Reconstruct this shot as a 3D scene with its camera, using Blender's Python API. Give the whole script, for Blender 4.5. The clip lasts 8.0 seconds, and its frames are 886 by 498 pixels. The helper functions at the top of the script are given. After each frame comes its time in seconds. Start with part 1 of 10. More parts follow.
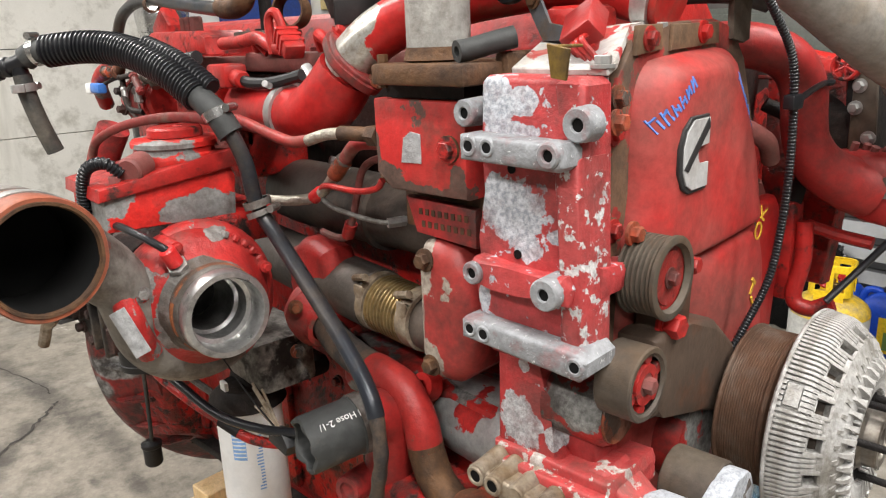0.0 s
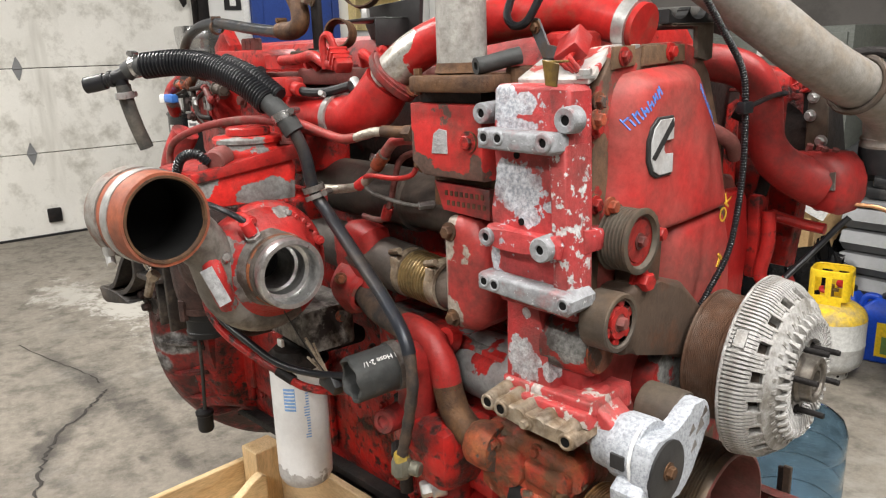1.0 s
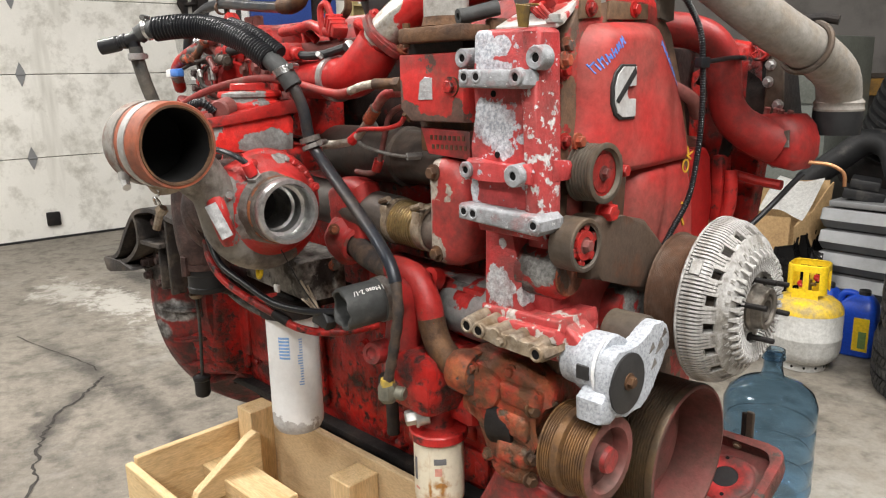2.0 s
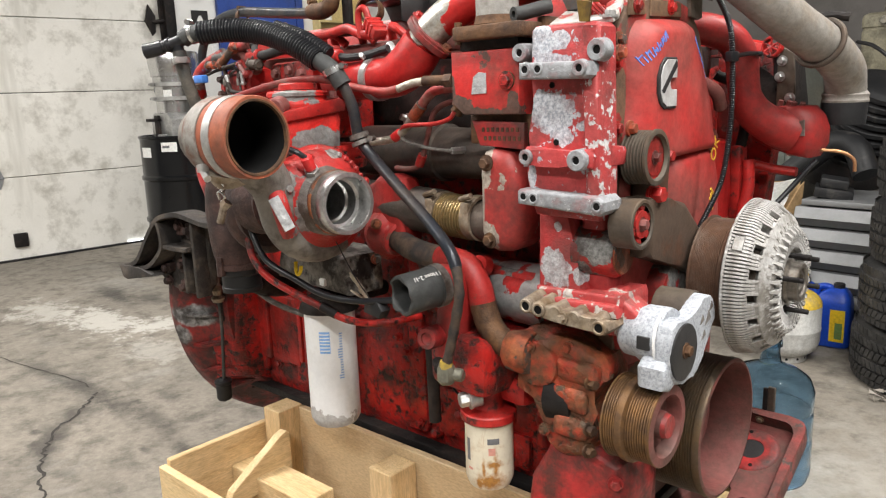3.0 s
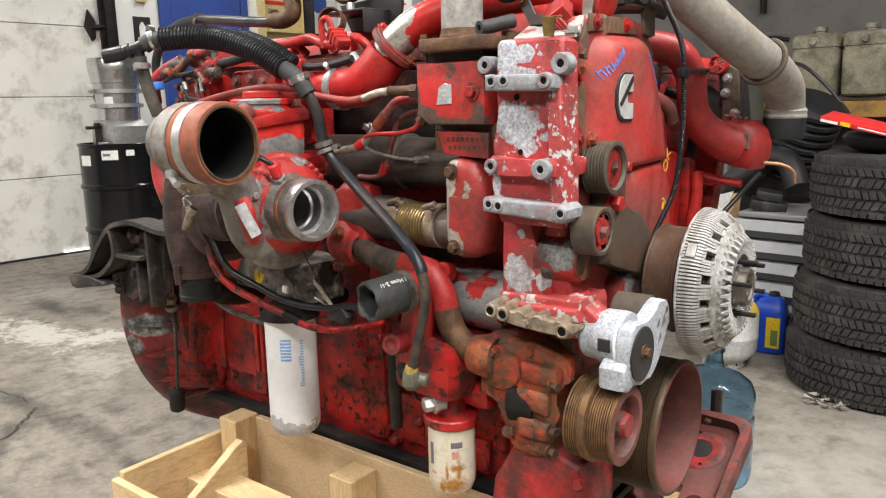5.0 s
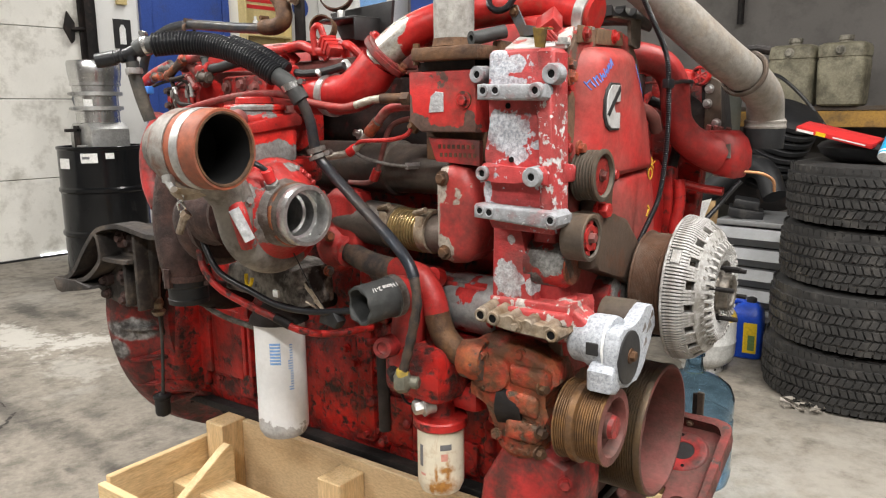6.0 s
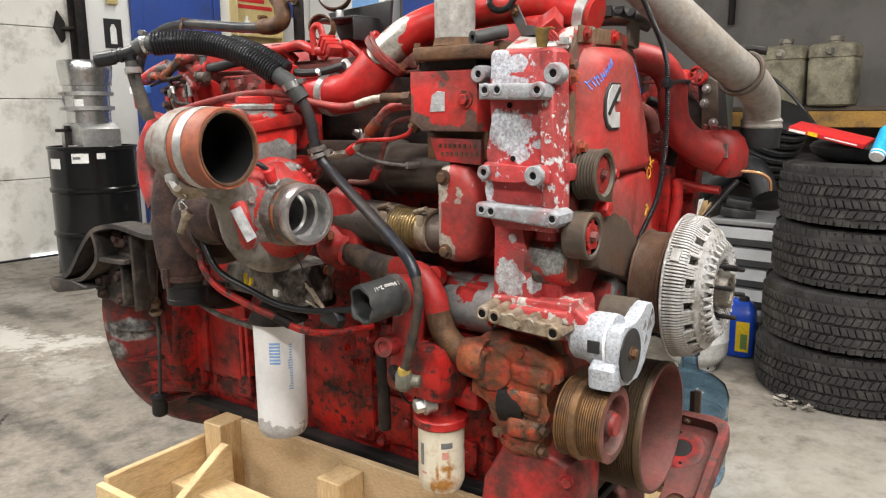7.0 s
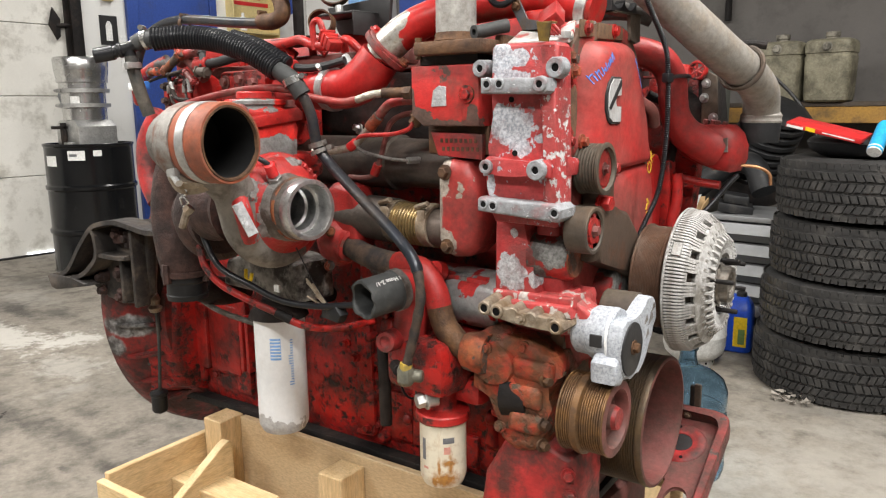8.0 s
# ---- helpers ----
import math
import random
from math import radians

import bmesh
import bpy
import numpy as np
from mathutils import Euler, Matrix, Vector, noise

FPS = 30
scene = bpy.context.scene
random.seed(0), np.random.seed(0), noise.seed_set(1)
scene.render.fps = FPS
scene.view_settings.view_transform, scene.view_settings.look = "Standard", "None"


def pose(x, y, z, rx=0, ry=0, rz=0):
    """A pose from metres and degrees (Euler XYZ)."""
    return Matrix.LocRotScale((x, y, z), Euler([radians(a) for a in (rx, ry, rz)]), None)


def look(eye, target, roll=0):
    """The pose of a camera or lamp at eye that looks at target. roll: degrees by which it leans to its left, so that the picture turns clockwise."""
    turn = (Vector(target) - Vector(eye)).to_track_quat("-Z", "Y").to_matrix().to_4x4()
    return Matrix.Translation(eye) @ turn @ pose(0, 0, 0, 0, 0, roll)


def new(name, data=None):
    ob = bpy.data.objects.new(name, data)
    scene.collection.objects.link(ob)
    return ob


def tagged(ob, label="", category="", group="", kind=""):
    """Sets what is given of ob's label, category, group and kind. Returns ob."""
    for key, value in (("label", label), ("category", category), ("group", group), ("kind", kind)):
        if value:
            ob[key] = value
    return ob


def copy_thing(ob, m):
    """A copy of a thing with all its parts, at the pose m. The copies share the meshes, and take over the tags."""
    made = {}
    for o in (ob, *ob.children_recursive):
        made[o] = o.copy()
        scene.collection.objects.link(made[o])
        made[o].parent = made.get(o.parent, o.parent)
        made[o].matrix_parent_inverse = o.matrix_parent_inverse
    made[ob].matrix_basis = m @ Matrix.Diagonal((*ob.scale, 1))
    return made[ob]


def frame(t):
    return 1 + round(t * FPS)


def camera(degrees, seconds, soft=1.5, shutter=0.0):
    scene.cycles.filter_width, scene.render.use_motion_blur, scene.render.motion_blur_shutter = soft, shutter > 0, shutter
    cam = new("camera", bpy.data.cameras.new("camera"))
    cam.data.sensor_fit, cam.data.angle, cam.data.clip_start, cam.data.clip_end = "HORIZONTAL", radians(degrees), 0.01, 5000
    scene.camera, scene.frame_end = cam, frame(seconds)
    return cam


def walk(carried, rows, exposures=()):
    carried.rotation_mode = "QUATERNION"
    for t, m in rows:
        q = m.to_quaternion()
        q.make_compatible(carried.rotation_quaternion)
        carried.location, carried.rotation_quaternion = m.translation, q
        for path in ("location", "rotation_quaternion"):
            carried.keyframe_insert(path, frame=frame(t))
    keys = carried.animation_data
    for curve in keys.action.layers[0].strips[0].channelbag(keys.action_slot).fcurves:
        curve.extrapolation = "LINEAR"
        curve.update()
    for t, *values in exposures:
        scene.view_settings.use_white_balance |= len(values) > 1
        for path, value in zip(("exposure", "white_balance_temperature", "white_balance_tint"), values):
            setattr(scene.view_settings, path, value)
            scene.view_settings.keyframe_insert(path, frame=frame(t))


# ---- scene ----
from mathutils.bvhtree import BVHTree
cam = camera(61.6, 8.0, soft=1.2)
PATH = [
    (0, (0.316, 0.213, 1.421), (-1.155, 1.448, 0.864), -2.2),
    (0.5, (0.417, 0.12, 1.418), (-1.089, 1.325, 0.888), -2.2),
    (1, (0.499, 0.058, 1.419), (-1.018, 1.259, 0.913), -2.0),
    (1.5, (0.573, 0.042, 1.357), (-0.946, 1.253, 0.877), -1.4),
    (2, (0.613, -0.015, 1.31), (-0.906, 1.207, 0.864), -1.3),
    (2.2, (0.608, -0.047, 1.302), (-0.904, 1.187, 0.866), -1.6),
    (3.3, (0.543, -0.218, 1.275), (-0.881, 1.127, 0.874), -2.1),
    (3.5, (0.54, -0.221, 1.276), (-0.87, 1.14, 0.875), -2.1),
    (4, (0.54, -0.224, 1.275), (-0.845, 1.163, 0.879), -2.0),
    (4.5, (0.543, -0.229, 1.275), (-0.826, 1.176, 0.885), -1.8),
    (5, (0.549, -0.238, 1.275), (-0.798, 1.191, 0.897), -1.2),
    (6.5, (0.547, -0.282, 1.281), (-0.747, 1.199, 0.918), -0.6),
    (7, (0.537, -0.287, 1.278), (-0.75, 1.199, 0.914), -0.6),
    (7.5, (0.529, -0.294, 1.274), (-0.753, 1.196, 0.907), -0.6),
    (8, (0.53, -0.294, 1.274), (-0.749, 1.198, 0.902), -0.7),
]
walk(cam, [(t, look(eye, target, roll)) for t, eye, target, roll in PATH], exposures=((0, -0.10), (1, -0.10), (2, -0.05), (4, 0.0), (8, 0.0)))

# ---------------------------------------------------------------- light
world = bpy.data.worlds.new("hall")
scene.world = world
world.use_nodes = True
world.node_tree.nodes["Background"].inputs[0].default_value = (0.9, 0.95, 1.0, 1)
world.node_tree.nodes["Background"].inputs[1].default_value = 0.005


# ---------------------------------------------------------------- mesh helpers
def empty(name, at):
    ob = new(name)
    ob.location = at
    ob.empty_display_size = 0.05
    return ob


def part(name, bm, material, parent=None, label="", smooth=True, sharp=0.6):
    """One mesh object in world coordinates, under a thing or a part."""
    bmesh.ops.recalc_face_normals(bm, faces=bm.faces[:])
    for f in bm.faces:
        f.smooth = smooth
    if smooth:
        for e in bm.edges:
            e.smooth = len(e.link_faces) == 2 and e.calc_face_angle(3.0) < sharp
    me = bpy.data.meshes.new(name)
    bm.to_mesh(me)
    bm.free()
    me.materials.append(material)
    ob = new(name, me)
    if parent is not None:
        ob.parent = parent
        if parent.data is None:
            ob.matrix_parent_inverse = Matrix.Translation(-parent.location)
    if label:
        tagged(ob, label)
    return ob


def box(bm, a, b, bev=0.0, seg=2):
    (x0, y0, z0), (x1, y1, z1) = a, b
    v = [bm.verts.new(p) for p in ((x0, y0, z0), (x1, y0, z0), (x1, y1, z0), (x0, y1, z0),
                                   (x0, y0, z1), (x1, y0, z1), (x1, y1, z1), (x0, y1, z1))]
    fs = [bm.faces.new([v[i] for i in q]) for q in ((3, 2, 1, 0), (4, 5, 6, 7), (0, 1, 5, 4), (1, 2, 6, 5), (2, 3, 7, 6), (3, 0, 4, 7))]
    if bev:
        es = {e for f in fs for e in f.edges}
        bmesh.ops.bevel(bm, geom=list(es), offset=bev, segments=seg, affect="EDGES", profile=0.5)


def prism(bm, pts, axis, a, b, bev=0.0, seg=2, top=1.0):
    """A polygon pushed along an axis from a to b; pts run in the other two axes. top: shrink of the far end."""
    k = "xyz".index(axis)
    cu = sum(p[0] for p in pts) / len(pts)
    cv = sum(p[1] for p in pts) / len(pts)

    def put(u, w, c):
        q = [u, w]
        q.insert(k, c)
        return bm.verts.new(q)
    lo = [put(u, w, a) for u, w in pts]
    hi = [put(cu + (u - cu) * top, cv + (w - cv) * top, b) for u, w in pts]
    n = len(pts)
    f0, f1 = bm.faces.new(lo[::-1]), bm.faces.new(hi)
    for i in range(n):
        bm.faces.new((lo[i], lo[(i + 1) % n], hi[(i + 1) % n], hi[i]))
    if bev:
        es = set(f0.edges) | set(f1.edges)
        bmesh.ops.bevel(bm, geom=list(es), offset=bev, segments=seg, affect="EDGES", profile=0.5)


def loft(bm, rings, axis):
    """Skins rings of (u, w) pairs, each with its place along the axis: [(place, pairs), ...]; both ends closed."""
    k = "xyz".index(axis)
    made = []
    for c, pts in rings:
        row = []
        for u, w in pts:
            q = [u, w]
            q.insert(k, c)
            row.append(bm.verts.new(q))
        made.append(row)
    n = len(made[0])
    for a, b in zip(made, made[1:]):
        for i in range(n):
            bm.faces.new((a[i], a[(i + 1) % n], b[(i + 1) % n], b[i]))
    bm.faces.new(made[0][::-1])
    bm.faces.new(made[-1])


def fair(pts, res=4):
    """Rounds a closed outline of (u, w) pairs."""
    n, out = len(pts), []
    v = [Vector(q) for q in pts]
    for i in range(n):
        p0, p1, p2, p3 = v[i - 1], v[i], v[(i + 1) % n], v[(i + 2) % n]
        for k in range(res):
            t = k / res
            q = p1.lerp(p2, t) * 0.45 + 0.55 * 0.5 * (2 * p1 + (p2 - p0) * t + (2 * p0 - 5 * p1 + 4 * p2 - p3) * t * t + (3 * p1 - p0 - 3 * p2 + p3) * t ** 3)
            out.append((q.x, q.y))
    return out


def blend(a, b, f):
    return [(p[0] + (q[0] - p[0]) * f, p[1] + (q[1] - p[1]) * f) for p, q in zip(a, b)]


def axes_for(d):
    d = Vector(d).normalized()
    u = d.orthogonal().normalized()
    if abs(d.z) < 0.95:
        u = Vector((0, 0, 1)).cross(d).normalized()
    return d, u, d.cross(u)


def lathe(bm, prof, o, d, n=32, wob=0.0, closed=False):
    """prof: (distance along d, radius) pairs."""
    o = Vector(o)
    d, u, w = axes_for(d)
    rings = []
    for s, r in prof:
        if r < 1e-5:
            rings.append([bm.verts.new(o + d * s)])
        else:
            rings.append([bm.verts.new(o + d * s + (u * math.cos(t) + w * math.sin(t)) * r * (1 + (wob * noise.noise((s * 40, math.cos(t) * 2, math.sin(t) * 2)) if wob else 0)))
                          for t in (2 * math.pi * i / n for i in range(n))])
    if closed:
        rings.append(rings[0])
    for a, b in zip(rings, rings[1:]):
        for i in range(n):
            j = (i + 1) % n
            if len(a) == 1 and len(b) == 1:
                continue
            if len(a) == 1:
                bm.faces.new((a[0], b[j], b[i]))
            elif len(b) == 1:
                bm.faces.new((a[i], a[j], b[0]))
            else:
                bm.faces.new((a[i], a[j], b[j], b[i]))


def cyl(bm, a, b, r, r2=None, n=24, ch=0.0):
    a, b = Vector(a), Vector(b)
    h = (b - a).length
    r2 = r if r2 is None else r2
    c = ch
    prof = [(0, 0), (0, r - c), (c, r), (h - c, r2), (h, r2 - c), (h, 0)] if c else [(0, 0), (0, r), (h, r2), (h, 0)]
    lathe(bm, prof, a, b - a, n)


def pipe(bm, a, b, ro, ri, n=32, ch=0.002):
    """A hollow cylinder open at b."""
    a, b = Vector(a), Vector(b)
    h = (b - a).length
    lathe(bm, [(0, 0), (0, ro - ch), (ch, ro), (h - ch, ro), (h, ro - ch), (h, ri + ch), (h - ch, ri), (h * 0.05, ri), (h * 0.05, 0)], a, b - a, n)


def spline(pts, res=8):
    pts = [Vector(p) for p in pts]
    ext = [pts[0] * 2 - pts[1]] + pts + [pts[-1] * 2 - pts[-2]]
    out = []
    for i in range(1, len(ext) - 2):
        p0, p1, p2, p3 = ext[i - 1:i + 3]
        for k in range(res):
            t = k / res
            out.append(0.5 * (2 * p1 + (p2 - p0) * t + (2 * p0 - 5 * p1 + 4 * p2 - p3) * t * t + (3 * p1 - p0 - 3 * p2 + p3) * t ** 3))
    out.append(pts[-1])
    return out


def sweep(bm, line, radii, n=14, hollow=0.0, caps=True):
    """A tube along a line of points, with a radius for each."""
    prev, rings = None, []
    for i, p in enumerate(line):
        d = (line[min(i + 1, len(line) - 1)] - line[max(i - 1, 0)]).normalized()
        if prev is None:
            _, u, w = axes_for(d)
        else:
            u = (prev - d * prev.dot(d)).normalized()
            w = d.cross(u)
        prev = u
        rings.append([bm.verts.new(p + (u * math.cos(t) + w * math.sin(t)) * radii[i]) for t in (2 * math.pi * k / n for k in range(n))])
    for a, b in zip(rings, rings[1:]):
        for i in range(n):
            bm.faces.new((a[i], a[(i + 1) % n], b[(i + 1) % n], b[i]))
    if hollow:
        d = (line[-1] - line[-2]).normalized()
        c = line[-1]
        inner = [bm.verts.new(c + (v.co - c) * hollow) for v in rings[-1]]
        deep = [bm.verts.new(v.co - d * radii[-1] * 2.0) for v in inner]
        for i in range(n):
            j = (i + 1) % n
            bm.faces.new((rings[-1][i], rings[-1][j], inner[j], inner[i]))
            bm.faces.new((inner[i], inner[j], deep[j], deep[i]))
        bm.faces.new(deep)
    elif caps:
        bm.faces.new(rings[-1])
    if caps:
        bm.faces.new(rings[0][::-1])


def tube(bm, pts, r, n=14, res=8, hollow=0.0, r2=None):
    line = spline(pts, res)
    m = len(line) - 1
    r2 = r if r2 is None else r2
    sweep(bm, line, [r + (r2 - r) * i / m for i in range(m + 1)], n, hollow)


def ribbed(bm, pts, r, pitch, depth, n=18):
    """A corrugated tube: rings of the given pitch."""
    line = spline(pts, 24)
    run = [0.0]
    for a, b in zip(line, line[1:]):
        run.append(run[-1] + (b - a).length)
    m = max(4, int(run[-1] / pitch))
    out, rad = [], []
    j = 0
    for k in range(m * 4 + 1):
        s = run[-1] * k / (m * 4)
        while j < len(run) - 2 and run[j + 1] < s:
            j += 1
        f = (s - run[j]) / max(1e-9, run[j + 1] - run[j])
        out.append(line[j].lerp(line[j + 1], min(1, f)))
        rad.append(r if k % 4 in (1, 2) else r - depth)
    sweep(bm, out, rad, n)


def bolt(bm, c, d, r=0.009, h=0.008):
    """A hexagon head on a washer, its base at c, pointing along d."""
    c, d = Vector(c), Vector(d).normalized()
    lathe(bm, [(-0.002, 0), (-0.002, r * 1.45), (0.002, r * 1.45), (0.0025, 0)], c, d, 16)
    lathe(bm, [(0.001, 0), (0.001, r), (h * 0.85, r), (h, r * 0.85), (h, 0)], c, d, 6)


def boss(bm, c, d, ro, ri, h, n=20):
    """A bored boss whose face is at c and which reaches h back along -d."""
    c, d = Vector(c), Vector(d).normalized()
    lathe(bm, [(-h, ro * 1.08), (-0.0015, ro), (0, ro - 0.0015), (0, ri + 0.001), (-0.001, ri), (-h * 0.9, ri), (-h * 0.9, 0)], c, d, n)


def clampband(bm, c, d, r, wide, thick=0.0015, n=28):
    c, d = Vector(c), Vector(d).normalized()
    lathe(bm, [(-wide / 2, r - 0.001), (-wide / 2, r + thick), (wide / 2, r + thick), (wide / 2, r - 0.001)], c, d, n)
    _, u, w = axes_for(d)
    cyl(bm, c + w * (r + 0.005) - u * 0.011, c + w * (r + 0.005) + u * 0.011, 0.0055, n=10)


def lumpy(bm, amount, cuts=2):
    bmesh.ops.subdivide_edges(bm, edges=bm.edges[:], cuts=cuts, use_grid_fill=True)
    for v in bm.verts:
        v.co += Vector(noise.noise_vector(v.co * 22)) * amount


def turn(ob, pivot, degrees, shift=(0, 0, 0)):
    """Turns a thing or part, with all that hangs on it, about an upright line through pivot."""
    p = Vector((pivot[0], pivot[1], 0))
    ob.matrix_basis = Matrix.Translation(p + Vector(shift)) @ Matrix.Rotation(radians(degrees), 4, "Z") @ Matrix.Translation(-p) @ ob.matrix_basis


# ---------------------------------------------------------------- materials
def surf(name, col, col2=None, sc=8.0, rough=0.5, metal=0.0, under=None, under2=None, chip=0.0, chip_sc=30.0, chip_soft=0.006, under_metal=0.0, under_rough=0.6,
         dirt=None, dirt_amt=0.0, dirt_sc=7.0, bump=0.15, grain=180.0, patches=(), patch_sc=38.0, patch_amt=1.5, patch_soft=0.02, rvar=0.15, stretch=(1, 1, 1), drips=0.0, fleck=0.0, fleck_col=(0.8, 0.8, 0.8), spec=0.35, mottle=0.34):
    """A painted or bare surface: two tones of base, paint chipped down to a bare ground, dirt on top, grain."""
    m = bpy.data.materials.new(name)
    m.use_nodes = True
    nt = m.node_tree
    nn, ln = nt.nodes, nt.links
    bs = nn["Principled BSDF"]
    tc = nn.new("ShaderNodeTexCoord")
    mp = nn.new("ShaderNodeMapping")
    mp.inputs["Scale"].default_value = stretch
    ln.new(tc.outputs["Object"], mp.inputs["Vector"])
    co = mp.outputs[0]

    def ns(scale, detail=5.0, rgh=0.6, vec=None):
        t = nn.new("ShaderNodeTexNoise")
        t.inputs["Scale"].default_value, t.inputs["Detail"].default_value, t.inputs["Roughness"].default_value = scale, detail, rgh
        ln.new(vec or co, t.inputs["Vector"])
        return t.outputs["Fac"]

    def mth(op, a, b=0.0):
        t = nn.new("ShaderNodeMath")
        t.operation = op
        for i, v in enumerate((a, b)):
            if isinstance(v, (int, float)):
                t.inputs[i].default_value = v
            else:
                ln.new(v, t.inputs[i])
        return t.outputs[0]

    def rng(v, a, b, c=0.0, d=1.0):
        t = nn.new("ShaderNodeMapRange")
        for i, q in enumerate((a, b, c, d)):
            t.inputs[i + 1].default_value = q
        ln.new(v, t.inputs[0])
        return t.outputs[0]

    def mixc(f, a, b):
        t = nn.new("ShaderNodeMix")
        t.data_type = "RGBA"
        if isinstance(f, float):
            t.inputs[0].default_value = f
        else:
            ln.new(f, t.inputs[0])
        for i, q in ((6, a), (7, b)):
            if isinstance(q, tuple):
                t.inputs[i].default_value = (*q, 1)
            else:
                ln.new(q, t.inputs[i])
        return t.outputs[2]

    col2 = col2 or tuple(c * 0.8 for c in col)
    big = ns(sc, 4)
    tone = mixc(rng(big, 0.35, 0.65), col, col2)
    mask = None
    if chip > 0:
        mask = rng(mth("ADD", mth("MULTIPLY", ns(chip_sc, 8, 0.62), 0.75), mth("MULTIPLY", ns(chip_sc * 0.22, 2), 0.25)), 0.64 - chip - chip_soft, 0.64 - chip + chip_soft)
    if patches:
        wob = mth("MULTIPLY", mth("SUBTRACT", ns(patch_sc, 6, 0.65), 0.5), patch_amt)
        for (c, r) in patches:
            v = nn.new("ShaderNodeVectorMath")
            v.operation = "SUBTRACT"
            ln.new(tc.outputs["Object"], v.inputs[0])
            v.inputs[1].default_value = c
            s = nn.new("ShaderNodeVectorMath")
            s.operation = "DIVIDE"
            ln.new(v.outputs[0], s.inputs[0])
            s.inputs[1].default_value = r
            le = nn.new("ShaderNodeVectorMath")
            le.operation = "LENGTH"
            ln.new(s.outputs[0], le.inputs[0])
            one = rng(mth("ADD", le.outputs["Value"], wob), 1 + patch_soft, 1 - patch_soft)
            mask = one if mask is None else mth("MAXIMUM", mask, one)
    rgh = mth("ADD", rough - rvar / 2, mth("MULTIPLY", ns(sc * 3, 4), rvar))
    met = None
    if mask is not None:
        under = under or (0.35, 0.34, 0.33)
        ground = mixc(rng(ns(grain * 0.7, 6, 0.75), 0.42, 0.6), under, under2 or tuple(c * 0.55 for c in under))
        tone = mixc(mask, tone, ground)
        mr = nn.new("ShaderNodeMix")
        ln.new(mask, mr.inputs[0])
        ln.new(rgh, mr.inputs[2])
        mr.inputs[3].default_value = under_rough
        rgh = mr.outputs[0]
        met = mth("MULTIPLY", mask, under_metal)
    if fleck > 0:
        tone = mixc(rng(ns(grain * 0.5, 6, 0.75), 0.66 - fleck, 0.68 - fleck), tone, fleck_col)
    if dirt is not None:
        f = rng(ns(dirt_sc, 7, 0.68), 0.62 - dirt_amt * 0.4, 0.8 - dirt_amt * 0.4, 0.0, min(1.0, 0.55 + dirt_amt * 0.5))
        if drips:
            m2 = nn.new("ShaderNodeMapping")
            m2.inputs["Scale"].default_value = (1, 1, 0.12)
            ln.new(tc.outputs["Object"], m2.inputs["Vector"])
            f = mth("MAXIMUM", f, rng(ns(drips, 4, 0.6, m2.outputs[0]), 0.6, 0.75, 0.0, 0.7))
        tone = mixc(f, tone, dirt)
        rgh = mth("MINIMUM", mth("ADD", rgh, mth("MULTIPLY", f, 0.15)), 0.95)
    if mottle:
        grey = mixc(rng(ns(grain * 0.42, 8, 0.72), 0.36, 0.64), (1 - mottle * 0.6, 1 - mottle * 0.6, 1 - mottle * 0.6), (1 + mottle * 0.4, 1 + mottle * 0.4, 1 + mottle * 0.4))
        mu = nn.new("ShaderNodeMix")
        mu.data_type, mu.blend_type = "RGBA", "MULTIPLY"
        mu.inputs[0].default_value = 1.0
        ln.new(tone, mu.inputs[6])
        ln.new(grey, mu.inputs[7])
        tone = mu.outputs[2]
    ln.new(tone, bs.inputs["Base Color"])
    bs.inputs["Specular IOR Level"].default_value = spec
    ln.new(rgh, bs.inputs["Roughness"])
    if met is not None:
        ln.new(met, bs.inputs["Metallic"])
    else:
        bs.inputs["Metallic"].default_value = metal
    if metal and met is not None:
        ln.new(mth("MAXIMUM", met, metal), bs.inputs["Metallic"])
    if bump:
        bp = nn.new("ShaderNodeBump")
        bp.inputs["Strength"].default_value = bump
        bp.inputs["Distance"].default_value = 0.004
        hgt = mth("ADD", ns(grain, 5, 0.6), mth("MULTIPLY", ns(grain * 0.27, 3, 0.5), 1.6))
        if mask is not None:
            hgt = mth("SUBTRACT", hgt, mth("MULTIPLY", mask, 0.5))
        ln.new(hgt, bp.inputs["Height"])
        ln.new(bp.outputs[0], bs.inputs["Normal"])
    return m


RED, RED2 = (0.43, 0.021, 0.018), (0.30, 0.017, 0.015)
GREY_UNDER = (0.27, 0.27, 0.26)
GRIME = (0.035, 0.026, 0.022)
m_red = surf("red_paint", RED, RED2, rough=0.36, under=(0.05, 0.02, 0.016), under2=(0.03, 0.015, 0.012), chip=0.045, chip_sc=40, chip_soft=0.04, dirt=(0.09, 0.02, 0.016), dirt_amt=0.35, dirt_sc=14, bump=0.22)
m_redclean = surf("smooth_red_paint", (0.40, 0.015, 0.014), (0.34, 0.016, 0.015), sc=5, rough=0.36, dirt=(0.16, 0.03, 0.025), dirt_amt=0.16, dirt_sc=14, bump=0.1)
m_redfade = surf("faded_red_paint", (0.40, 0.028, 0.026), (0.30, 0.062, 0.053), sc=6, rough=0.5, dirt=(0.105, 0.048, 0.036), dirt_amt=0.50, dirt_sc=6.5, bump=0.08, chip=0.02, under=(0.30, 0.27, 0.25))
m_redduct = surf("dull_red_duct_paint", (0.33, 0.018, 0.017), (0.26, 0.020, 0.018), sc=7, rough=0.42, dirt=(0.11, 0.028, 0.024), dirt_amt=0.36, dirt_sc=10, bump=0.15)
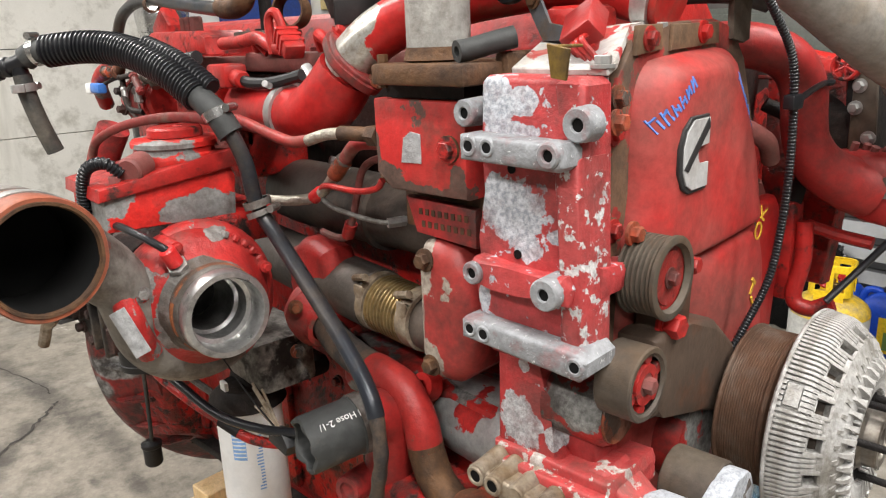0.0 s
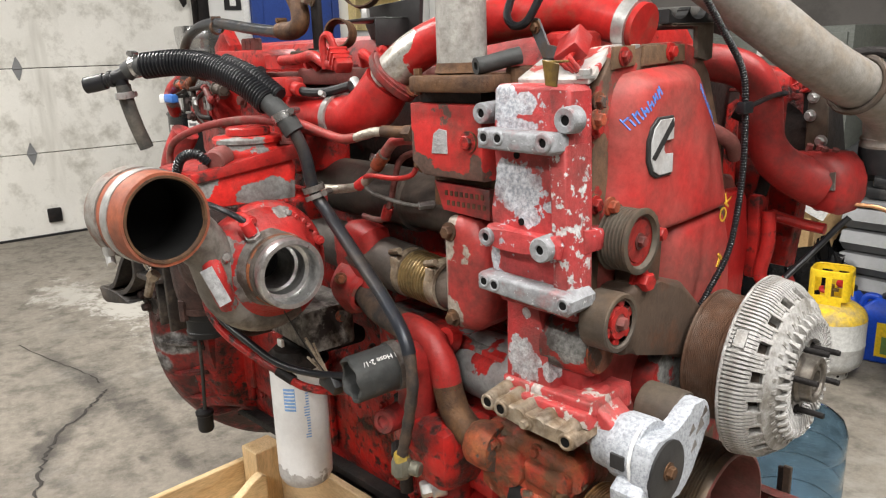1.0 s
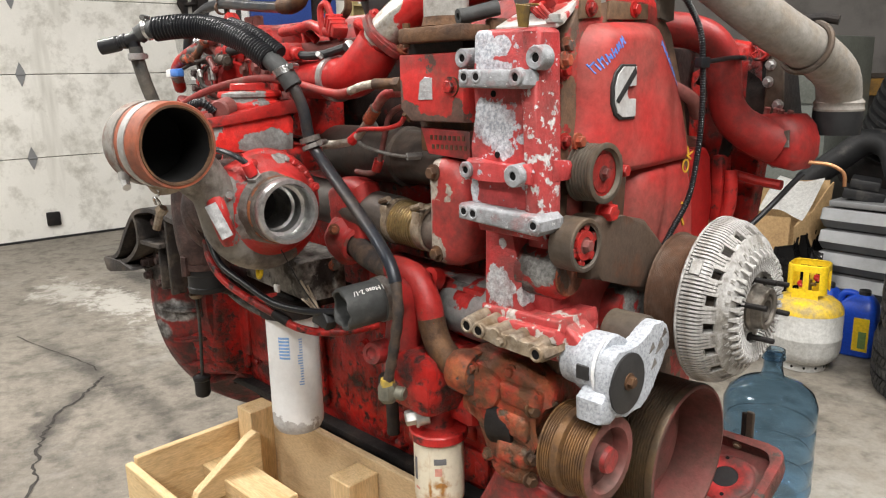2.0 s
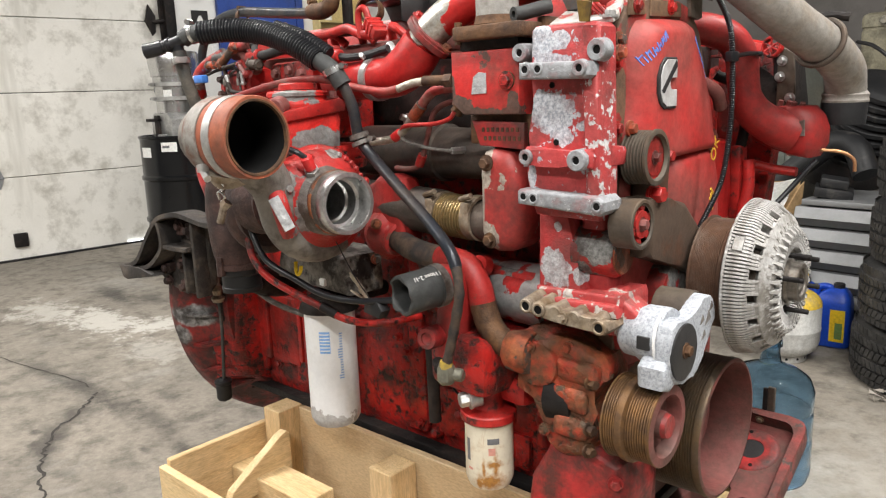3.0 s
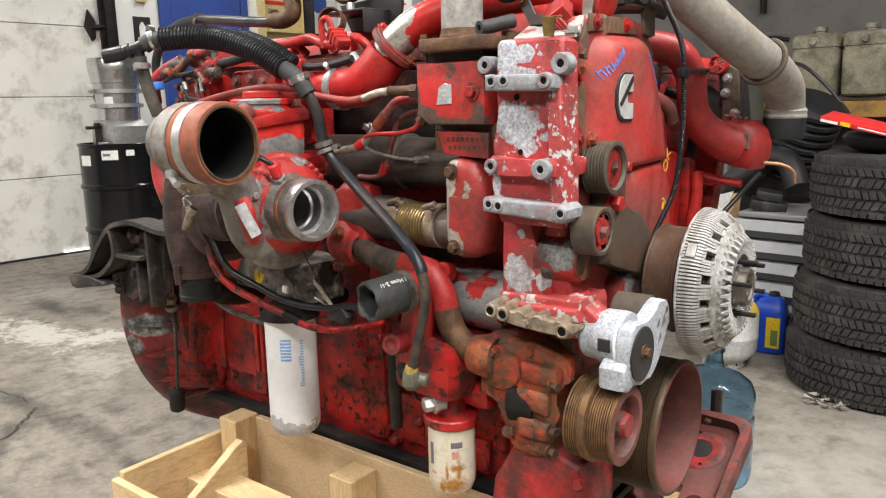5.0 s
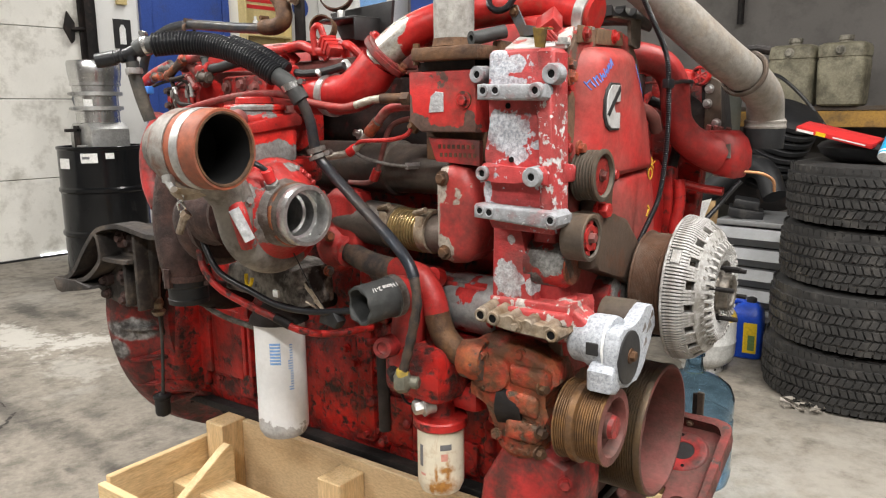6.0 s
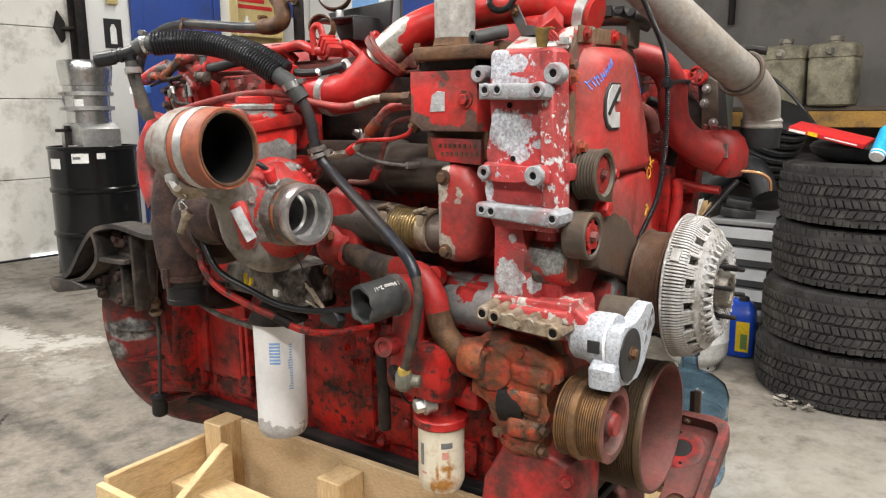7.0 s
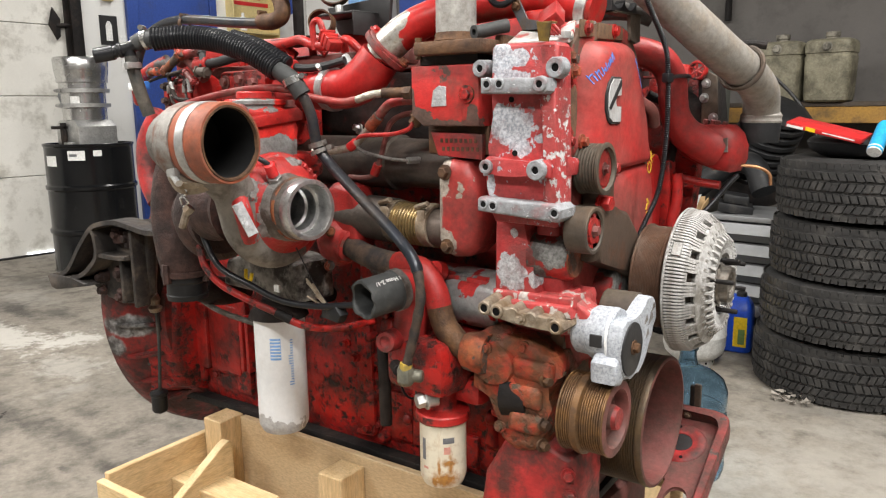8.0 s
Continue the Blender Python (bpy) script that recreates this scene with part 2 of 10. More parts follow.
m_cover = surf("grimy_faded_red_cover_paint", (0.41, 0.026, 0.024), (0.33, 0.070, 0.060), sc=6, rough=0.48, dirt=(0.16, 0.052, 0.042), dirt_amt=0.34, dirt_sc=7, bump=0.08, under=(0.10, 0.062, 0.046), under2=(0.13, 0.07, 0.05),
                patches=(((-0.13, 0.815, 1.20), (0.06, 0.035, 0.14)), ((-0.12, 0.85, 1.16), (0.06, 0.09, 0.035)), ((-0.13, 0.93, 1.08), (0.06, 0.05, 0.08)), ((-0.13, 0.845, 1.372), (0.06, 0.03, 0.02))), patch_sc=14, patch_amt=1.2, patch_soft=0.55)
# nearly black head with red showing in scattered spots
m_darkhead = surf("near_black_red_head", (0.020, 0.013, 0.011), (0.035, 0.014, 0.011), sc=16, rough=0.55, spec=0.25, under=(0.22, 0.016, 0.013), under2=(0.12, 0.012, 0.010), chip=0.035, chip_sc=20, chip_soft=0.04, dirt=(0.012, 0.010, 0.009), dirt_amt=0.5, dirt_sc=12, bump=0.5, grain=80)
m_redchipd = surf("red_paint_over_brown", (0.34, 0.020, 0.018), (0.27, 0.022, 0.019), sc=9, rough=0.45, under=(0.12, 0.075, 0.05), under2=(0.08, 0.05, 0.036), chip=0.045, chip_sc=22, chip_soft=0.02, dirt=(0.10, 0.03, 0.025), dirt_amt=0.35, dirt_sc=14, bump=0.25)
m_redchip = surf("chipped_red_paint", RED, RED2, rough=0.42, under=GREY_UNDER, chip=0.13, chip_sc=20, under_metal=0.2, dirt=GRIME, dirt_amt=0.45, dirt_sc=18, bump=0.25)
m_redgrime = surf("oily_red_paint", (0.46, 0.016, 0.012), (0.30, 0.013, 0.011), sc=11, rough=0.38, under=(0.020, 0.014, 0.012), under2=(0.012, 0.009, 0.008), under_rough=0.35, chip=0.085, chip_sc=58, chip_soft=0.05, dirt=(0.030, 0.016, 0.013), dirt_amt=0.46, dirt_sc=13, bump=0.7, grain=60, drips=38)
m_redgr2 = surf("pinkish_red_grimy_paint", (0.40, 0.030, 0.030), (0.27, 0.028, 0.026), sc=14, rough=0.42, under=(0.11, 0.09, 0.08), chip=0.03, chip_sc=14, dirt=(0.05, 0.030, 0.025), dirt_amt=0.55, dirt_sc=14, bump=0.35, grain=90, drips=18)
m_redpanel = surf("oily_bright_red_panel", (0.42, 0.020, 0.016), (0.30, 0.016, 0.013), sc=9, rough=0.35, under=(0.022, 0.014, 0.012), under2=(0.014, 0.010, 0.009), under_rough=0.35, chip=0.07, chip_sc=26, chip_soft=0.05, dirt=(0.05, 0.02, 0.016), dirt_amt=0.4, dirt_sc=14, bump=0.5, grain=70, drips=22)
m_redrust = surf("rusty_red_paint", (0.38, 0.05, 0.025), (0.30, 0.10, 0.035), sc=14, rough=0.6, under=(0.10, 0.085, 0.075), chip=0.12, chip_sc=18, dirt=(0.075, 0.04, 0.024), dirt_amt=0.55, dirt_sc=22, bump=0.5, grain=120)
m_redbrown = surf("dull_red_brown_paint", (0.20, 0.055, 0.050), (0.14, 0.055, 0.045), sc=12, rough=0.55, dirt=(0.08, 0.05, 0.04), dirt_amt=0.4, dirt_sc=10, bump=0.2)
m_rust = surf("rusty_steel", (0.085, 0.047, 0.029), (0.14, 0.072, 0.034), sc=22, rough=0.62, metal=0.35, dirt=(0.038, 0.027, 0.022), dirt_amt=0.4, dirt_sc=20, bump=0.35)
m_brownmetal = surf("dull_brown_metal", (0.105, 0.085, 0.065), (0.075, 0.06, 0.05), sc=10, rough=0.6, metal=0.3, dirt=(0.11, 0.07, 0.04), dirt_amt=0.35, bump=0.15)
m_darkexh = surf("heat_darkened_steel", (0.062, 0.054, 0.049), (0.095, 0.078, 0.066), sc=9, rough=0.48, metal=0.35, dirt=(0.15, 0.11, 0.085), dirt_amt=0.28, bump=0.15)
m_castiron = surf("sooty_cast_iron", (0.016, 0.014, 0.0135), (0.009, 0.008, 0.008), sc=14, rough=0.62, metal=0.0, spec=0.2, dirt=(0.055, 0.040, 0.033), dirt_amt=0.3, bump=0.5, grain=90)
m_brcast = surf("reddish_brown_cast_iron", (0.085, 0.042, 0.035), (0.055, 0.031, 0.026), sc=14, rough=0.6, metal=0.1, dirt=(0.018, 0.013, 0.012), dirt_amt=0.55, dirt_sc=15, bump=0.6)
m_alu = surf("bare_cast_aluminium", (0.52, 0.53, 0.54), (0.40, 0.41, 0.42), sc=12, rough=0.48, metal=0.55, dirt=(0.16, 0.15, 0.14), dirt_amt=0.25, dirt_sc=30, bump=0.35, grain=240)
m_alucor = surf("corroded_aluminium", (0.47, 0.495, 0.535), (0.36, 0.385, 0.42), sc=150, rough=0.6, metal=0.1, mottle=0.10, dirt=(0.20, 0.21, 0.235), dirt_amt=0.40, dirt_sc=200, bump=0.25, grain=300)
m_padalu = surf("oil_stained_aluminium", (0.36, 0.31, 0.245), (0.23, 0.165, 0.10), sc=30, rough=0.45, metal=0.4, dirt=(0.09, 0.06, 0.04), dirt_amt=0.4, dirt_sc=25, bump=0.2)
m_greycast = surf("grey_cast_metal", (0.26, 0.25, 0.235), (0.17, 0.16, 0.15), sc=18, rough=0.55, metal=0.35, dirt=(0.075, 0.055, 0.042), dirt_amt=0.5, dirt_sc=20, bump=0.35)
m_steel = surf("machined_steel", (0.62, 0.62, 0.61), (0.50, 0.50, 0.50), sc=6, rough=0.24, metal=0.95, dirt=(0.25, 0.24, 0.22), dirt_amt=0.15, dirt_sc=20, bump=0.04, rvar=0.1)
m_tin = surf("galvanised_steel", (0.50, 0.50, 0.49), (0.40, 0.40, 0.39), sc=16, rough=0.4, metal=0.7, dirt=(0.2, 0.19, 0.17), dirt_amt=0.25, dirt_sc=12, bump=0.08)
m_blkrub = surf("black_rubber", (0.009, 0.0095, 0.0105), (0.016, 0.016, 0.017), sc=10, rough=0.52, dirt=(0.11, 0.10, 0.09), dirt_amt=0.15, dirt_sc=12, bump=0.12)
m_loom = surf("black_plastic_loom", (0.008, 0.0085, 0.0105), (0.013, 0.0135, 0.0155), rough=0.34, bump=0.03)
m_greyrub = surf("grey_rubber_hose", (0.048, 0.050, 0.049), (0.033, 0.035, 0.035), sc=9, rough=0.6, dirt=(0.17, 0.15, 0.12), dirt_amt=0.25, bump=0.12)
m_steelpipe = surf("oily_black_steel_pipe", (0.022, 0.026, 0.034), (0.036, 0.037, 0.040), sc=9, rough=0.3, metal=0.3, dirt=(0.085, 0.065, 0.048), dirt_amt=0.33, dirt_sc=12, bump=0.06)
m_brownpipe = surf("mud_stained_pipe", (0.12, 0.085, 0.062), (0.075, 0.052, 0.040), sc=24, rough=0.5, metal=0.2, dirt=(0.028, 0.028, 0.03), dirt_amt=0.55, dirt_sc=32, bump=0.15)
m_orange = surf("orange_silicone_hose", (0.30, 0.082, 0.038), (0.21, 0.062, 0.036), sc=18, rough=0.55, dirt=(0.13, 0.065, 0.045), dirt_amt=0.42, dirt_sc=16, bump=0.12, stretch=(1, 1, 1))
m_white = surf("white_filter_paint", (0.72, 0.73, 0.73), (0.66, 0.67, 0.67), sc=8, rough=0.42, dirt=(0.42, 0.40, 0.37), dirt_amt=0.2, dirt_sc=12, bump=0.03)
m_blk = surf("black_paint", (0.018, 0.018, 0.019), (0.028, 0.027, 0.027), rough=0.45, bump=0.08)
# near-black colour stands in for the shade inside holes and the hose
m_hole = surf("painted_bore_shade", (0.005, 0.005, 0.005), (0.004, 0.004, 0.004), rough=0.8, bump=0, spec=0.15)
m_brass = surf("gilded_bellows_steel", (0.36, 0.26, 0.12), (0.26, 0.19, 0.09), sc=12, rough=0.38, metal=0.75, dirt=(0.08, 0.06, 0.04), dirt_amt=0.3, dirt_sc=25, bump=0.05)
m_ygrey = surf("silver_braided_hose", (0.45, 0.42, 0.36), (0.32, 0.29, 0.24), sc=90, rough=0.4, metal=0.6, bump=0.4, grain=400)

# room materials
DARKSPOT, SALT, PAINTED_REFLECTION = (0.05, 0.045, 0.04), (0.46, 0.44, 0.40), (0.34, 0.315, 0.275)
# the widest pale patch paints reflected light into the right-hand floor
FLOOR_STAINS_AND_LIGHT = [((-4.1, 1.2, 0), (0.75, 0.30, 1), SALT, 0.9), ((-3.75, 1.38, 0), (0.28, 0.34, 1), SALT, 0.95), ((-4.6, 1.0, 0), (0.6, 0.3, 1), SALT, 0.7), ((-3.3, 1.2, 0), (0.5, 0.25, 1), SALT, 0.4),
                ((-4.72, 1.47, 0), (0.42, 0.16, 1), DARKSPOT, 0.85), ((-4.4, 1.62, 0), (0.22, 0.13, 1), DARKSPOT, 0.7), ((-5.4, 1.9, 0), (0.7, 0.2, 1), DARKSPOT, 0.5),
                ((-2.65, 0.45, 0), (0.06, 0.035, 1), DARKSPOT, 0.8), ((-2.166, 0.707, 0), (0.07, 0.03, 1), DARKSPOT, 0.7), ((-2.03, 0.82, 0), (0.10, 0.05, 1), DARKSPOT, 0.6), ((-2.6, 1.0, 0), (0.12, 0.06, 1), DARKSPOT, 0.6),
                ((-2.0, 0.05, 0), (0.5, 0.18, 1), DARKSPOT, 0.4), ((0.4, 2.2, 0), (1.6, 1.5, 1), PAINTED_REFLECTION, 0.75), ((-0.25, 2.95, 0), (0.3, 0.12, 1), DARKSPOT, 0.35)]
# dark bands along the cracks
for x, y, rx, ry in ((-2.95, 0.775, 0.16, 0.06), (-3.15, 0.755, 0.14, 0.05), (-3.40, 0.69, 0.2, 0.04), (-2.74, 0.65, 0.10, 0.06), (-2.60, 0.515, 0.09, 0.055), (-2.49, 0.455, 0.09, 0.05), (-2.40, 0.42, 0.09, 0.05), (-2.68, 0.81, 0.16, 0.04), (-2.40, 0.85, 0.2, 0.035)):
    FLOOR_STAINS_AND_LIGHT.append(((x, y, 0), (rx * 2.0, ry * 2.2, 1), DARKSPOT, 0.62))



def concrete():
    m = surf("stained_concrete", (0.255, 0.228, 0.190), (0.185, 0.166, 0.138), sc=1.1, rough=0.6, dirt=(0.085, 0.076, 0.064), dirt_amt=0.36, dirt_sc=7.5, bump=0.5, grain=60, fleck=0.03, fleck_col=(0.33, 0.31, 0.28))
    nt = m.node_tree
    nn, ln = nt.nodes, nt.links
    bs = nn["Principled BSDF"]
    src = bs.inputs["Base Color"].links[0].from_socket
    tc = [n for n in nn if n.type == "TEX_COORD"][0]
    salt = nn.new("ShaderNodeTexNoise")
    salt.inputs["Scale"].default_value, salt.inputs["Detail"].default_value, salt.inputs["Roughness"].default_value = 1.3, 9, 0.7
    mp = nn.new("ShaderNodeMapping")
    mp.inputs["Location"].default_value = (3.1, 7.7, 0)
    mp.inputs["Scale"].default_value = (1.0, 0.6, 1)
    ln.new(tc.outputs["Object"], mp.inputs[0])
    ln.new(mp.outputs[0], salt.inputs["Vector"])
    mr = nn.new("ShaderNodeMapRange")
    mr.inputs[1].default_value, mr.inputs[2].default_value, mr.inputs[4].default_value = 0.55, 0.72, 0.75
    ln.new(salt.outputs["Fac"], mr.inputs[0])
    mx = nn.new("ShaderNodeMix")
    mx.data_type = "RGBA"
    ln.new(mr.outputs[0], mx.inputs[0])
    ln.new(src, mx.inputs[6])
    mx.inputs[7].default_value = (0.36, 0.345, 0.315, 1)
    tone = mx.outputs[2]
    wob = nn.new("ShaderNodeTexNoise")
    wob.inputs["Scale"].default_value, wob.inputs["Detail"].default_value, wob.inputs["Roughness"].default_value = 7.0, 10, 0.75
    ln.new(tc.outputs["Object"], wob.inputs["Vector"])
    fine = nn.new("ShaderNodeTexNoise")
    fine.inputs["Scale"].default_value, fine.inputs["Detail"].default_value, fine.inputs["Roughness"].default_value = 26.0, 8, 0.8
    ln.new(tc.outputs["Object"], fine.inputs["Vector"])
    for c, r, col, amount in FLOOR_STAINS_AND_LIGHT:
        off = nn.new("ShaderNodeVectorMath")
        off.operation = "SUBTRACT"
        ln.new(tc.outputs["Object"], off.inputs[0])
        off.inputs[1].default_value = c
        dv = nn.new("ShaderNodeVectorMath")
        dv.operation = "DIVIDE"
        ln.new(off.outputs[0], dv.inputs[0])
        dv.inputs[1].default_value = r
        le = nn.new("ShaderNodeVectorMath")
        le.operation = "LENGTH"
        ln.new(dv.outputs[0], le.inputs[0])
        ad = nn.new("ShaderNodeMath")
        ad.operation = "MULTIPLY_ADD"
        ln.new(wob.outputs["Fac"], ad.inputs[0])
        ad.inputs[1].default_value = 2.6
        ln.new(le.outputs["Value"], ad.inputs[2])
        fac = nn.new("ShaderNodeMapRange")
        crust = col == SALT
        fac.inputs[1].default_value, fac.inputs[2].default_value, fac.inputs[3].default_value, fac.inputs[4].default_value = (2.35, 2.65, amount, 0.0) if crust else (1.5, 2.1, amount, 0.0)
        if crust:
            a2 = nn.new("ShaderNodeMath")
            a2.operation = "MULTIPLY_ADD"
            ln.new(fine.outputs["Fac"], a2.inputs[0])
            a2.inputs[1].default_value = 1.5
            ln.new(ad.outputs[0], a2.inputs[2])
            ln.new(a2.outputs[0], fac.inputs[0])
        else:
            ln.new(ad.outputs[0], fac.inputs[0])
        m3 = nn.new("ShaderNodeMix")
        m3.data_type = "RGBA"
        ln.new(fac.outputs[0], m3.inputs[0])
        ln.new(tone, m3.inputs[6])
        m3.inputs[7].default_value = (*col, 1)
        tone = m3.outputs[2]
    ln.new(tone, bs.inputs["Base Color"])
    return m


m_floor = concrete()
m_crack = surf("dark_floor_crack", (0.05, 0.045, 0.04), rough=0.9, bump=0.3)
m_doorpan = surf("grubby_white_door_paint", (0.80, 0.785, 0.735), (0.72, 0.705, 0.655), sc=1.6, rough=0.45, dirt=(0.36, 0.34, 0.29), dirt_amt=0.30, dirt_sc=4.5, bump=0.06, drips=3, mottle=0.05)
m_wall = surf("white_wall_paint", (0.70, 0.70, 0.68), (0.64, 0.64, 0.62), sc=1.0, rough=0.6, dirt=(0.4, 0.38, 0.34), dirt_amt=0.15, dirt_sc=2, bump=0.06, mottle=0.05)
# grey lowered to paint in the back wall's shade; unseen walls share it
m_backwall = surf("darkened_grey_wall_paint", (0.150, 0.139, 0.130), (0.115, 0.107, 0.100), sc=0.8, rough=0.7, dirt=(0.085, 0.080, 0.074), dirt_amt=0.35, dirt_sc=3, bump=0.08, mottle=0.05)
# ceiling is out of view; its dark tone only limits bounced light
m_ceil = surf("dark_unseen_ceiling", (0.10, 0.10, 0.10), (0.07, 0.07, 0.07), sc=1.0, rough=0.7, bump=0.05)
m_blue = surf("blue_door_paint", (0.035, 0.075, 0.30), (0.03, 0.065, 0.26), sc=1.5, rough=0.45, dirt=(0.05, 0.06, 0.13), dirt_amt=0.2, dirt_sc=3, bump=0.04)
m_pine = surf("new_pine_wood", (0.68, 0.51, 0.285), (0.59, 0.42, 0.215), sc=5, rough=0.6, dirt=(0.40, 0.24, 0.10), dirt_amt=0.2, dirt_sc=9, bump=0.2, grain=90, stretch=(1, 6, 6))
m_piney = surf("new_pine_end_wood", (0.68, 0.51, 0.285), (0.58, 0.41, 0.215), sc=5, rough=0.6, dirt=(0.40, 0.24, 0.10), dirt_amt=0.2, dirt_sc=9, bump=0.2, grain=90, stretch=(6, 1, 6))
m_pinez = surf("new_pine_post_wood", (0.70, 0.52, 0.295), (0.61, 0.43, 0.225), sc=5, rough=0.6, dirt=(0.40, 0.24, 0.10), dirt_amt=0.2, dirt_sc=9, bump=0.2, grain=90, stretch=(6, 6, 1))
m_ply = surf("plywood_face", (0.60, 0.46, 0.28), (0.52, 0.38, 0.22), sc=2.5, rough=0.6, dirt=(0.36, 0.23, 0.12), dirt_amt=0.25, dirt_sc=4, bump=0.1, stretch=(1, 3, 3))
m_drum = surf("glossy_black_drum_paint", (0.005, 0.0055, 0.0065), (0.008, 0.0085, 0.0095), sc=4, rough=0.2, rvar=0.08, dirt=(0.05, 0.048, 0.045), dirt_amt=0.04, dirt_sc=5, bump=0.03)
m_tyre = surf("dusty_tyre_rubber", (0.022, 0.0215, 0.021), (0.032, 0.031, 0.030), sc=7, rough=0.62, spec=0.35, dirt=(0.075, 0.07, 0.064), dirt_amt=0.25, dirt_sc=10, bump=0.2)
m_yellow = surf("yellow_paint", (0.80, 0.55, 0.02), (0.72, 0.48, 0.02), rough=0.4, dirt=(0.25, 0.19, 0.05), dirt_amt=0.2, bump=0.05)
m_yelldust = surf("dusty_yellow_paint", (0.80, 0.55, 0.02), (0.70, 0.47, 0.03), rough=0.5, dirt=(0.30, 0.24, 0.15), dirt_amt=0.5, dirt_sc=9, bump=0.08)
m_greenpr = surf("faded_green_print", (0.10, 0.20, 0.07), (0.16, 0.22, 0.06), sc=40, rough=0.5, bump=0.0)
m_greypaint = surf("light_grey_cylinder_paint", (0.58, 0.58, 0.56), (0.52, 0.52, 0.50), rough=0.45, dirt=(0.3, 0.28, 0.25), dirt_amt=0.2, bump=0.05)
m_bluepl = surf("blue_jug_plastic", (0.015, 0.07, 0.50), (0.012, 0.06, 0.42), rough=0.35, bump=0.02)
m_jug = surf("yellowed_translucent_plastic", (0.31, 0.288, 0.205), (0.235, 0.215, 0.15), sc=6, rough=0.5, dirt=(0.085, 0.075, 0.052), dirt_amt=0.5, dirt_sc=7, bump=0.05)
m_cab = surf("grey_green_cabinet_enamel", (0.14, 0.15, 0.135), (0.11, 0.12, 0.105), sc=3, rough=0.45, dirt=(0.2, 0.2, 0.18), dirt_amt=0.15, bump=0.03)
m_jugcap = surf("grubby_pale_plastic", (0.30, 0.28, 0.23), (0.20, 0.185, 0.15), sc=20, rough=0.6, dirt=(0.06, 0.055, 0.045), dirt_amt=0.4, dirt_sc=20, bump=0.1)
m_card = surf("brown_cardboard", (0.42, 0.28, 0.14), (0.36, 0.23, 0.11), sc=4, rough=0.8, dirt=(0.2, 0.13, 0.07), dirt_amt=0.2, bump=0.1)
m_bag = surf("black_bin_liner", (0.012, 0.012, 0.013), rough=0.22, bump=0.6, grain=30)
m_yshelf = surf("orange_yellow_beam_paint", (0.42, 0.23, 0.045), (0.33, 0.18, 0.045), rough=0.6, dirt=(0.10, 0.07, 0.04), dirt_amt=0.45, bump=0.08)
m_metalgrey = surf("grey_sheet_metal", (0.26, 0.265, 0.27), (0.20, 0.205, 0.21), sc=3, rough=0.45, metal=0.3, mottle=0.08, dirt=(0.2, 0.2, 0.2), dirt_amt=0.25, bump=0.04)
m_label = surf("white_paper_label", (0.78, 0.78, 0.76), (0.70, 0.70, 0.68), rough=0.6, bump=0.02)
m_scrap = surf("grubby_paper", (0.34, 0.31, 0.27), (0.24, 0.22, 0.19), sc=30, rough=0.8, bump=0.1)
m_ink = surf("grey_ink", (0.16, 0.16, 0.17), rough=0.6, bump=0)
m_blueink = surf("light_blue_print", (0.22, 0.42, 0.75), (0.18, 0.36, 0.66), rough=0.5, bump=0)
m_redpl = surf("glossy_red_plastic", (0.60, 0.03, 0.03), rough=0.3, bump=0.02)
m_bluecan = surf("cyan_can_print", (0.03, 0.32, 0.60), (0.03, 0.38, 0.66), rough=0.3, bump=0)
m_beige = surf("dusty_beige_pipe", (0.285, 0.268, 0.243), (0.235, 0.218, 0.195), sc=7, rough=0.62, metal=0.15, dirt=(0.24, 0.19, 0.14), dirt_amt=0.28, dirt_sc=14, bump=0.18)
m_cream = surf("cream_enamel", (0.62, 0.50, 0.24), (0.55, 0.44, 0.2), rough=0.5, bump=0.02)


def glassy(name, col, rough=0.04, ior=1.3):
    m = bpy.data.materials.new(name)
    m.use_nodes = True
    b = m.node_tree.nodes["Principled BSDF"]
    b.inputs["Base Color"].default_value = (*col, 1)
    b.inputs["Roughness"].default_value = rough
    b.inputs["IOR"].default_value = ior
    b.inputs["Transmission Weight"].default_value = 1.0
    return m


m_bottle = glassy("blue_tinted_bottle_plastic", (0.46, 0.62, 0.76), 0.05, 1.2)


def glow(name, col, power):
    m = bpy.data.materials.new(name)
    m.use_nodes = True
    b = m.node_tree.nodes["Principled BSDF"]
    b.inputs["Base Color"].default_value = (0.8, 0.8, 0.8, 1)
    b.inputs["Emission Color"].default_value = (*col, 1)
    b.inputs["Emission Strength"].default_value = power
    return m


m_lampglow = glow("assumed_tube_glow", (1.0, 0.97, 0.92), 6.0)

# ---------------------------------------------------------------- the hall
WX, WY, EX, SY, HI = -6.6, 5.6, 4.5, -4.5, 4.0
bm = bmesh.new()
box(bm, (WX - 0.2, SY - 0.2, -0.1), (EX + 0.2, WY + 0.2, 0.0))
floor_ob = tagged(part("floor", bm, m_floor, smooth=False), "stained grey concrete floor with salt marks and cracks", "floor", kind="structure")

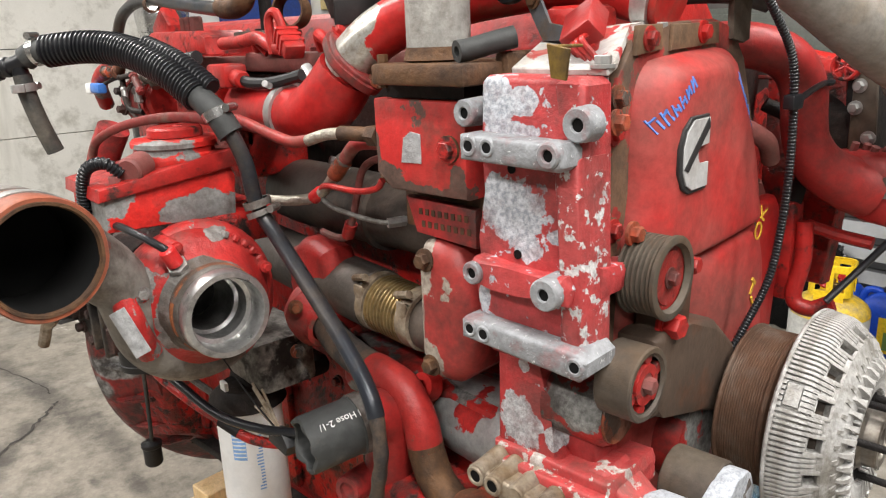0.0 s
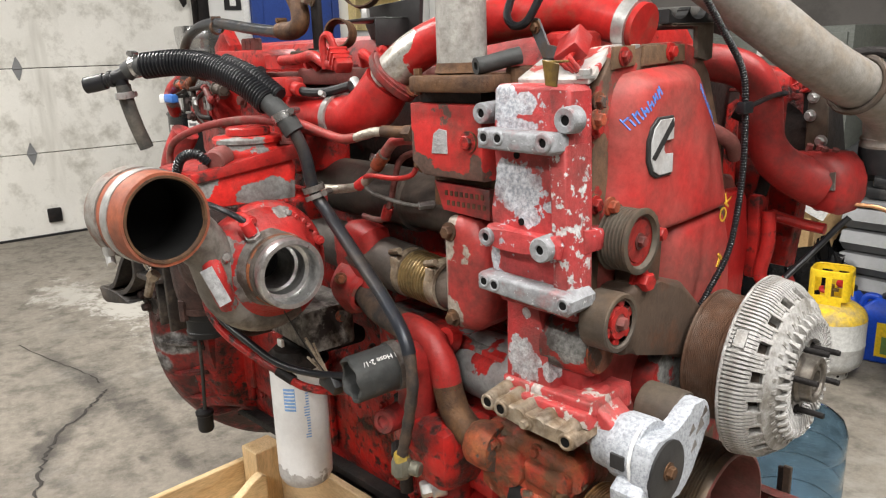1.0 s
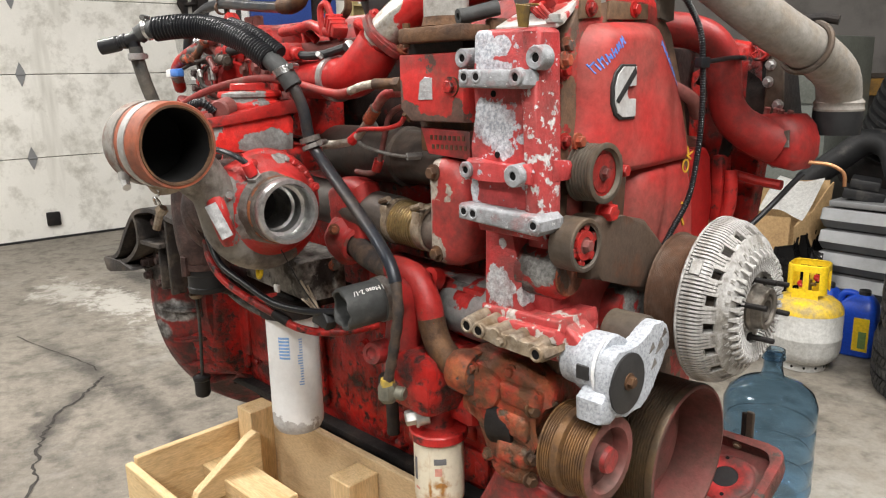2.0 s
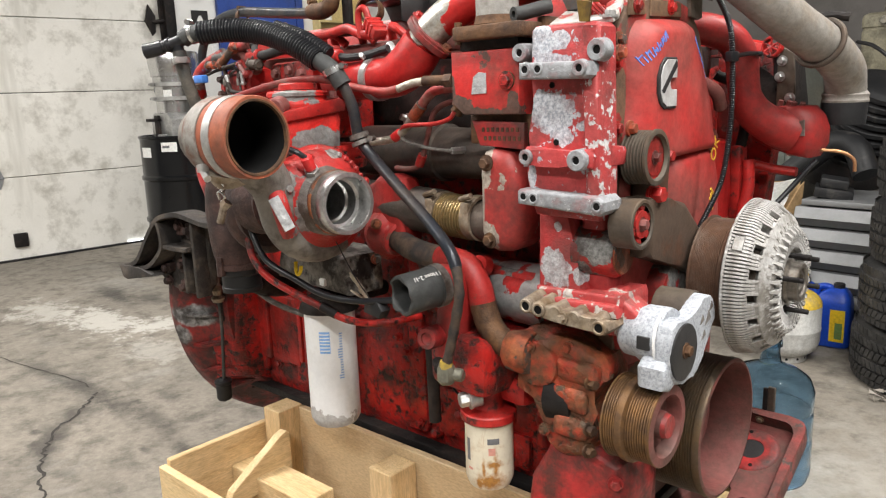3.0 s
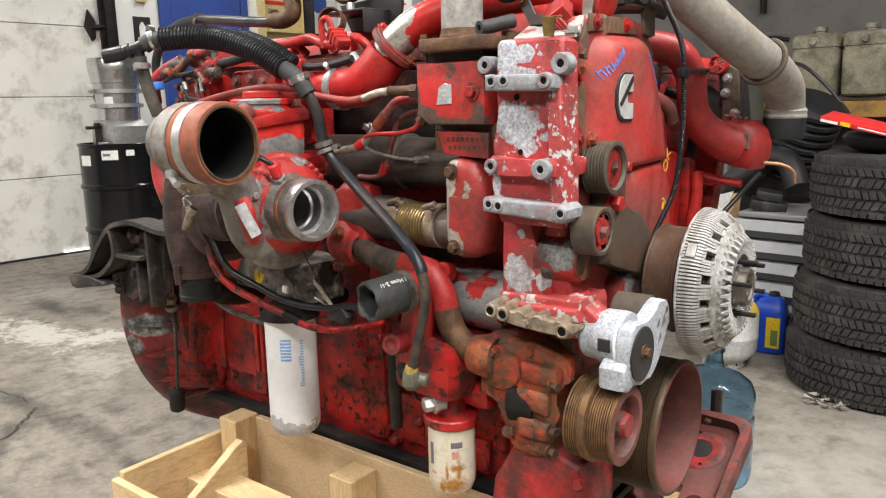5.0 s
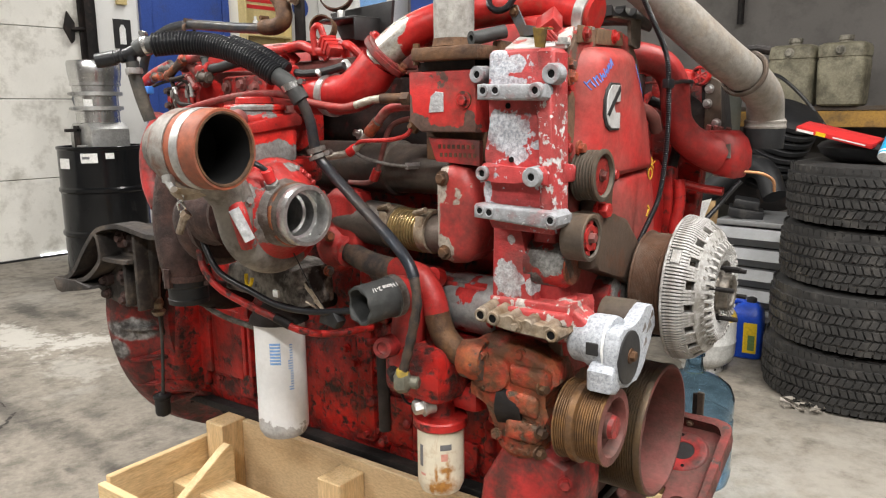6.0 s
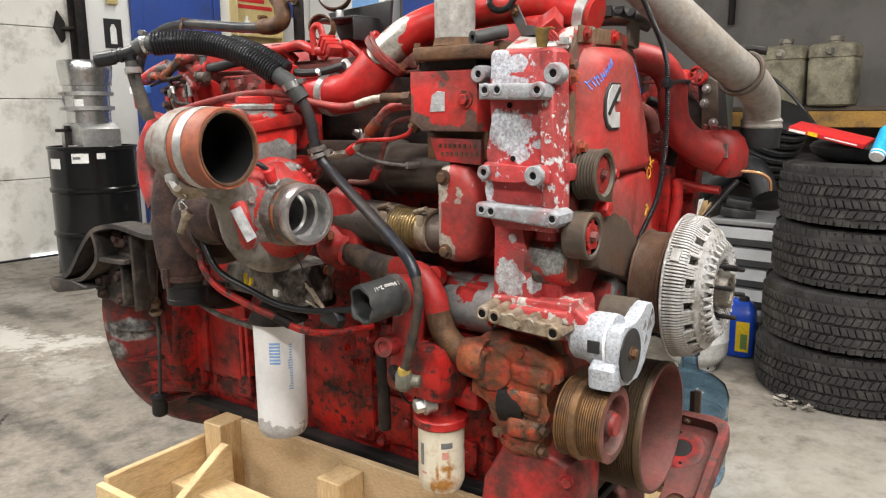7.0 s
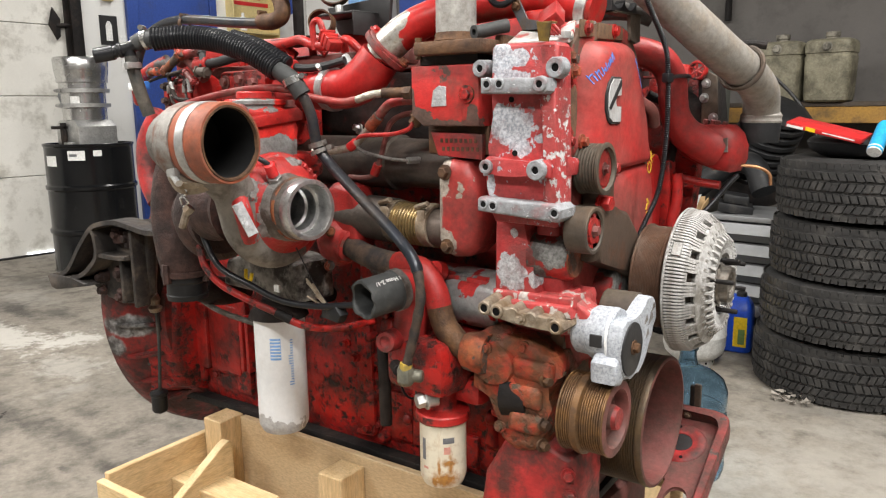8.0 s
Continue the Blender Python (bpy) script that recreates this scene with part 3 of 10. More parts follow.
# floor cracks
def crack(pts, wide, seed):
    rg = random.Random(seed)
    bm = bmesh.new()
    line = spline([(x, y, 0) for x, y in pts], 7)
    prev = None
    for i, p in enumerate(line):
        d = (line[min(i + 1, len(line) - 1)] - line[max(0, i - 1)]).normalized()
        w = wide * rg.uniform(0.35, 1.0)
        s = Vector((-d.y, d.x, 0))
        q = p + s * rg.uniform(-1, 1) * wide * 1.2
        ring = [bm.verts.new(q + s * w), bm.verts.new(q - s * w)]
        for v in ring:
            v.co.z = 0.0025
        if prev:
            bm.faces.new((prev[0], prev[1], ring[1], ring[0]))
        prev = ring
    return part("floor_crack", bm, m_crack, floor_ob, "dark crack in the concrete", smooth=False)


crack([(-2.903, 0.778), (-2.83, 0.723), (-2.718, 0.633), (-2.602, 0.515), (-2.485, 0.454), (-2.361, 0.404), (-2.197, 0.357), (-2.0, 0.30), (-1.6, 0.05), (-1.2, -0.3)], 0.008, 3)
crack([(-3.0, 0.775), (-3.106, 0.767), (-3.4, 0.688), (-3.821, 0.578)], 0.004, 5)


def wall(name, a, b, material, label):
    bm = bmesh.new()
    box(bm, a, b)
    return tagged(part(name, bm, material, smooth=False), label, "wall", kind="structure")


wall("wall_west", (WX - 0.2, 2.95, 0), (WX, WY + 0.2, HI), m_wall, "white painted wall beside the garage door")
wall("wall_west_pier", (WX - 0.2, SY, 0), (WX, -1.6, HI), m_wall, "white painted wall pier past the garage door")
wall("wall_west_head", (WX - 0.2, -1.6, 3.3), (WX, 2.95, HI), m_wall, "white painted wall above the garage door")
wall("wall_north", (WX, WY, 0), (EX, WY + 0.2, HI), m_backwall, "dusty grey painted block wall, darkened to stand in for shade")
# unseen walls added to close the room, dark so less light bounces
wall("wall_east", (EX, SY, 0), (EX + 0.2, WY + 0.2, HI), m_backwall, "unseen wall closing the room, kept dark to cut bounce light")
wall("wall_south", (WX - 0.2, SY - 0.2, 0), (EX + 0.2, SY, HI), m_backwall, "unseen wall closing the room, kept dark to cut bounce light")
# unseen ceiling added over the room, dark to hold back bounce
bm = bmesh.new()
box(bm, (WX - 0.2, SY - 0.2, HI), (EX + 0.2, WY + 0.2, HI + 0.15))
tagged(part("ceiling", bm, m_ceil, smooth=False), "unseen ceiling, kept dark to cut bounce light", "ceiling", kind="structure")

# sectional garage door
gd = tagged(empty("door_1", (WX, 0.7, 0)), "closed white sectional garage door, scuffed and dirty", "garage door", kind="structure")
zz = [0.01, 0.72, 1.425, 2.05, 2.68, 3.3]
for i in range(5):
    bm = bmesh.new()
    box(bm, (WX - 0.07, -1.6, zz[i] + 0.003), (WX - 0.02, 2.95, zz[i + 1] - 0.003), 0.004, 1)
    part("panel", bm, m_doorpan, gd)
for z in zz[1:5]:
    for y in (1.28, 2.72):
        bm = bmesh.new()
        prism(bm, [(y - 0.04, z), (y - 0.022, z - 0.05), (y, z - 0.1), (y + 0.022, z - 0.05), (y + 0.04, z), (y + 0.022, z + 0.05), (y, z + 0.1), (y - 0.022, z + 0.05)], "x", WX - 0.022, WX - 0.012, 0.003, 1)
        cyl(bm, (WX - 0.012, y - 0.03, z), (WX - 0.012, y + 0.03, z), 0.008, n=8)
        part("hinge", bm, m_metalgrey, gd, "dark steel diamond hinge")
bm = bmesh.new()
box(bm, (WX - 0.03, -1.6, 0.0), (WX + 0.005, 2.95, 0.018), 0.004, 1)
part("bottom_seal", bm, m_blkrub, gd, "black rubber bottom seal")
bm = bmesh.new()
box(bm, (WX - 0.015, 2.27, 0.019), (WX + 0.002, 2.50, 0.034))
part("daylight_gap", bm, glow("daylight_under_the_door", (0.92, 0.96, 1.0), 2.0), gd, "bright daylight gap under the door", smooth=False)
bm = bmesh.new()
box(bm, (WX, 2.80, 0), (WX + 0.015, 2.96, 3.4))
box(bm, (WX + 0.015, 2.84, 0), (WX + 0.06, 2.86, 3.4))
box(bm, (WX + 0.06, 2.84, 0), (WX + 0.065, 2.91, 3.4))
part("track", bm, m_castiron, gd, "dark steel door track")
bm = bmesh.new()
prism(bm, [(2.66, 2.05), (2.72, 1.92), (2.75, 1.95), (2.76, 2.1), (2.70, 2.2)], "x", WX - 0.01, WX + 0.03, 0.008)
cyl(bm, (WX + 0.02, 2.72, 2.04), (WX + 0.02, 2.86, 2.06), 0.02, n=12)
part("roller", bm, m_castiron, gd, "dark steel roller bracket")
bm = bmesh.new()
box(bm, (WX - 0.02, 1.32, 0.12), (WX + 0.02, 1.43, 0.24), 0.01)
part("pull_handle", bm, m_castiron, gd, "black pull handle")

# blue door and the things on that wall
bd = tagged(empty("door_2", (WX, 3.9, 0)), "blue painted steel door with a blue frame", "door", kind="structure")
bm = bmesh.new()
box(bm, (WX, 3.50, 0), (WX + 0.03, 4.28, 2.75), 0.004, 1)
part("leaf", bm, m_blue, bd)
bm = bmesh.new()
box(bm, (WX, 3.38, 0), (WX + 0.05, 3.495, 2.9), 0.004, 1)
part("door_frame", bm, m_blue, bd)
bm = bmesh.new()
box(bm, (WX, 4.285, 0), (WX + 0.05, 4.36, 2.9), 0.004, 1)
part("door_frame", bm, m_blue, bd)

sg = tagged(empty("extinguisher_sign", (WX, 3.2, 1.8)), "black and white sign on the wall", "sign")
bm = bmesh.new()
box(bm, (WX, 3.12, 1.90), (WX + 0.006, 3.29, 2.17))
part("plate", bm, m_blk, sg, smooth=False)
bm = bmesh.new()
prism(bm, [(3.175, 1.94), (3.235, 1.94), (3.235, 2.08), (3.215, 2.12), (3.195, 2.12), (3.175, 2.08)], "x", WX + 0.006, WX + 0.010)
part("symbol", bm, m_label, sg, "white symbol", smooth=False)
bm = bmesh.new()
box(bm, (WX, 3.30, 1.66), (WX + 0.006, 3.37, 2.0))
tagged(part("paper_notice", bm, m_label, smooth=False), "white paper notice on the wall", "notice")
bm = bmesh.new()
box(bm, (WX, 3.16, 2.30), (WX + 0.04, 3.26, 2.50), 0.008)
tagged(part("switch_box", bm, m_cream), "small cream switch box on the wall", "switch box")

st = tagged(empty("wash_station", (WX, 4.8, 1.9)), "cream wall cabinet with a red heading and shelves", "wall cabinet")
bm = bmesh.new()
box(bm, (WX, 4.50, 1.7), (WX + 0.02, 5.10, 2.62), 0.004, 1)
part("back", bm, m_cream, st)
for y in (4.50, 5.08):
    bm = bmesh.new()
    box(bm, (WX + 0.02, y, 1.7), (WX + 0.14, y + 0.02, 2.62), 0.003, 1)
    part("side", bm, m_cream, st)
bm = bmesh.new()
box(bm, (WX + 0.02, 4.52, 2.10), (WX + 0.14, 5.08, 2.12))
part("shelf", bm, m_cream, st)
for k, w in enumerate((0.36, 0.46)):
    bm = bmesh.new()
    box(bm, (WX + 0.02, 4.58, 2.47 - 0.07 * k), (WX + 0.024, 4.58 + w, 2.51 - 0.07 * k))
    part("heading_bar", bm, m_redpl, st, "red printed heading")
bm = bmesh.new()
cyl(bm, (WX + 0.08, 4.66, 2.12), (WX + 0.08, 4.66, 2.27), 0.04, 0.03, 16, 0.006)
cyl(bm, (WX + 0.08, 4.66, 2.27), (WX + 0.08, 4.66, 2.31), 0.015, n=12)
tagged(part("soap_bottle", bm, m_label), "small white bottle on the wall cabinet", "bottle")

# far corner: first-aid box, blue board, frames
fa = tagged(empty("first_aid_cabinet", (-5.4, WY, 2.1)), "white first-aid wall cabinet with dark lettering bars", "cabinet")
bm = bmesh.new()
box(bm, (-5.72, WY - 0.22, 1.95), (-5.12, WY, 2.75), 0.01)
part("body", bm, m_label, fa)
bm = bmesh.new()
box(bm, (-5.62, WY - 0.226, 2.36), (-5.22, WY - 0.22, 2.5))
part("lettering_bar", bm, m_blueink, fa, "dark blue lettering bar")
bm = bmesh.new()
box(bm, (-5.62, WY - 0.226, 2.31), (-5.2, WY - 0.22, 2.325))
part("underline", bm, m_redpl, fa, "red underline")
bm = bmesh.new()
box(bm, (-5.05, WY - 0.04, 1.5), (-4.45, WY, 2.9), 0.004, 1)
tagged(part("notice_board", bm, m_blue), "blue painted board on the wall", "board")
bm = bmesh.new()
box(bm, (WX + 0.02, WY - 0.015, 0.9), (-5.8, WY, 2.95), 0.003, 1)
tagged(part("trim_north", bm, m_wall), "white wall board in the corner", "trim", kind="structure")
bm = bmesh.new()
box(bm, (-6.2, WY - 0.03, 1.0), (-4.4, WY - 0.016, 2.0), 0.003, 1)
tagged(part("blue_dado", bm, m_blue), "blue painted lower wall board", "wall board", kind="structure")

# assumed fluorescent lights, added out of view to light the hall
def ceiling_light(x, y, dim=1.0):
    r = tagged(empty("ceiling_light", (x, y, HI - 0.1)), "assumed long fluorescent ceiling light out of view, lit", "ceiling light", "hall lights")
    bm = bmesh.new()
    box(bm, (x - 1.25, y - 0.12, HI - 0.09), (x + 1.25, y + 0.12, HI - 0.001), 0.01)
    part("housing", bm, m_label, r)
    for k in (-0.06, 0.06):
        bm = bmesh.new()
        cyl(bm, (x - 1.2, y + k, HI - 0.115), (x + 1.2, y + k, HI - 0.115), 0.018, n=12)
        part("tube", bm, m_lampglow, r, "lit fluorescent tube")
    la = bpy.data.lights.new("tube_light", "AREA")
    la.shape, la.size, la.size_y, la.energy, la.color = "RECTANGLE", 2.4, 0.22, POWER * dim, (1.0, 0.97, 0.93)
    ob = new("tube_light", la)
    ob.matrix_world = pose(x, y, HI - 0.16)
    return r


POWER = 182
# made-up lamp positions, chosen for the brightness they give
for x, y in ((-2.9, -2.4), (-2.9, -0.2), (1.5, -2.4), (1.5, -0.2), (1.5, 2.1)):
    ceiling_light(x, y)
# extra dim lamp added to brighten the far white wall and blue door
ceiling_light(-5.0, 3.7, 0.34)

# ---------------------------------------------------------------- oil drum and canister
DX, DY = -5.62, 2.47
dr = tagged(empty("oil_drum", (DX, DY, 0)), "black steel oil drum with paper labels", "drum")
bm = bmesh.new()
R, HD = 0.33, 1.035
prof = [(0, 0), (0, R - 0.01), (0.012, R + 0.008), (0.026, R)]
for z in (0.34, 0.69):
    prof += [(z - 0.025, R), (z - 0.012, R + 0.013), (z + 0.012, R + 0.013), (z + 0.025, R)]
prof += [(HD - 0.028, R), (HD - 0.016, R + 0.009), (HD - 0.004, R + 0.009), (HD, R + 0.004), (HD, R - 0.006), (HD - 0.018, R - 0.01), (HD - 0.02, 0)]
lathe(bm, prof, (DX, DY, 0), (0, 0, 1), 56)
part("body", bm, m_drum, dr)


def curved_label(name, c, r, a0, a1, z0, z1, material, parent, label="", n=10):
    bm = bmesh.new()
    rows = []
    for i in range(n + 1):
        t = radians(a0 + (a1 - a0) * i / n)
        rows.append([bm.verts.new((c[0] + r * math.cos(t), c[1] + r * math.sin(t), z)) for z in (z0, z1)])
    for p, q in zip(rows, rows[1:]):
        bm.faces.new((p[0], q[0], q[1], p[1]))
    return part(name, bm, material, parent, label)


curved_label("label", (DX, DY), R + 0.002, -52, -30, 0.91, 0.985, m_label, dr, "white paper label")
curved_label("label", (DX, DY), R + 0.002, -92, -70, 0.865, 0.945, m_label, dr, "white paper label")
curved_label("label", (DX, DY), R + 0.002, -20, -9, 0.94, 0.985, m_label, dr, "white paper label")
curved_label("lettering_bar", (DX, DY), R + 0.004, -50, -40, 0.94, 0.96, m_ink, dr)
bm = bmesh.new()
cyl(bm, (DX + 0.12, DY - 0.2, HD - 0.02), (DX + 0.12, DY - 0.2, HD + 0.012), 0.04, n=16, ch=0.004)
part("bung", bm, m_tin, dr, "steel bung cap")

cn = tagged(empty("steel_canister", (DX - 0.05, DY + 0.05, HD - 0.015)), "stainless steel banded canister standing on the oil drum", "canister")
cx, cy, cz = DX - 0.05, DY + 0.02, HD - 0.018
bm = bmesh.new()
prism(bm, [(cx - 0.2, cz), (cx + 0.2, cz), (cx + 0.2, cz + 0.15), (cx + 0.14, cz + 0.2), (cx - 0.14, cz + 0.2), (cx - 0.2, cz + 0.15)], "y", cy - 0.16, cy + 0.16, 0.02)
part("cast_base", bm, m_tin, cn, "grey cast base")
bm = bmesh.new()
lathe(bm, [(0, 0), (0, 0.155), (0.01, 0.165), (0.10, 0.165), (0.105, 0.175), (0.125, 0.175), (0.13, 0.165), (0.22, 0.165), (0.225, 0.195), (0.25, 0.195), (0.255, 0.178), (0.30, 0.178), (0.305, 0.19), (0.32, 0.19), (0.34, 0.19), (0.39, 0.2), (0.48, 0.205), (0.50, 0.195), (0.50, 0)], (cx, cy, cz + 0.19), (0, 0, 1), 48)
part("canister_body", bm, m_steel, cn, "shiny stainless steel body")
for z in (0.30, 0.415):
    bm = bmesh.new()
    lathe(bm, [(0, 0.168), (0, 0.198), (0.03, 0.198), (0.03, 0.168)], (cx, cy, cz + z), (0, 0, 1), 48)
    cyl(bm, (cx - 0.02, cy - 0.21, cz + z + 0.015), (cx + 0.05, cy - 0.21, cz + z + 0.015), 0.012, n=10)
    part("clamp_band", bm, m_tin, cn, "steel clamp band")
curved_label("label", (cx, cy), 0.168, -60, -35, cz + 0.33, cz + 0.385, m_label, cn, "white label")
bm = bmesh.new()
box(bm, (cx - 0.03, cy - 0.27, cz + 0.13), (cx + 0.03, cy - 0.16, cz + 0.155), 0.005)
box(bm, (cx - 0.03, cy - 0.20, cz), (cx + 0.03, cy - 0.17, cz + 0.18), 0.005)
part("side_lug", bm, m_castiron, cn, "dark side lug")

# ---------------------------------------------------------------- tyres
def make_tyre(at, R=0.41, wide=0.262):
    t = tagged(empty("tyre", at), "black all-terrain tyre lying in a stack", "tyre", "stack of tyres")
    x, y, z = at
    bm = bmesh.new()
    h = wide / 2
    prof = [(-h + 0.045, 0.215), (-h + 0.02, 0.235), (-h + 0.004, 0.28), (-h, 0.32), (-h + 0.012, R - 0.03), (-h + 0.028, R - 0.012),
            (h - 0.028, R - 0.012), (h - 0.012, R - 0.03), (h, 0.32), (h - 0.004, 0.28), (h - 0.02, 0.235), (h - 0.045, 0.215)]
    lathe(bm, prof, (x, y, z + h), (0, 0, 1), 64)
    part("carcass", bm, m_tyre, t)
    # tread: five rows of zigzag-edged blocks cut by slanted sipes, and shoulder lugs
    bm = bmesh.new()
    rg = random.Random(11)
    rows = ((-0.104, 0.030, 0.0, 0.15, 78, -0.010), (-0.066, 0.034, 0.5, 0.55, 78, -0.001), (-0.024, 0.036, 0.2, -0.45, 84, 0.0), (0.021, 0.036, 0.7, 0.5, 84, 0.0), (0.064, 0.034, 0.35, -0.55, 78, -0.001), (0.104, 0.030, 0.8, -0.15, 78, -0.010))
    for zc, zw, ph, sk, N, drop in rows:
        step = 2 * math.pi / N
        for i in range(N):
            a = step * (i + ph + rg.uniform(-0.06, 0.06))
            da = step * rg.uniform(0.40, 0.45)
            cut = 0.10 if i % 2 else -0.10
            vs = []
            for rr, shrink in ((R - 0.014, 1.0), (R + drop, 0.92)):
                for u, w in ((-1, -1), (0, -1 + cut), (1, -1), (1, 1), (0, 1 + cut), (-1, 1)):
                    aa = a + (u * shrink + w * sk) * da
                    vs.append(bm.verts.new((x + rr * math.cos(aa), y + rr * math.sin(aa), z + h + zc + w * zw * 0.47 * shrink)))
            bm.faces.new(vs[6:])
            for k in range(6):
                bm.faces.new((vs[k], vs[(k + 1) % 6], vs[6 + (k + 1) % 6], vs[6 + k]))
    part("tread", bm, m_tyre, t, smooth=False)
    return t


TX, TY = -0.19, 3.42
first = make_tyre((TX, TY, 0.0))
for k, (dx, dy, rz) in enumerate(((0.02, -0.01, 20), (0.045, 0.0, 47), (0.06, -0.01, 75))):
    m = pose(TX + dx, TY + dy, 0.263 * (k + 1), 0, 0, rz)
    copy_thing(first, m)

# things on the tyre stack
ZT = 0.263 * 4
bm = bmesh.new()
lathe(bm, [(0, 0), (0.0, 0.24), (0.012, 0.262), (0.030, 0.285), (0.060, 0.300), (0.078, 0.285), (0.088, 0.25), (0.088, 0)], (TX + 0.06, TY + 0.0, ZT - 0.003), (0, 0, 1), 48, wob=0.02)
tagged(part("rubber_pad", bm, m_blkrub), "black round rubber pad on the tyre stack", "rubber pad")
bx = tagged(empty("light_strip_pack", (TX + 0.05, TY - 0.16, ZT + 0.11)), "flat red cardboard pack with an orange patch on the tyre stack", "box")
M = pose(-0.292, 3.165, 1.166, 10, 13, -6)
bm = bmesh.new()
box(bm, (-0.155, -0.06, -0.011), (0.155, 0.06, 0.011), 0.003)
bm.transform(M)
part("carton", bm, m_redpl, bx)
bm = bmesh.new()
box(bm, (-0.07, -0.0622, -0.008), (-0.03, -0.0605, 0.008))
bm.transform(M)
part("print_patch", bm, m_yellow, bx, "orange printed patch")
bm = bmesh.new()
box(bm, (-0.15, -0.0622, -0.009), (-0.08, -0.0605, 0.002))
bm.transform(M)
part("print_patch", bm, m_label, bx, "white printed strip")
bm = bmesh.new()
box(bm, (0.0, -0.0622, -0.003), (0.13, -0.0605, 0.002))
bm.transform(M)
part("lettering_bar", bm, m_label, bx)
can = tagged(empty("spray_can", (TX + 0.33, TY - 0.22, ZT)), "blue and white aerosol can leaning on the rubber pad", "spray can")
M = pose(-0.098, 3.075, ZT + 0.032, -48, 6, 0) @ Matrix.Scale(0.85, 4)
bm = bmesh.new()
lathe(bm, [(0, 0), (0, 0.031), (0.004, 0.034), (0.17, 0.034), (0.185, 0.028), (0.19, 0)], (0, 0, 0), (0, 0, 1), 24)
bm.transform(M)
part("can_body", bm, m_bluecan, can)
bm = bmesh.new()
lathe(bm, [(-0.004, 0), (-0.004, 0.032), (0.02, 0.0348), (0.021, 0.03)], (0, 0, 0), (0, 0, 1), 24)
bm.transform(M)
part("white_base", bm, m_label, can, "white plastic base")
bm = bmesh.new()
rg = random.Random(4)
for i in range(26):
    c = Vector((-0.31 + rg.uniform(-0.07, 0.08), 3.01 + rg.uniform(-0.04, 0.03), rg.uniform(0.004, 0.018)))
    q = [c + Vector((rg.uniform(-0.03, 0.03), rg.uniform(-0.02, 0.02), rg.uniform(-0.003, 0.02))) for _ in range(4)]
    for v in q:
        v.z = max(v.z, 0.002)
    bm.faces.new([bm.verts.new(v) for v in q])
tagged(part("paper_scraps", bm, m_scrap, smooth=False), "crumpled grey paper scraps on the floor", "litter", kind="stuff")

# ---------------------------------------------------------------- gas cylinder, jugs, bottle
GX, GY = -0.852, 3.255
gc = tagged(empty("refrigerant_cylinder", (GX, GY, 0)), "grey gas cylinder with a dusty yellow shoulder and handle", "gas cylinder")
bm = bmesh.new()
lathe(bm, [(0.028, 0), (0.028, 0.085), (0.040, 0.118), (0.062, 0.140), (0.095, 0.150), (0.148, 0.1515), (0.152, 0.1535), (0.158, 0.1535), (0.162, 0.1515), (0.268, 0.1515)], (GX, GY, 0), (0, 0, 1), 48)
part("body", bm, m_greypaint, gc)
bm = bmesh.new()
lathe(bm, [(0, 0.094), (0, 0.098), (0.040, 0.098), (0.040, 0.094)], (GX, GY, 0), (0, 0, 1), 40, closed=True)
part("foot_ring", bm, m_greypaint, gc, "grey steel foot ring")
for k in range(6):
    t = radians(-120 + 30 * k)
    bm = bmesh.new()
    cyl(bm, (GX + 0.097 * math.cos(t), GY + 0.097 * math.sin(t), 0.018), (GX + 0.0985 * math.cos(t), GY + 0.0985 * math.sin(t), 0.018), 0.006, n=12)
    part("foot_hole", bm, m_hole, gc)
bm = bmesh.new()
lathe(bm, [(0.266, 0.1518), (0.283, 0.149), (0.302, 0.138), (0.320, 0.116), (0.332, 0.085), (0.338, 0.045), (0.340, 0.0)], (GX, GY, 0), (0, 0, 1), 48)
part("shoulder", bm, m_yelldust, gc, "yellow shoulder covered in dust")


def collar_wall(z):
    """Rounded-square outline of the handle collar, anticlockwise from the front."""
    out = []
    for cx, cy, a0 in ((1, -1, -90), (1, 1, 0), (-1, 1, 90), (-1, -1, 180)):
        for i in range(7):
            t = radians(a0 + 15 * i)
            out.append((0.044 * cx + 0.038 * math.cos(t), 0.036 * cy + 0.038 * math.sin(t), z))
    return out


# collar of bent sheet steel with a grip opening in each face
bm = bmesh.new()
zs = [0.318, 0.352, 0.372, 0.398, 0.432, 0.452, 0.468, 0.478, 0.482]
inset = [0, 0, 0, 0, 0, 0, 0, 0.001, 0.006]
rings = []
for z, d in zip(zs, inset):
    rings.append([Vector((x * (1 - d / 0.08), y * (1 - d / 0.08), z)) for x, y, z in collar_wall(z)])
n = len(rings[0])
grid = [[bm.verts.new(p) for p in r] for r in rings]
for j in range(len(zs) - 1):
    for i in range(n):
        m = (rings[j][i] + rings[j][(i + 1) % n]) / 2
        zc = (zs[j] + zs[j + 1]) / 2
        front = abs(m.x) < 0.05 and abs(m.y) > 0.05
        side = abs(m.y) < 0.04 and abs(m.x) > 0.05
        if front and 0.372 < zc < 0.452 or side and 0.352 < zc < 0.452:
            continue
        if zc < 0.345 and (not front):
            continue
        bm.faces.new((grid[j][i], grid[j][(i + 1) % n], grid[j + 1][(i + 1) % n], grid[j + 1][i]))
bmesh.ops.delete(bm, geom=[v for v in bm.verts if not v.link_faces], context="VERTS")
bmesh.ops.solidify(bm, geom=bm.faces[:], thickness=0.004)
bm.transform(pose(GX, GY, 0, 0, 0, 14))
hd = part("handle", bm, m_yellow, gc, "yellow sheet-steel handle collar")
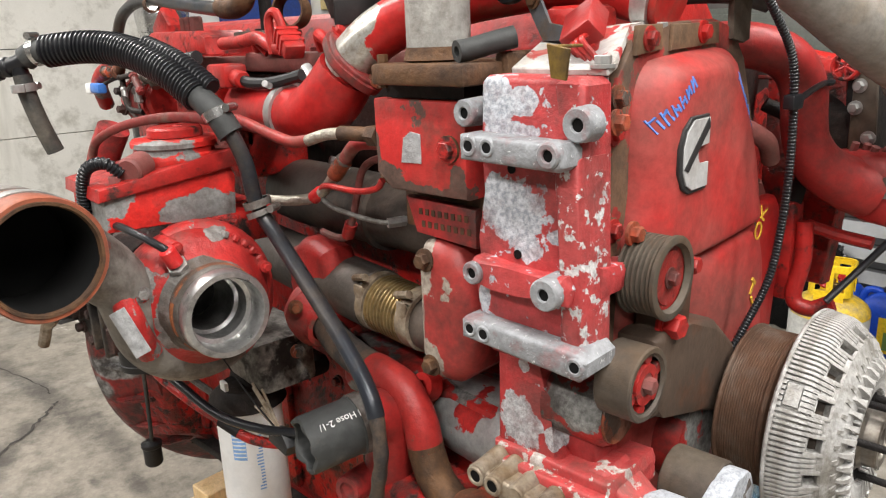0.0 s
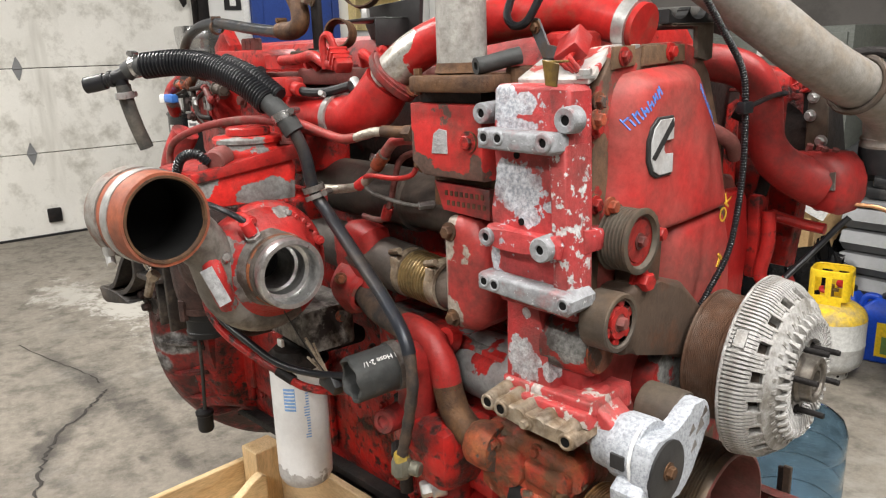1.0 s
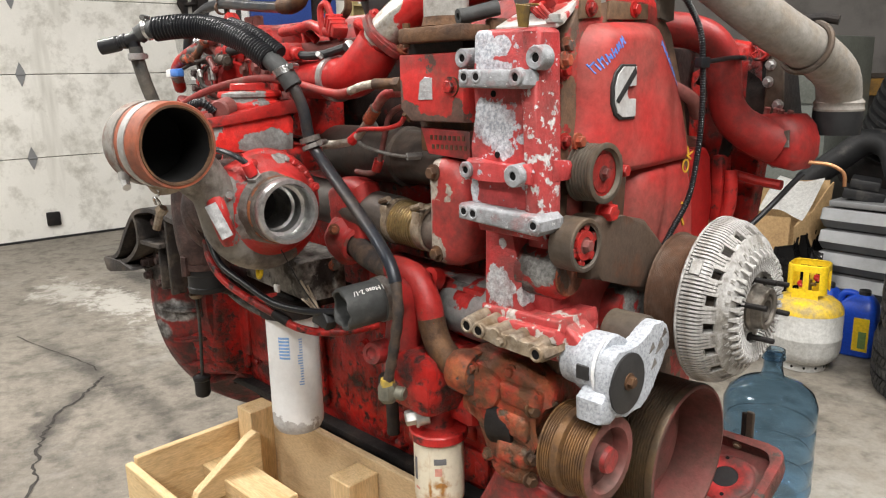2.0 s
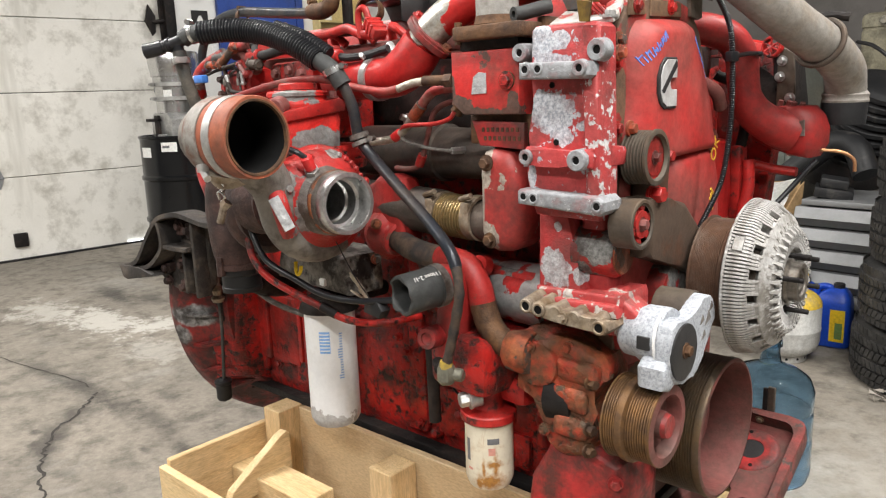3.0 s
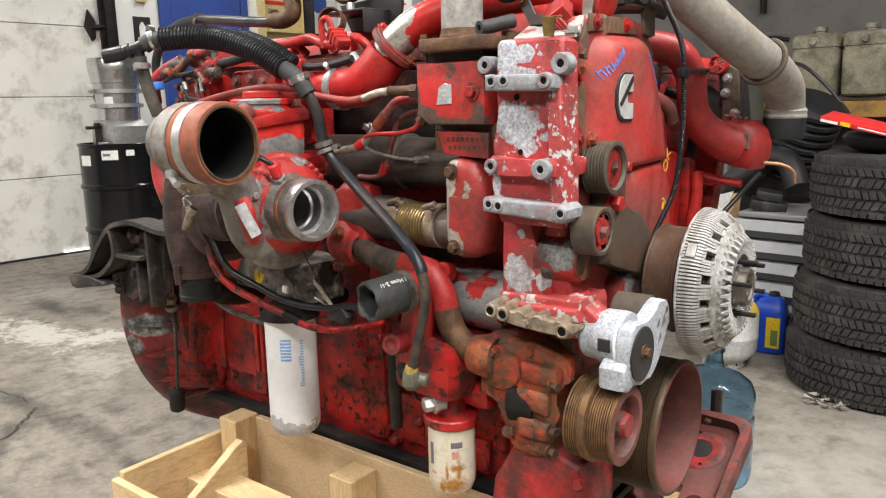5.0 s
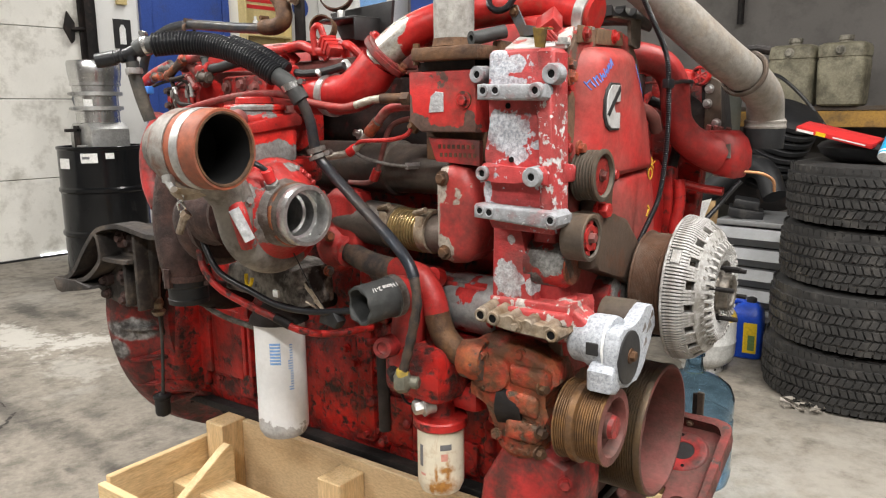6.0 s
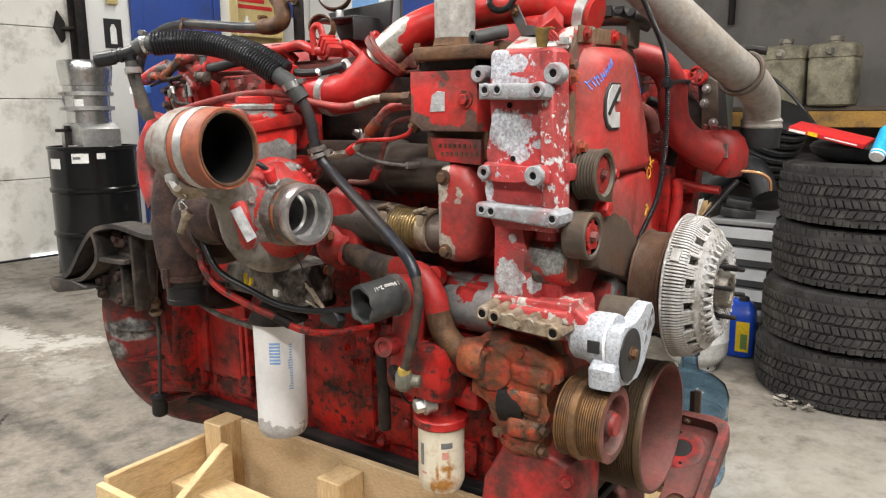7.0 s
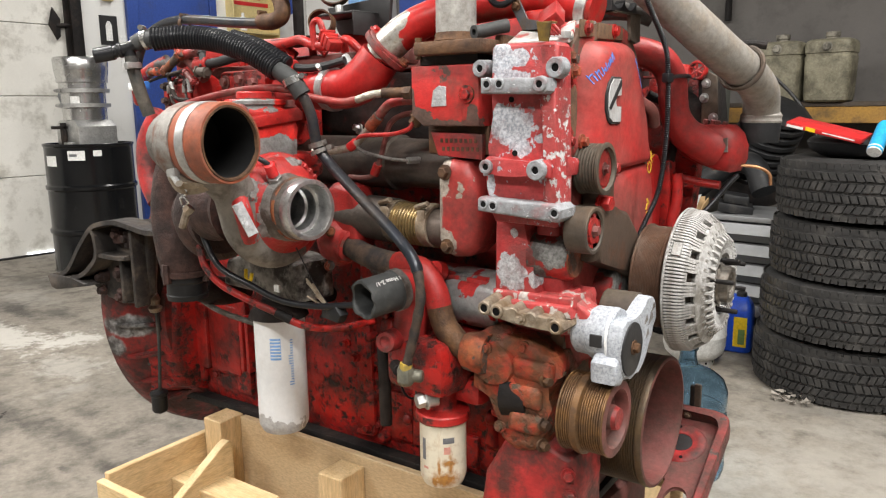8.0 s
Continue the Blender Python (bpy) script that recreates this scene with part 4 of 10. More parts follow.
for k in (-1, 1):
    bm = bmesh.new()
    box(bm, (-0.012, k * 0.074 - 0.002, 0.372), (0.012, k * 0.074 + 0.002, 0.454), 0.001, 1)
    bm.transform(pose(GX, GY, 0, 0, 0, 14))
    part("handle_bar", bm, m_yellow, hd)
bm = bmesh.new()
cyl(bm, (GX, GY, 0.335), (GX, GY, 0.405), 0.013, n=12)
cyl(bm, (GX - 0.03, GY, 0.385), (GX + 0.03, GY, 0.385), 0.008, n=10)
vv = part("valve", bm, m_brass, gc, "brass valve")
for dx, z in ((0.035, 0.43), (-0.035, 0.39)):
    bm = bmesh.new()
    lathe(bm, [(0, 0), (0, 0.016), (0.004, 0.019), (0.012, 0.019), (0.016, 0.012), (0.016, 0)], (GX + dx, GY, z - 0.02), (0.4, -0.3, 0.8), 16)
    part("valve_knob", bm, m_redpl, vv, "red valve knob")


def blue_jug(x, y, rz):
    j = tagged(empty("blue_jug", (x, y, 0)), "blue plastic fluid jug with a yellow and green label", "jug", "blue jugs")
    M = pose(x, y, 0, 0, 0, rz)
    bm = bmesh.new()

    def ring(hx, hy, cx=0.0):
        return [(cx + hx * math.copysign(abs(math.cos(t)) ** 0.45, math.cos(t)), hy * math.copysign(abs(math.sin(t)) ** 0.45, math.sin(t))) for t in (2 * math.pi * i / 36 for i in range(36))]
    loft(bm, [(0.0, ring(0.072, 0.055)), (0.006, ring(0.082, 0.064)), (0.02, ring(0.086, 0.068)), (0.205, ring(0.086, 0.068)), (0.228, ring(0.083, 0.065)), (0.25, ring(0.074, 0.055, 0.004)), (0.272, ring(0.058, 0.042, 0.010)), (0.288, ring(0.040, 0.030, 0.016)), (0.292, ring(0.030, 0.026, 0.02))], "z")
    bm.transform(M)
    part("body", bm, m_bluepl, j)
    bm = bmesh.new()
    tube(bm, [(0.01, 0, 0.272), (-0.03, 0, 0.292), (-0.066, 0, 0.285), (-0.080, 0, 0.25), (-0.080, 0, 0.20)], 0.016, 12)
    bm.transform(M)
    part("handle", bm, m_bluepl, j)
    bm = bmesh.new()
    lathe(bm, [(0, 0.022), (0.004, 0.0255), (0.022, 0.0255), (0.026, 0.022), (0.026, 0)], (0.02, 0, 0.288), (0, 0, 1), 24)
    bm.transform(M)
    part("cap", bm, m_blk, j, "black screw cap")
    bm = bmesh.new()
    box(bm, (-0.002, -0.0705, 0.035), (0.064, -0.0685, 0.195), 0.001, 1)
    bm.transform(M)
    lb = part("label", bm, m_yellow, j, "yellow and green label")
    bm = bmesh.new()
    box(bm, (0.022, -0.0712, 0.05), (0.055, -0.0704, 0.13))
    bm.transform(M)
    part("print_patch", bm, m_greenpr, lb, "green printed patch")
    return j


blue_jug(-0.757, 3.575, 10)
blue_jug(-0.925, 3.60, -14)

WBX, WBY = -0.422, 2.105
wb = tagged(empty("water_bottle", (WBX, WBY, 0)), "empty blue tinted water cooler bottle on the floor", "bottle")
bm = bmesh.new()
ro = [(0.0, 0.0), (0.0, 0.10), (0.012, 0.128)]
for z in (0.06, 0.15, 0.24):
    ro += [(z - 0.02, 0.136), (z, 0.136), (z + 0.008, 0.131), (z + 0.016, 0.136)]
ro += [(0.315, 0.136), (0.35, 0.122), (0.375, 0.09), (0.392, 0.05), (0.40, 0.034), (0.43, 0.028), (0.47, 0.028), (0.473, 0.032), (0.485, 0.032), (0.485, 0.027)]
inner = [(s + (0.004 if s < 0.02 else 0), max(0.0, r - 0.003)) for s, r in ro[:-1]][::-1]
lathe(bm, ro + inner, (WBX, WBY, 0), (0, 0, 1), 40)
wbb = part("bottle", bm, m_bottle, wb)
wbb.visible_shadow = False
bm = bmesh.new()
lathe(bm, [(0, 0.0285), (0, 0.034), (0.012, 0.034), (0.012, 0.0285)], (WBX, WBY, 0.455), (0, 0, 1), 28, closed=True)
part("neck_ring", bm, m_bottle, wb, "blue-tinted neck ring").visible_shadow = False

bm = bmesh.new()
cyl(bm, (WX, 5.335, 2.47), (WX + 0.008, 5.335, 2.47), 0.115, n=36, ch=0.002)
tagged(part("safety_sign", bm, m_blue), "round blue safety sign on the white wall", "sign")

# ---------------------------------------------------------------- shelf with jugs on the back wall
sh = tagged(empty("wall_shelf", (-1.2, WY, 1.2)), "dark shelf on an orange-yellow steel beam", "shelf")
bm = bmesh.new()
box(bm, (-1.75, WY - 0.55, 1.255), (1.2, WY, 1.285), 0.004, 1)
part("board", bm, m_brownmetal, sh, "dirty wooden board")
bm = bmesh.new()
box(bm, (-1.75, WY - 0.56, 1.15), (1.2, WY - 0.51, 1.253), 0.004, 1)
part("beam", bm, m_yshelf, sh, "orange-yellow steel beam")
for x in (-1.74, 1.1):
    bm = bmesh.new()
    box(bm, (x, WY - 0.55, 0), (x + 0.06, WY - 0.49, 1.15), 0.004, 1)
    part("upright", bm, m_yshelf, sh)


def fluid_jug(x, y, z):
    j = tagged(empty("plastic_jerrycan", (x, y, z)), "dirty yellowed plastic jerrycan on the wall shelf", "jerrycan", "jerrycans on the shelf")
    bm = bmesh.new()

    def ring(hx, hy):
        return [(x + hx * math.copysign(abs(math.cos(t)) ** 0.35, math.cos(t)), y + hy * math.copysign(abs(math.sin(t)) ** 0.35, math.sin(t))) for t in (2 * math.pi * i / 44 for i in range(44))]
    loft(bm, [(z, ring(0.118, 0.095)), (z + 0.012, ring(0.134, 0.110)), (z + 0.05, ring(0.138, 0.114)), (z + 0.285, ring(0.144, 0.118)), (z + 0.290, ring(0.139, 0.112)), (z + 0.305, ring(0.139, 0.112)), (z + 0.310, ring(0.145, 0.119)),
              (z + 0.365, ring(0.145, 0.119)), (z + 0.384, ring(0.138, 0.112)), (z + 0.396, ring(0.115, 0.092)), (z + 0.400, ring(0.06, 0.05))], "z")
    part("body", bm, m_jug, j)
    bm = bmesh.new()
    lathe(bm, [(-0.004, 0.034), (0.004, 0.040), (0.010, 0.040), (0.012, 0.036), (0.020, 0.044), (0.044, 0.044), (0.048, 0.040), (0.050, 0)], (x, y, z + 0.396), (0, 0, 1), 28)
    part("cap", bm, m_jugcap, j, "grubby screw cap")
    bm = bmesh.new()
    lathe(bm, [(0, 0), (0, 0.030), (0.006, 0.030), (0.010, 0.022), (0.022, 0.020), (0.022, 0)], (x, y - 0.116, z + 0.345), (0, -1, 0), 20)
    part("side_cap", bm, m_jugcap, j, "small pale bung")
    return j


fluid_jug(-1.078, 5.115, 1.285)
fluid_jug(-0.772, 5.115, 1.285)

# filing cabinet, louvred metal stack, boxes and bags behind the engine
cb = tagged(empty("filing_cabinet", (-1.9, 4.6, 0)), "grey-green steel filing cabinet with label holders", "cabinet")
bm = bmesh.new()
box(bm, (-2.25, 4.35, 0), (-1.33, 4.9, 1.5), 0.008)
part("body", bm, m_cab, cb)
for k in range(4):
    bm = bmesh.new()
    box(bm, (-2.22, 4.335, 0.06 + 0.355 * k), (-1.36, 4.352, 0.40 + 0.355 * k), 0.005)
    d = part("drawer", bm, m_cab, cb)
    bm = bmesh.new()
    box(bm, (-1.86, 4.322, 0.28 + 0.355 * k), (-1.72, 4.3345, 0.33 + 0.355 * k), 0.004)
    part("label_holder", bm, m_label, d, "white card in a label holder")

lv = tagged(empty("louvred_panels", (-0.85, 4.1, 0)), "stack of grey ribbed sheet-metal covers", "metal covers")
for k in range(6):
    bm = bmesh.new()
    z = 0.11 * k
    prism(bm, [(3.75, z), (3.70, z + 0.045), (3.72, z + 0.10), (4.3, z + 0.10), (4.3, z)], "x", -1.03, 0.35, 0.006, 1)
    part("louvre", bm, m_metalgrey, lv)
bm = bmesh.new()
box(bm, (-1.0, 3.72, 0.66), (0.2, 4.2, 0.69), 0.006)
part("cover_top", bm, m_metalgrey, lv)

cbx = tagged(empty("cardboard_box", (-1.35, 3.72, 0)), "half-open brown cardboard box standing in a black bin liner", "box")


def carton_wall(pts, thick):
    bm = bmesh.new()
    q = [Vector(p) for p in pts]
    n = (q[1] - q[0]).cross(q[2] - q[0]).normalized() * thick
    lo = [bm.verts.new(p) for p in q]
    hi = [bm.verts.new(p + n) for p in q]
    bm.faces.new(lo[::-1])
    bm.faces.new(hi)
    for i in range(len(q)):
        k = (i + 1) % len(q)
        bm.faces.new((lo[i], lo[k], hi[k], hi[i]))
    part("carton_wall", bm, m_card, cbx, smooth=False)


carton_wall([(-1.66, 3.60, 0.0), (-1.135, 3.60, 0.0), (-1.115, 3.585, 0.605), (-1.66, 3.585, 0.575)], 0.006)
carton_wall([(-1.110, 3.62, 0.0), (-1.108, 3.89, 0.0), (-1.066, 3.90, 0.755), (-1.070, 3.86, 0.735), (-1.088, 3.74, 0.62), (-1.104, 3.72, 0.615), (-1.112, 3.61, 0.555)], 0.006)
carton_wall([(-1.66, 3.92, 0.0), (-1.12, 3.92, 0.0), (-1.09, 3.925, 0.76), (-1.66, 3.925, 0.70)], 0.006)
carton_wall([(-1.67, 3.60, 0.0), (-1.67, 3.92, 0.0), (-1.68, 3.92, 0.66), (-1.68, 3.60, 0.58)], 0.006)
bm = bmesh.new()
sheet = [[bm.verts.new((-1.33 + 0.245 * u, 3.66 + 0.21 * w + 0.02 * math.sin(5 * u), 0.60 + 0.165 * w + 0.02 * math.sin(4 * u + 3 * w))) for u in (i / 10 for i in range(11))] for w in (j / 6 for j in range(7))]
for a, b in zip(sheet, sheet[1:]):
    for i in range(10):
        bm.faces.new((a[i], a[i + 1], b[i + 1], b[i]))
bmesh.ops.solidify(bm, geom=bm.faces[:], thickness=0.002)
tagged(part("paper_sheet", bm, m_label), "white plastic sheet thrown into the cardboard box", "paper")
# liner: gathered round the foot of the box, bunched beside it
bm = bmesh.new()
rows = []
for j in range(15):
    h = j / 14
    row = []
    for i in range(60):
        t = -math.pi * 0.98 + 1.16 * math.pi * i / 59
        sag = 0.455 + 0.05 * math.sin(2.2 * t + 0.6) + 0.05 * math.exp(-((t + 0.35) / 0.5) ** 2)
        swell = 0.02 + 0.055 * math.sin(math.pi * min(1, h * 1.05)) + 0.016 * math.sin(17 * t + 5 * h) + 0.010 * math.sin(41 * t - 9 * h)
        cx, cy = math.cos(t), math.sin(t)
        k = 1 / max(abs(cx) / 0.275, abs(cy) / 0.165)
        row.append(bm.verts.new((-1.39 + cx * (k + swell), 3.755 + cy * (k + swell), 0.003 + h * sag)))
    rows.append(row)
for a, b in zip(rows, rows[1:]):
    for i in range(59):
        bm.faces.new((a[i], a[i + 1], b[i + 1], b[i]))
bmesh.ops.solidify(bm, geom=bm.faces[:], thickness=0.003)
tagged(part("bin_bag", bm, m_bag), "shiny black bin liner round the cardboard box", "bin bag")
bm = bmesh.new()
bmesh.ops.create_uvsphere(bm, u_segments=32, v_segments=20, radius=1.0)
for v in bm.verts:
    q = v.co.copy()
    v.co = Vector((-1.0 + q.x * 0.065, 3.63 + q.y * 0.055, 0.225 + q.z * 0.215 + (0.03 if q.z > 0 else 0) * q.x))
    v.co += Vector(noise.noise_vector(q * 2.6)) * 0.03 + Vector(noise.noise_vector(q * 7)) * 0.012
    v.co.z = max(0.003, v.co.z)
    v.co.y = min(v.co.y, 3.694)
tagged(part("bin_bag", bm, m_bag), "small knotted black bin bag by the metal covers", "bin bag")

tp = tagged(empty("air_bellows", (-0.86, 4.12, 0.69)), "black ribbed rubber bellows standing on the metal covers", "rubber bellows")
bm = bmesh.new()
prof = []
for k in range(9):
    zz = 0.05 * k
    prof += [(zz, 0.155), (zz + 0.012, 0.178), (zz + 0.034, 0.178), (zz + 0.046, 0.155)]
lathe(bm, [(-0.01, 0)] + prof + [(0.46, 0.13), (0.46, 0)], (-0.99, 4.35, 0.87), (0.42, -0.30, 0.86), 48)
part("bellows", bm, m_blkrub, tp, "black ribbed rubber sleeve")
bm = bmesh.new()
lathe(bm, [(0, 0), (0, 0.20), (0.02, 0.21), (0.10, 0.21), (0.18, 0.165), (0.18, 0)], (-1.03, 4.38, 0.71), (0.12, -0.10, 0.98), 40)
part("base", bm, m_castiron, tp, "sooty base")
bm = bmesh.new()
tube(bm, [(-1.25, 3.98, 0.72), (-1.10, 4.02, 0.86), (-0.98, 4.05, 0.95), (-0.86, 4.02, 0.93), (-0.78, 3.96, 0.80)], 0.065, 16, 8)
tagged(part("rubber_duct", bm, m_blkrub), "black rubber duct lying on the metal covers", "duct")
bm = bmesh.new()
box(bm, (-0.09, -0.10, 0.0), (0.09, 0.10, 0.05), 0.006)
box(bm, (-0.07, -0.09, 0.05), (0.06, 0.09, 0.10), 0.01)
bm.transform(pose(-0.90, 3.86, 0.692, 0, 8, 20))
tagged(part("rubber_pad", bm, m_blkrub), "black ribbed rubber pad lying on the metal covers", "rubber pad")
bm = bmesh.new()
tube(bm, [(-1.14, 4.75, 1.50), (-0.997, 4.60, 1.462), (-0.886, 4.60, 1.366), (-0.798, 4.60, 1.266), (-0.715, 4.60, 1.146), (-0.68, 4.58, 1.0)], 0.011, 10)
tagged(part("loose_cable", bm, m_blk), "black cable hanging from the shelf", "cable")
bm = bmesh.new()
tube(bm, [(-1.62, WY - 0.04, 1.9), (-1.62, WY - 0.04, 3.0), (-1.62, WY - 0.04, 4.0)], 0.025, 10)
tagged(part("conduit", bm, m_castiron), "dark conduit running up the wall", "conduit")

# ---------------------------------------------------------------- wooden crate under the engine
cr = tagged(empty("wooden_crate", (-0.7, 0.75, 0)), "open pine and plywood crate holding up the engine", "crate")


def plank(name, a, b, material=None, label=""):
    bm = bmesh.new()
    box(bm, a, b, 0.0022, 1)
    return part(name, bm, material or m_pine, cr, label)


plank("side_board", (-1.115, 0.776, 0.215), (-0.02, 0.795, 0.466), m_ply, "plywood side board")
plank("side_board", (-1.10, 0.776, 0.02), (0.02, 0.80, 0.208), m_ply, "plywood side board")
plank("side_board", (-1.18, 1.42, 0.02), (-0.117, 1.44, 0.33), m_ply, "plywood side board")
plank("post", (-1.185, 0.712, 0.0), (-1.117, 0.790, 0.470), m_pinez)
plank("post", (-0.748, 0.690, 0.0), (-0.676, 0.774, 0.444), m_pinez)
plank("post", (-0.25, 0.685, 0.0), (-0.15, 0.773, 0.44), m_pinez)
plank("end_board", (-1.208, 0.437, 0.262), (-1.190, 1.42, 0.425), m_piney)
plank("end_board", (-1.208, 0.437, 0.02), (-1.190, 1.42, 0.258), m_piney)
plank("front_board", (-1.208, 0.415, 0.225), (0.02, 0.435, 0.412), m_pine)
plank("front_board", (-1.208, 0.415, 0.02), (0.02, 0.435, 0.220), m_pine)
plank("cross_beam", (-1.185, 0.60, 0.27), (-0.88, 0.69, 0.345), m_pine)
bm = bmesh.new()
prism(bm, [(0.712, 0.30), (0.712, 0.428), (0.700, 0.436), (0.682, 0.430), (0.53, 0.335), (0.515, 0.30)], "x", -1.098, -1.072, 0.002, 1)
part("corner_brace", bm, m_piney, cr, "triangular pine corner brace")
plank("floor_beam", (-1.18, 0.85, 0.02), (-1.02, 1.40, 0.26), m_piney)
plank("floor_beam", (-0.3, 0.85, 0.02), (-0.14, 1.40, 0.26), m_piney)
plank("base_board", (-1.21, 0.42, 0.0), (0.02, 1.42, 0.02), m_ply)
plank("front_end_board", (-0.115, 0.802, 0.02), (-0.09, 1.40, 0.24), m_piney)
AXIS = 6.0    # the engine and its crate stand this many degrees off the x axis
turn(cr, (-1.12, 0.776), AXIS)

# ================================================================ the engine (front towards +x, turbo side towards -y)
X, Y, Z = Vector((1, 0, 0)), Vector((0, 1, 0)), Vector((0, 0, 1))
EN = tagged(empty("diesel_engine", (-0.75, 1.08, 0.26)), "red diesel engine with chipped paint, rust and grime in a crate", "engine")


def ep(name, bm, material, label="", parent=None, smooth=True, sharp=0.6):
    return part(name, bm, material, parent or EN, label, smooth, sharp)


def bolts(parent, pts, d, r=0.009, h=0.008, material=None, label=""):
    for p in pts:
        bm = bmesh.new()
        bolt(bm, p, d, r, h)
        ep("bolt", bm, material or m_red, label, parent)


# ---- block, sump, head
bm = bmesh.new()
prism(bm, [(0.87, 0.45), (0.855, 0.50), (0.855, 0.70), (0.885, 0.76), (0.885, 1.16), (1.29, 1.16), (1.31, 0.50), (1.30, 0.45)], "x", -1.46, -0.20, 0.01)
block = ep("cylinder_block", bm, m_redgrime, "oily red cylinder block")
for i, x in enumerate((-1.36, -1.16, -0.98, -0.72, -0.55)):
    bm = bmesh.new()
    prism(bm, [(x - 0.03, 0.50), (x + 0.03, 0.50), (x + 0.022, 0.78), (x - 0.022, 0.78)], "y", 0.838, 0.858, 0.008)
    ep("rib", bm, m_redgrime, "", block)
for x0, x1, z0, z1 in ((-1.30, -1.20, 0.54, 0.74), (-1.12, -1.02, 0.52, 0.74), (-0.66, -0.58, 0.50, 0.62), (-0.50, -0.40, 0.48, 0.56)):
    bm = bmesh.new()
    box(bm, (x0, 0.842, z0), (x1, 0.858, z1), 0.008)
    ep("side_cover", bm, m_redgrime, "", block)
rg = random.Random(11)
bolts(block, [(x, 0.853, z) for x, z in ((-1.29, 0.53), (-1.19, 0.75), (-1.04, 0.5), (-0.99, 0.62), (-0.69, 0.52), (-0.56, 0.64), (-0.52, 0.55), (-0.36, 0.50), (-0.30, 0.56))], -Y, 0.009, 0.01, m_redgrime)
# lumps of casting on the lower side
for k in range(16):
    x, z = rg.uniform(-0.75, -0.25), rg.uniform(0.49, 0.80)
    bm = bmesh.new()
    lathe(bm, [(0, 0), (0, rg.uniform(0.012, 0.02)), (0.02, rg.uniform(0.011, 0.018)), (0.03, 0)], (x, 0.857, z), -Y, 12)
    ep("casting_boss", bm, m_redgrime, "", block)
for k in range(16):
    x, z = rg.uniform(-0.78, -0.28), rg.uniform(0.49, 0.84)
    w, h = rg.uniform(0.012, 0.03), rg.uniform(0.012, 0.04)
    bm = bmesh.new()
    box(bm, (x - w, 0.846 - rg.uniform(0, 0.006), z - h), (x + w, 0.87, z + h), 0.009, 3)
    for v in bm.verts:
        v.co += Vector(noise.noise_vector(v.co * 26)) * 0.010
    ep("casting_pad", bm, m_redgrime, "", block)
bolts(block, [(rg.uniform(-0.78, -0.28), 0.835, rg.uniform(0.5, 0.84)) for k in range(14)], -Y, 0.008, 0.012, m_redgrime)
for k, (x, z, r) in enumerate(((-0.55, 0.70, 0.035), (-0.50, 0.66, 0.028))):
    bm = bmesh.new()
    tube(bm, [(x + r * math.cos(t), 0.80 - 0.01 * k, z + r * 1.9 * math.sin(t)) for t in (1.2, 2.2, 3.2, 4.2, 5.2, 6.2)], 0.0028, 8)
    ep("loose_wire", bm, m_loom, "thin black hanging wire", block)
bm = bmesh.new()
box(bm, (-1.52, 0.80, 0.437), (-0.16, 1.36, 0.458), 0.004)
rail = ep("sump_flange", bm, m_castiron, "black oily sump flange")
bolts(rail, [(x, 0.815, 0.437) for x in (-1.43, -1.28, -1.12, -0.96, -0.8, -0.64, -0.48, -0.32)], -Z, 0.009, 0.012, m_castiron)
bm = bmesh.new()
prism(bm, [(0.86, 0.436), (1.30, 0.436), (1.25, 0.285), (0.92, 0.285)], "x", -1.36, -0.24, 0.03, 3)
ep("oil_sump", bm, m_castiron, "black oil sump")
bm = bmesh.new()
box(bm, (-1.44, 0.895, 1.161), (-0.21, 1.28, 1.36), 0.012)
head = ep("cylinder_head", bm, m_darkhead)
bm = bmesh.new()
prism(bm, [(0.90, 1.361), (0.90, 1.40), (0.93, 1.455), (0.97, 1.465), (1.22, 1.465), (1.26, 1.43), (1.27, 1.361)], "x", -1.42, -0.30, 0.012)
cover = ep("rocker_cover", bm, m_red, "red rocker cover")
bm = bmesh.new()
box(bm, (-1.44, 0.885, 1.362), (-0.28, 0.905, 1.392), 0.006)
ep("cover_flange", bm, m_redbrown, "", cover)
bolts(cover, [(x, 0.90, 1.393) for x in (-1.35, -1.2, -1.05, -0.9, -0.75, -0.6, -0.45)], Z, 0.008, 0.012, m_red)

# ---- flywheel housing and rear mount
bm = bmesh.new()
ring = []
for i in range(40):
    t = 2 * math.pi * i / 40
    y = 1.07 + 0.42 * math.cos(t)
    ring.append((y, min(0.91 if y < 0.86 else 1.2, max(0.37, 0.72 + 0.42 * math.sin(t)))))
prism(bm, ring, "x", -1.62, -1.52, 0.012)
fwh = ep("flywheel_housing", bm, m_redgrime, "oily red flywheel housing")
bm = bmesh.new()
prism(bm, [(0.66 + 0.0, 0.60), (0.70, 0.47), (0.80, 0.42), (1.3, 0.42), (1.42, 0.55), (1.42, 0.9), (1.25, 1.02), (0.85, 1.02), (0.68, 0.88)], "x", -1.53, -1.38, 0.02, top=0.86)
ep("housing_cone", bm, m_redgrime, "", fwh)
m_bell = surf("oily_red_bell_housing_bare_patches", (0.30, 0.017, 0.014), (0.15, 0.012, 0.011), sc=10, rough=0.45, under=(0.36, 0.36, 0.36), under2=(0.22, 0.215, 0.21), under_metal=0.2, chip=0.0, patch_sc=16, patch_amt=1.1, patch_soft=0.10,
              patches=(((-1.505, 0.680, 0.686), (0.085, 0.09, 0.034)), ((-1.540, 0.672, 0.625), (0.040, 0.09, 0.034)), ((-1.44, 0.74, 0.565), (0.05, 0.09, 0.012))), dirt=(0.030, 0.023, 0.020), dirt_amt=0.62, dirt_sc=17, bump=0.5, grain=80)
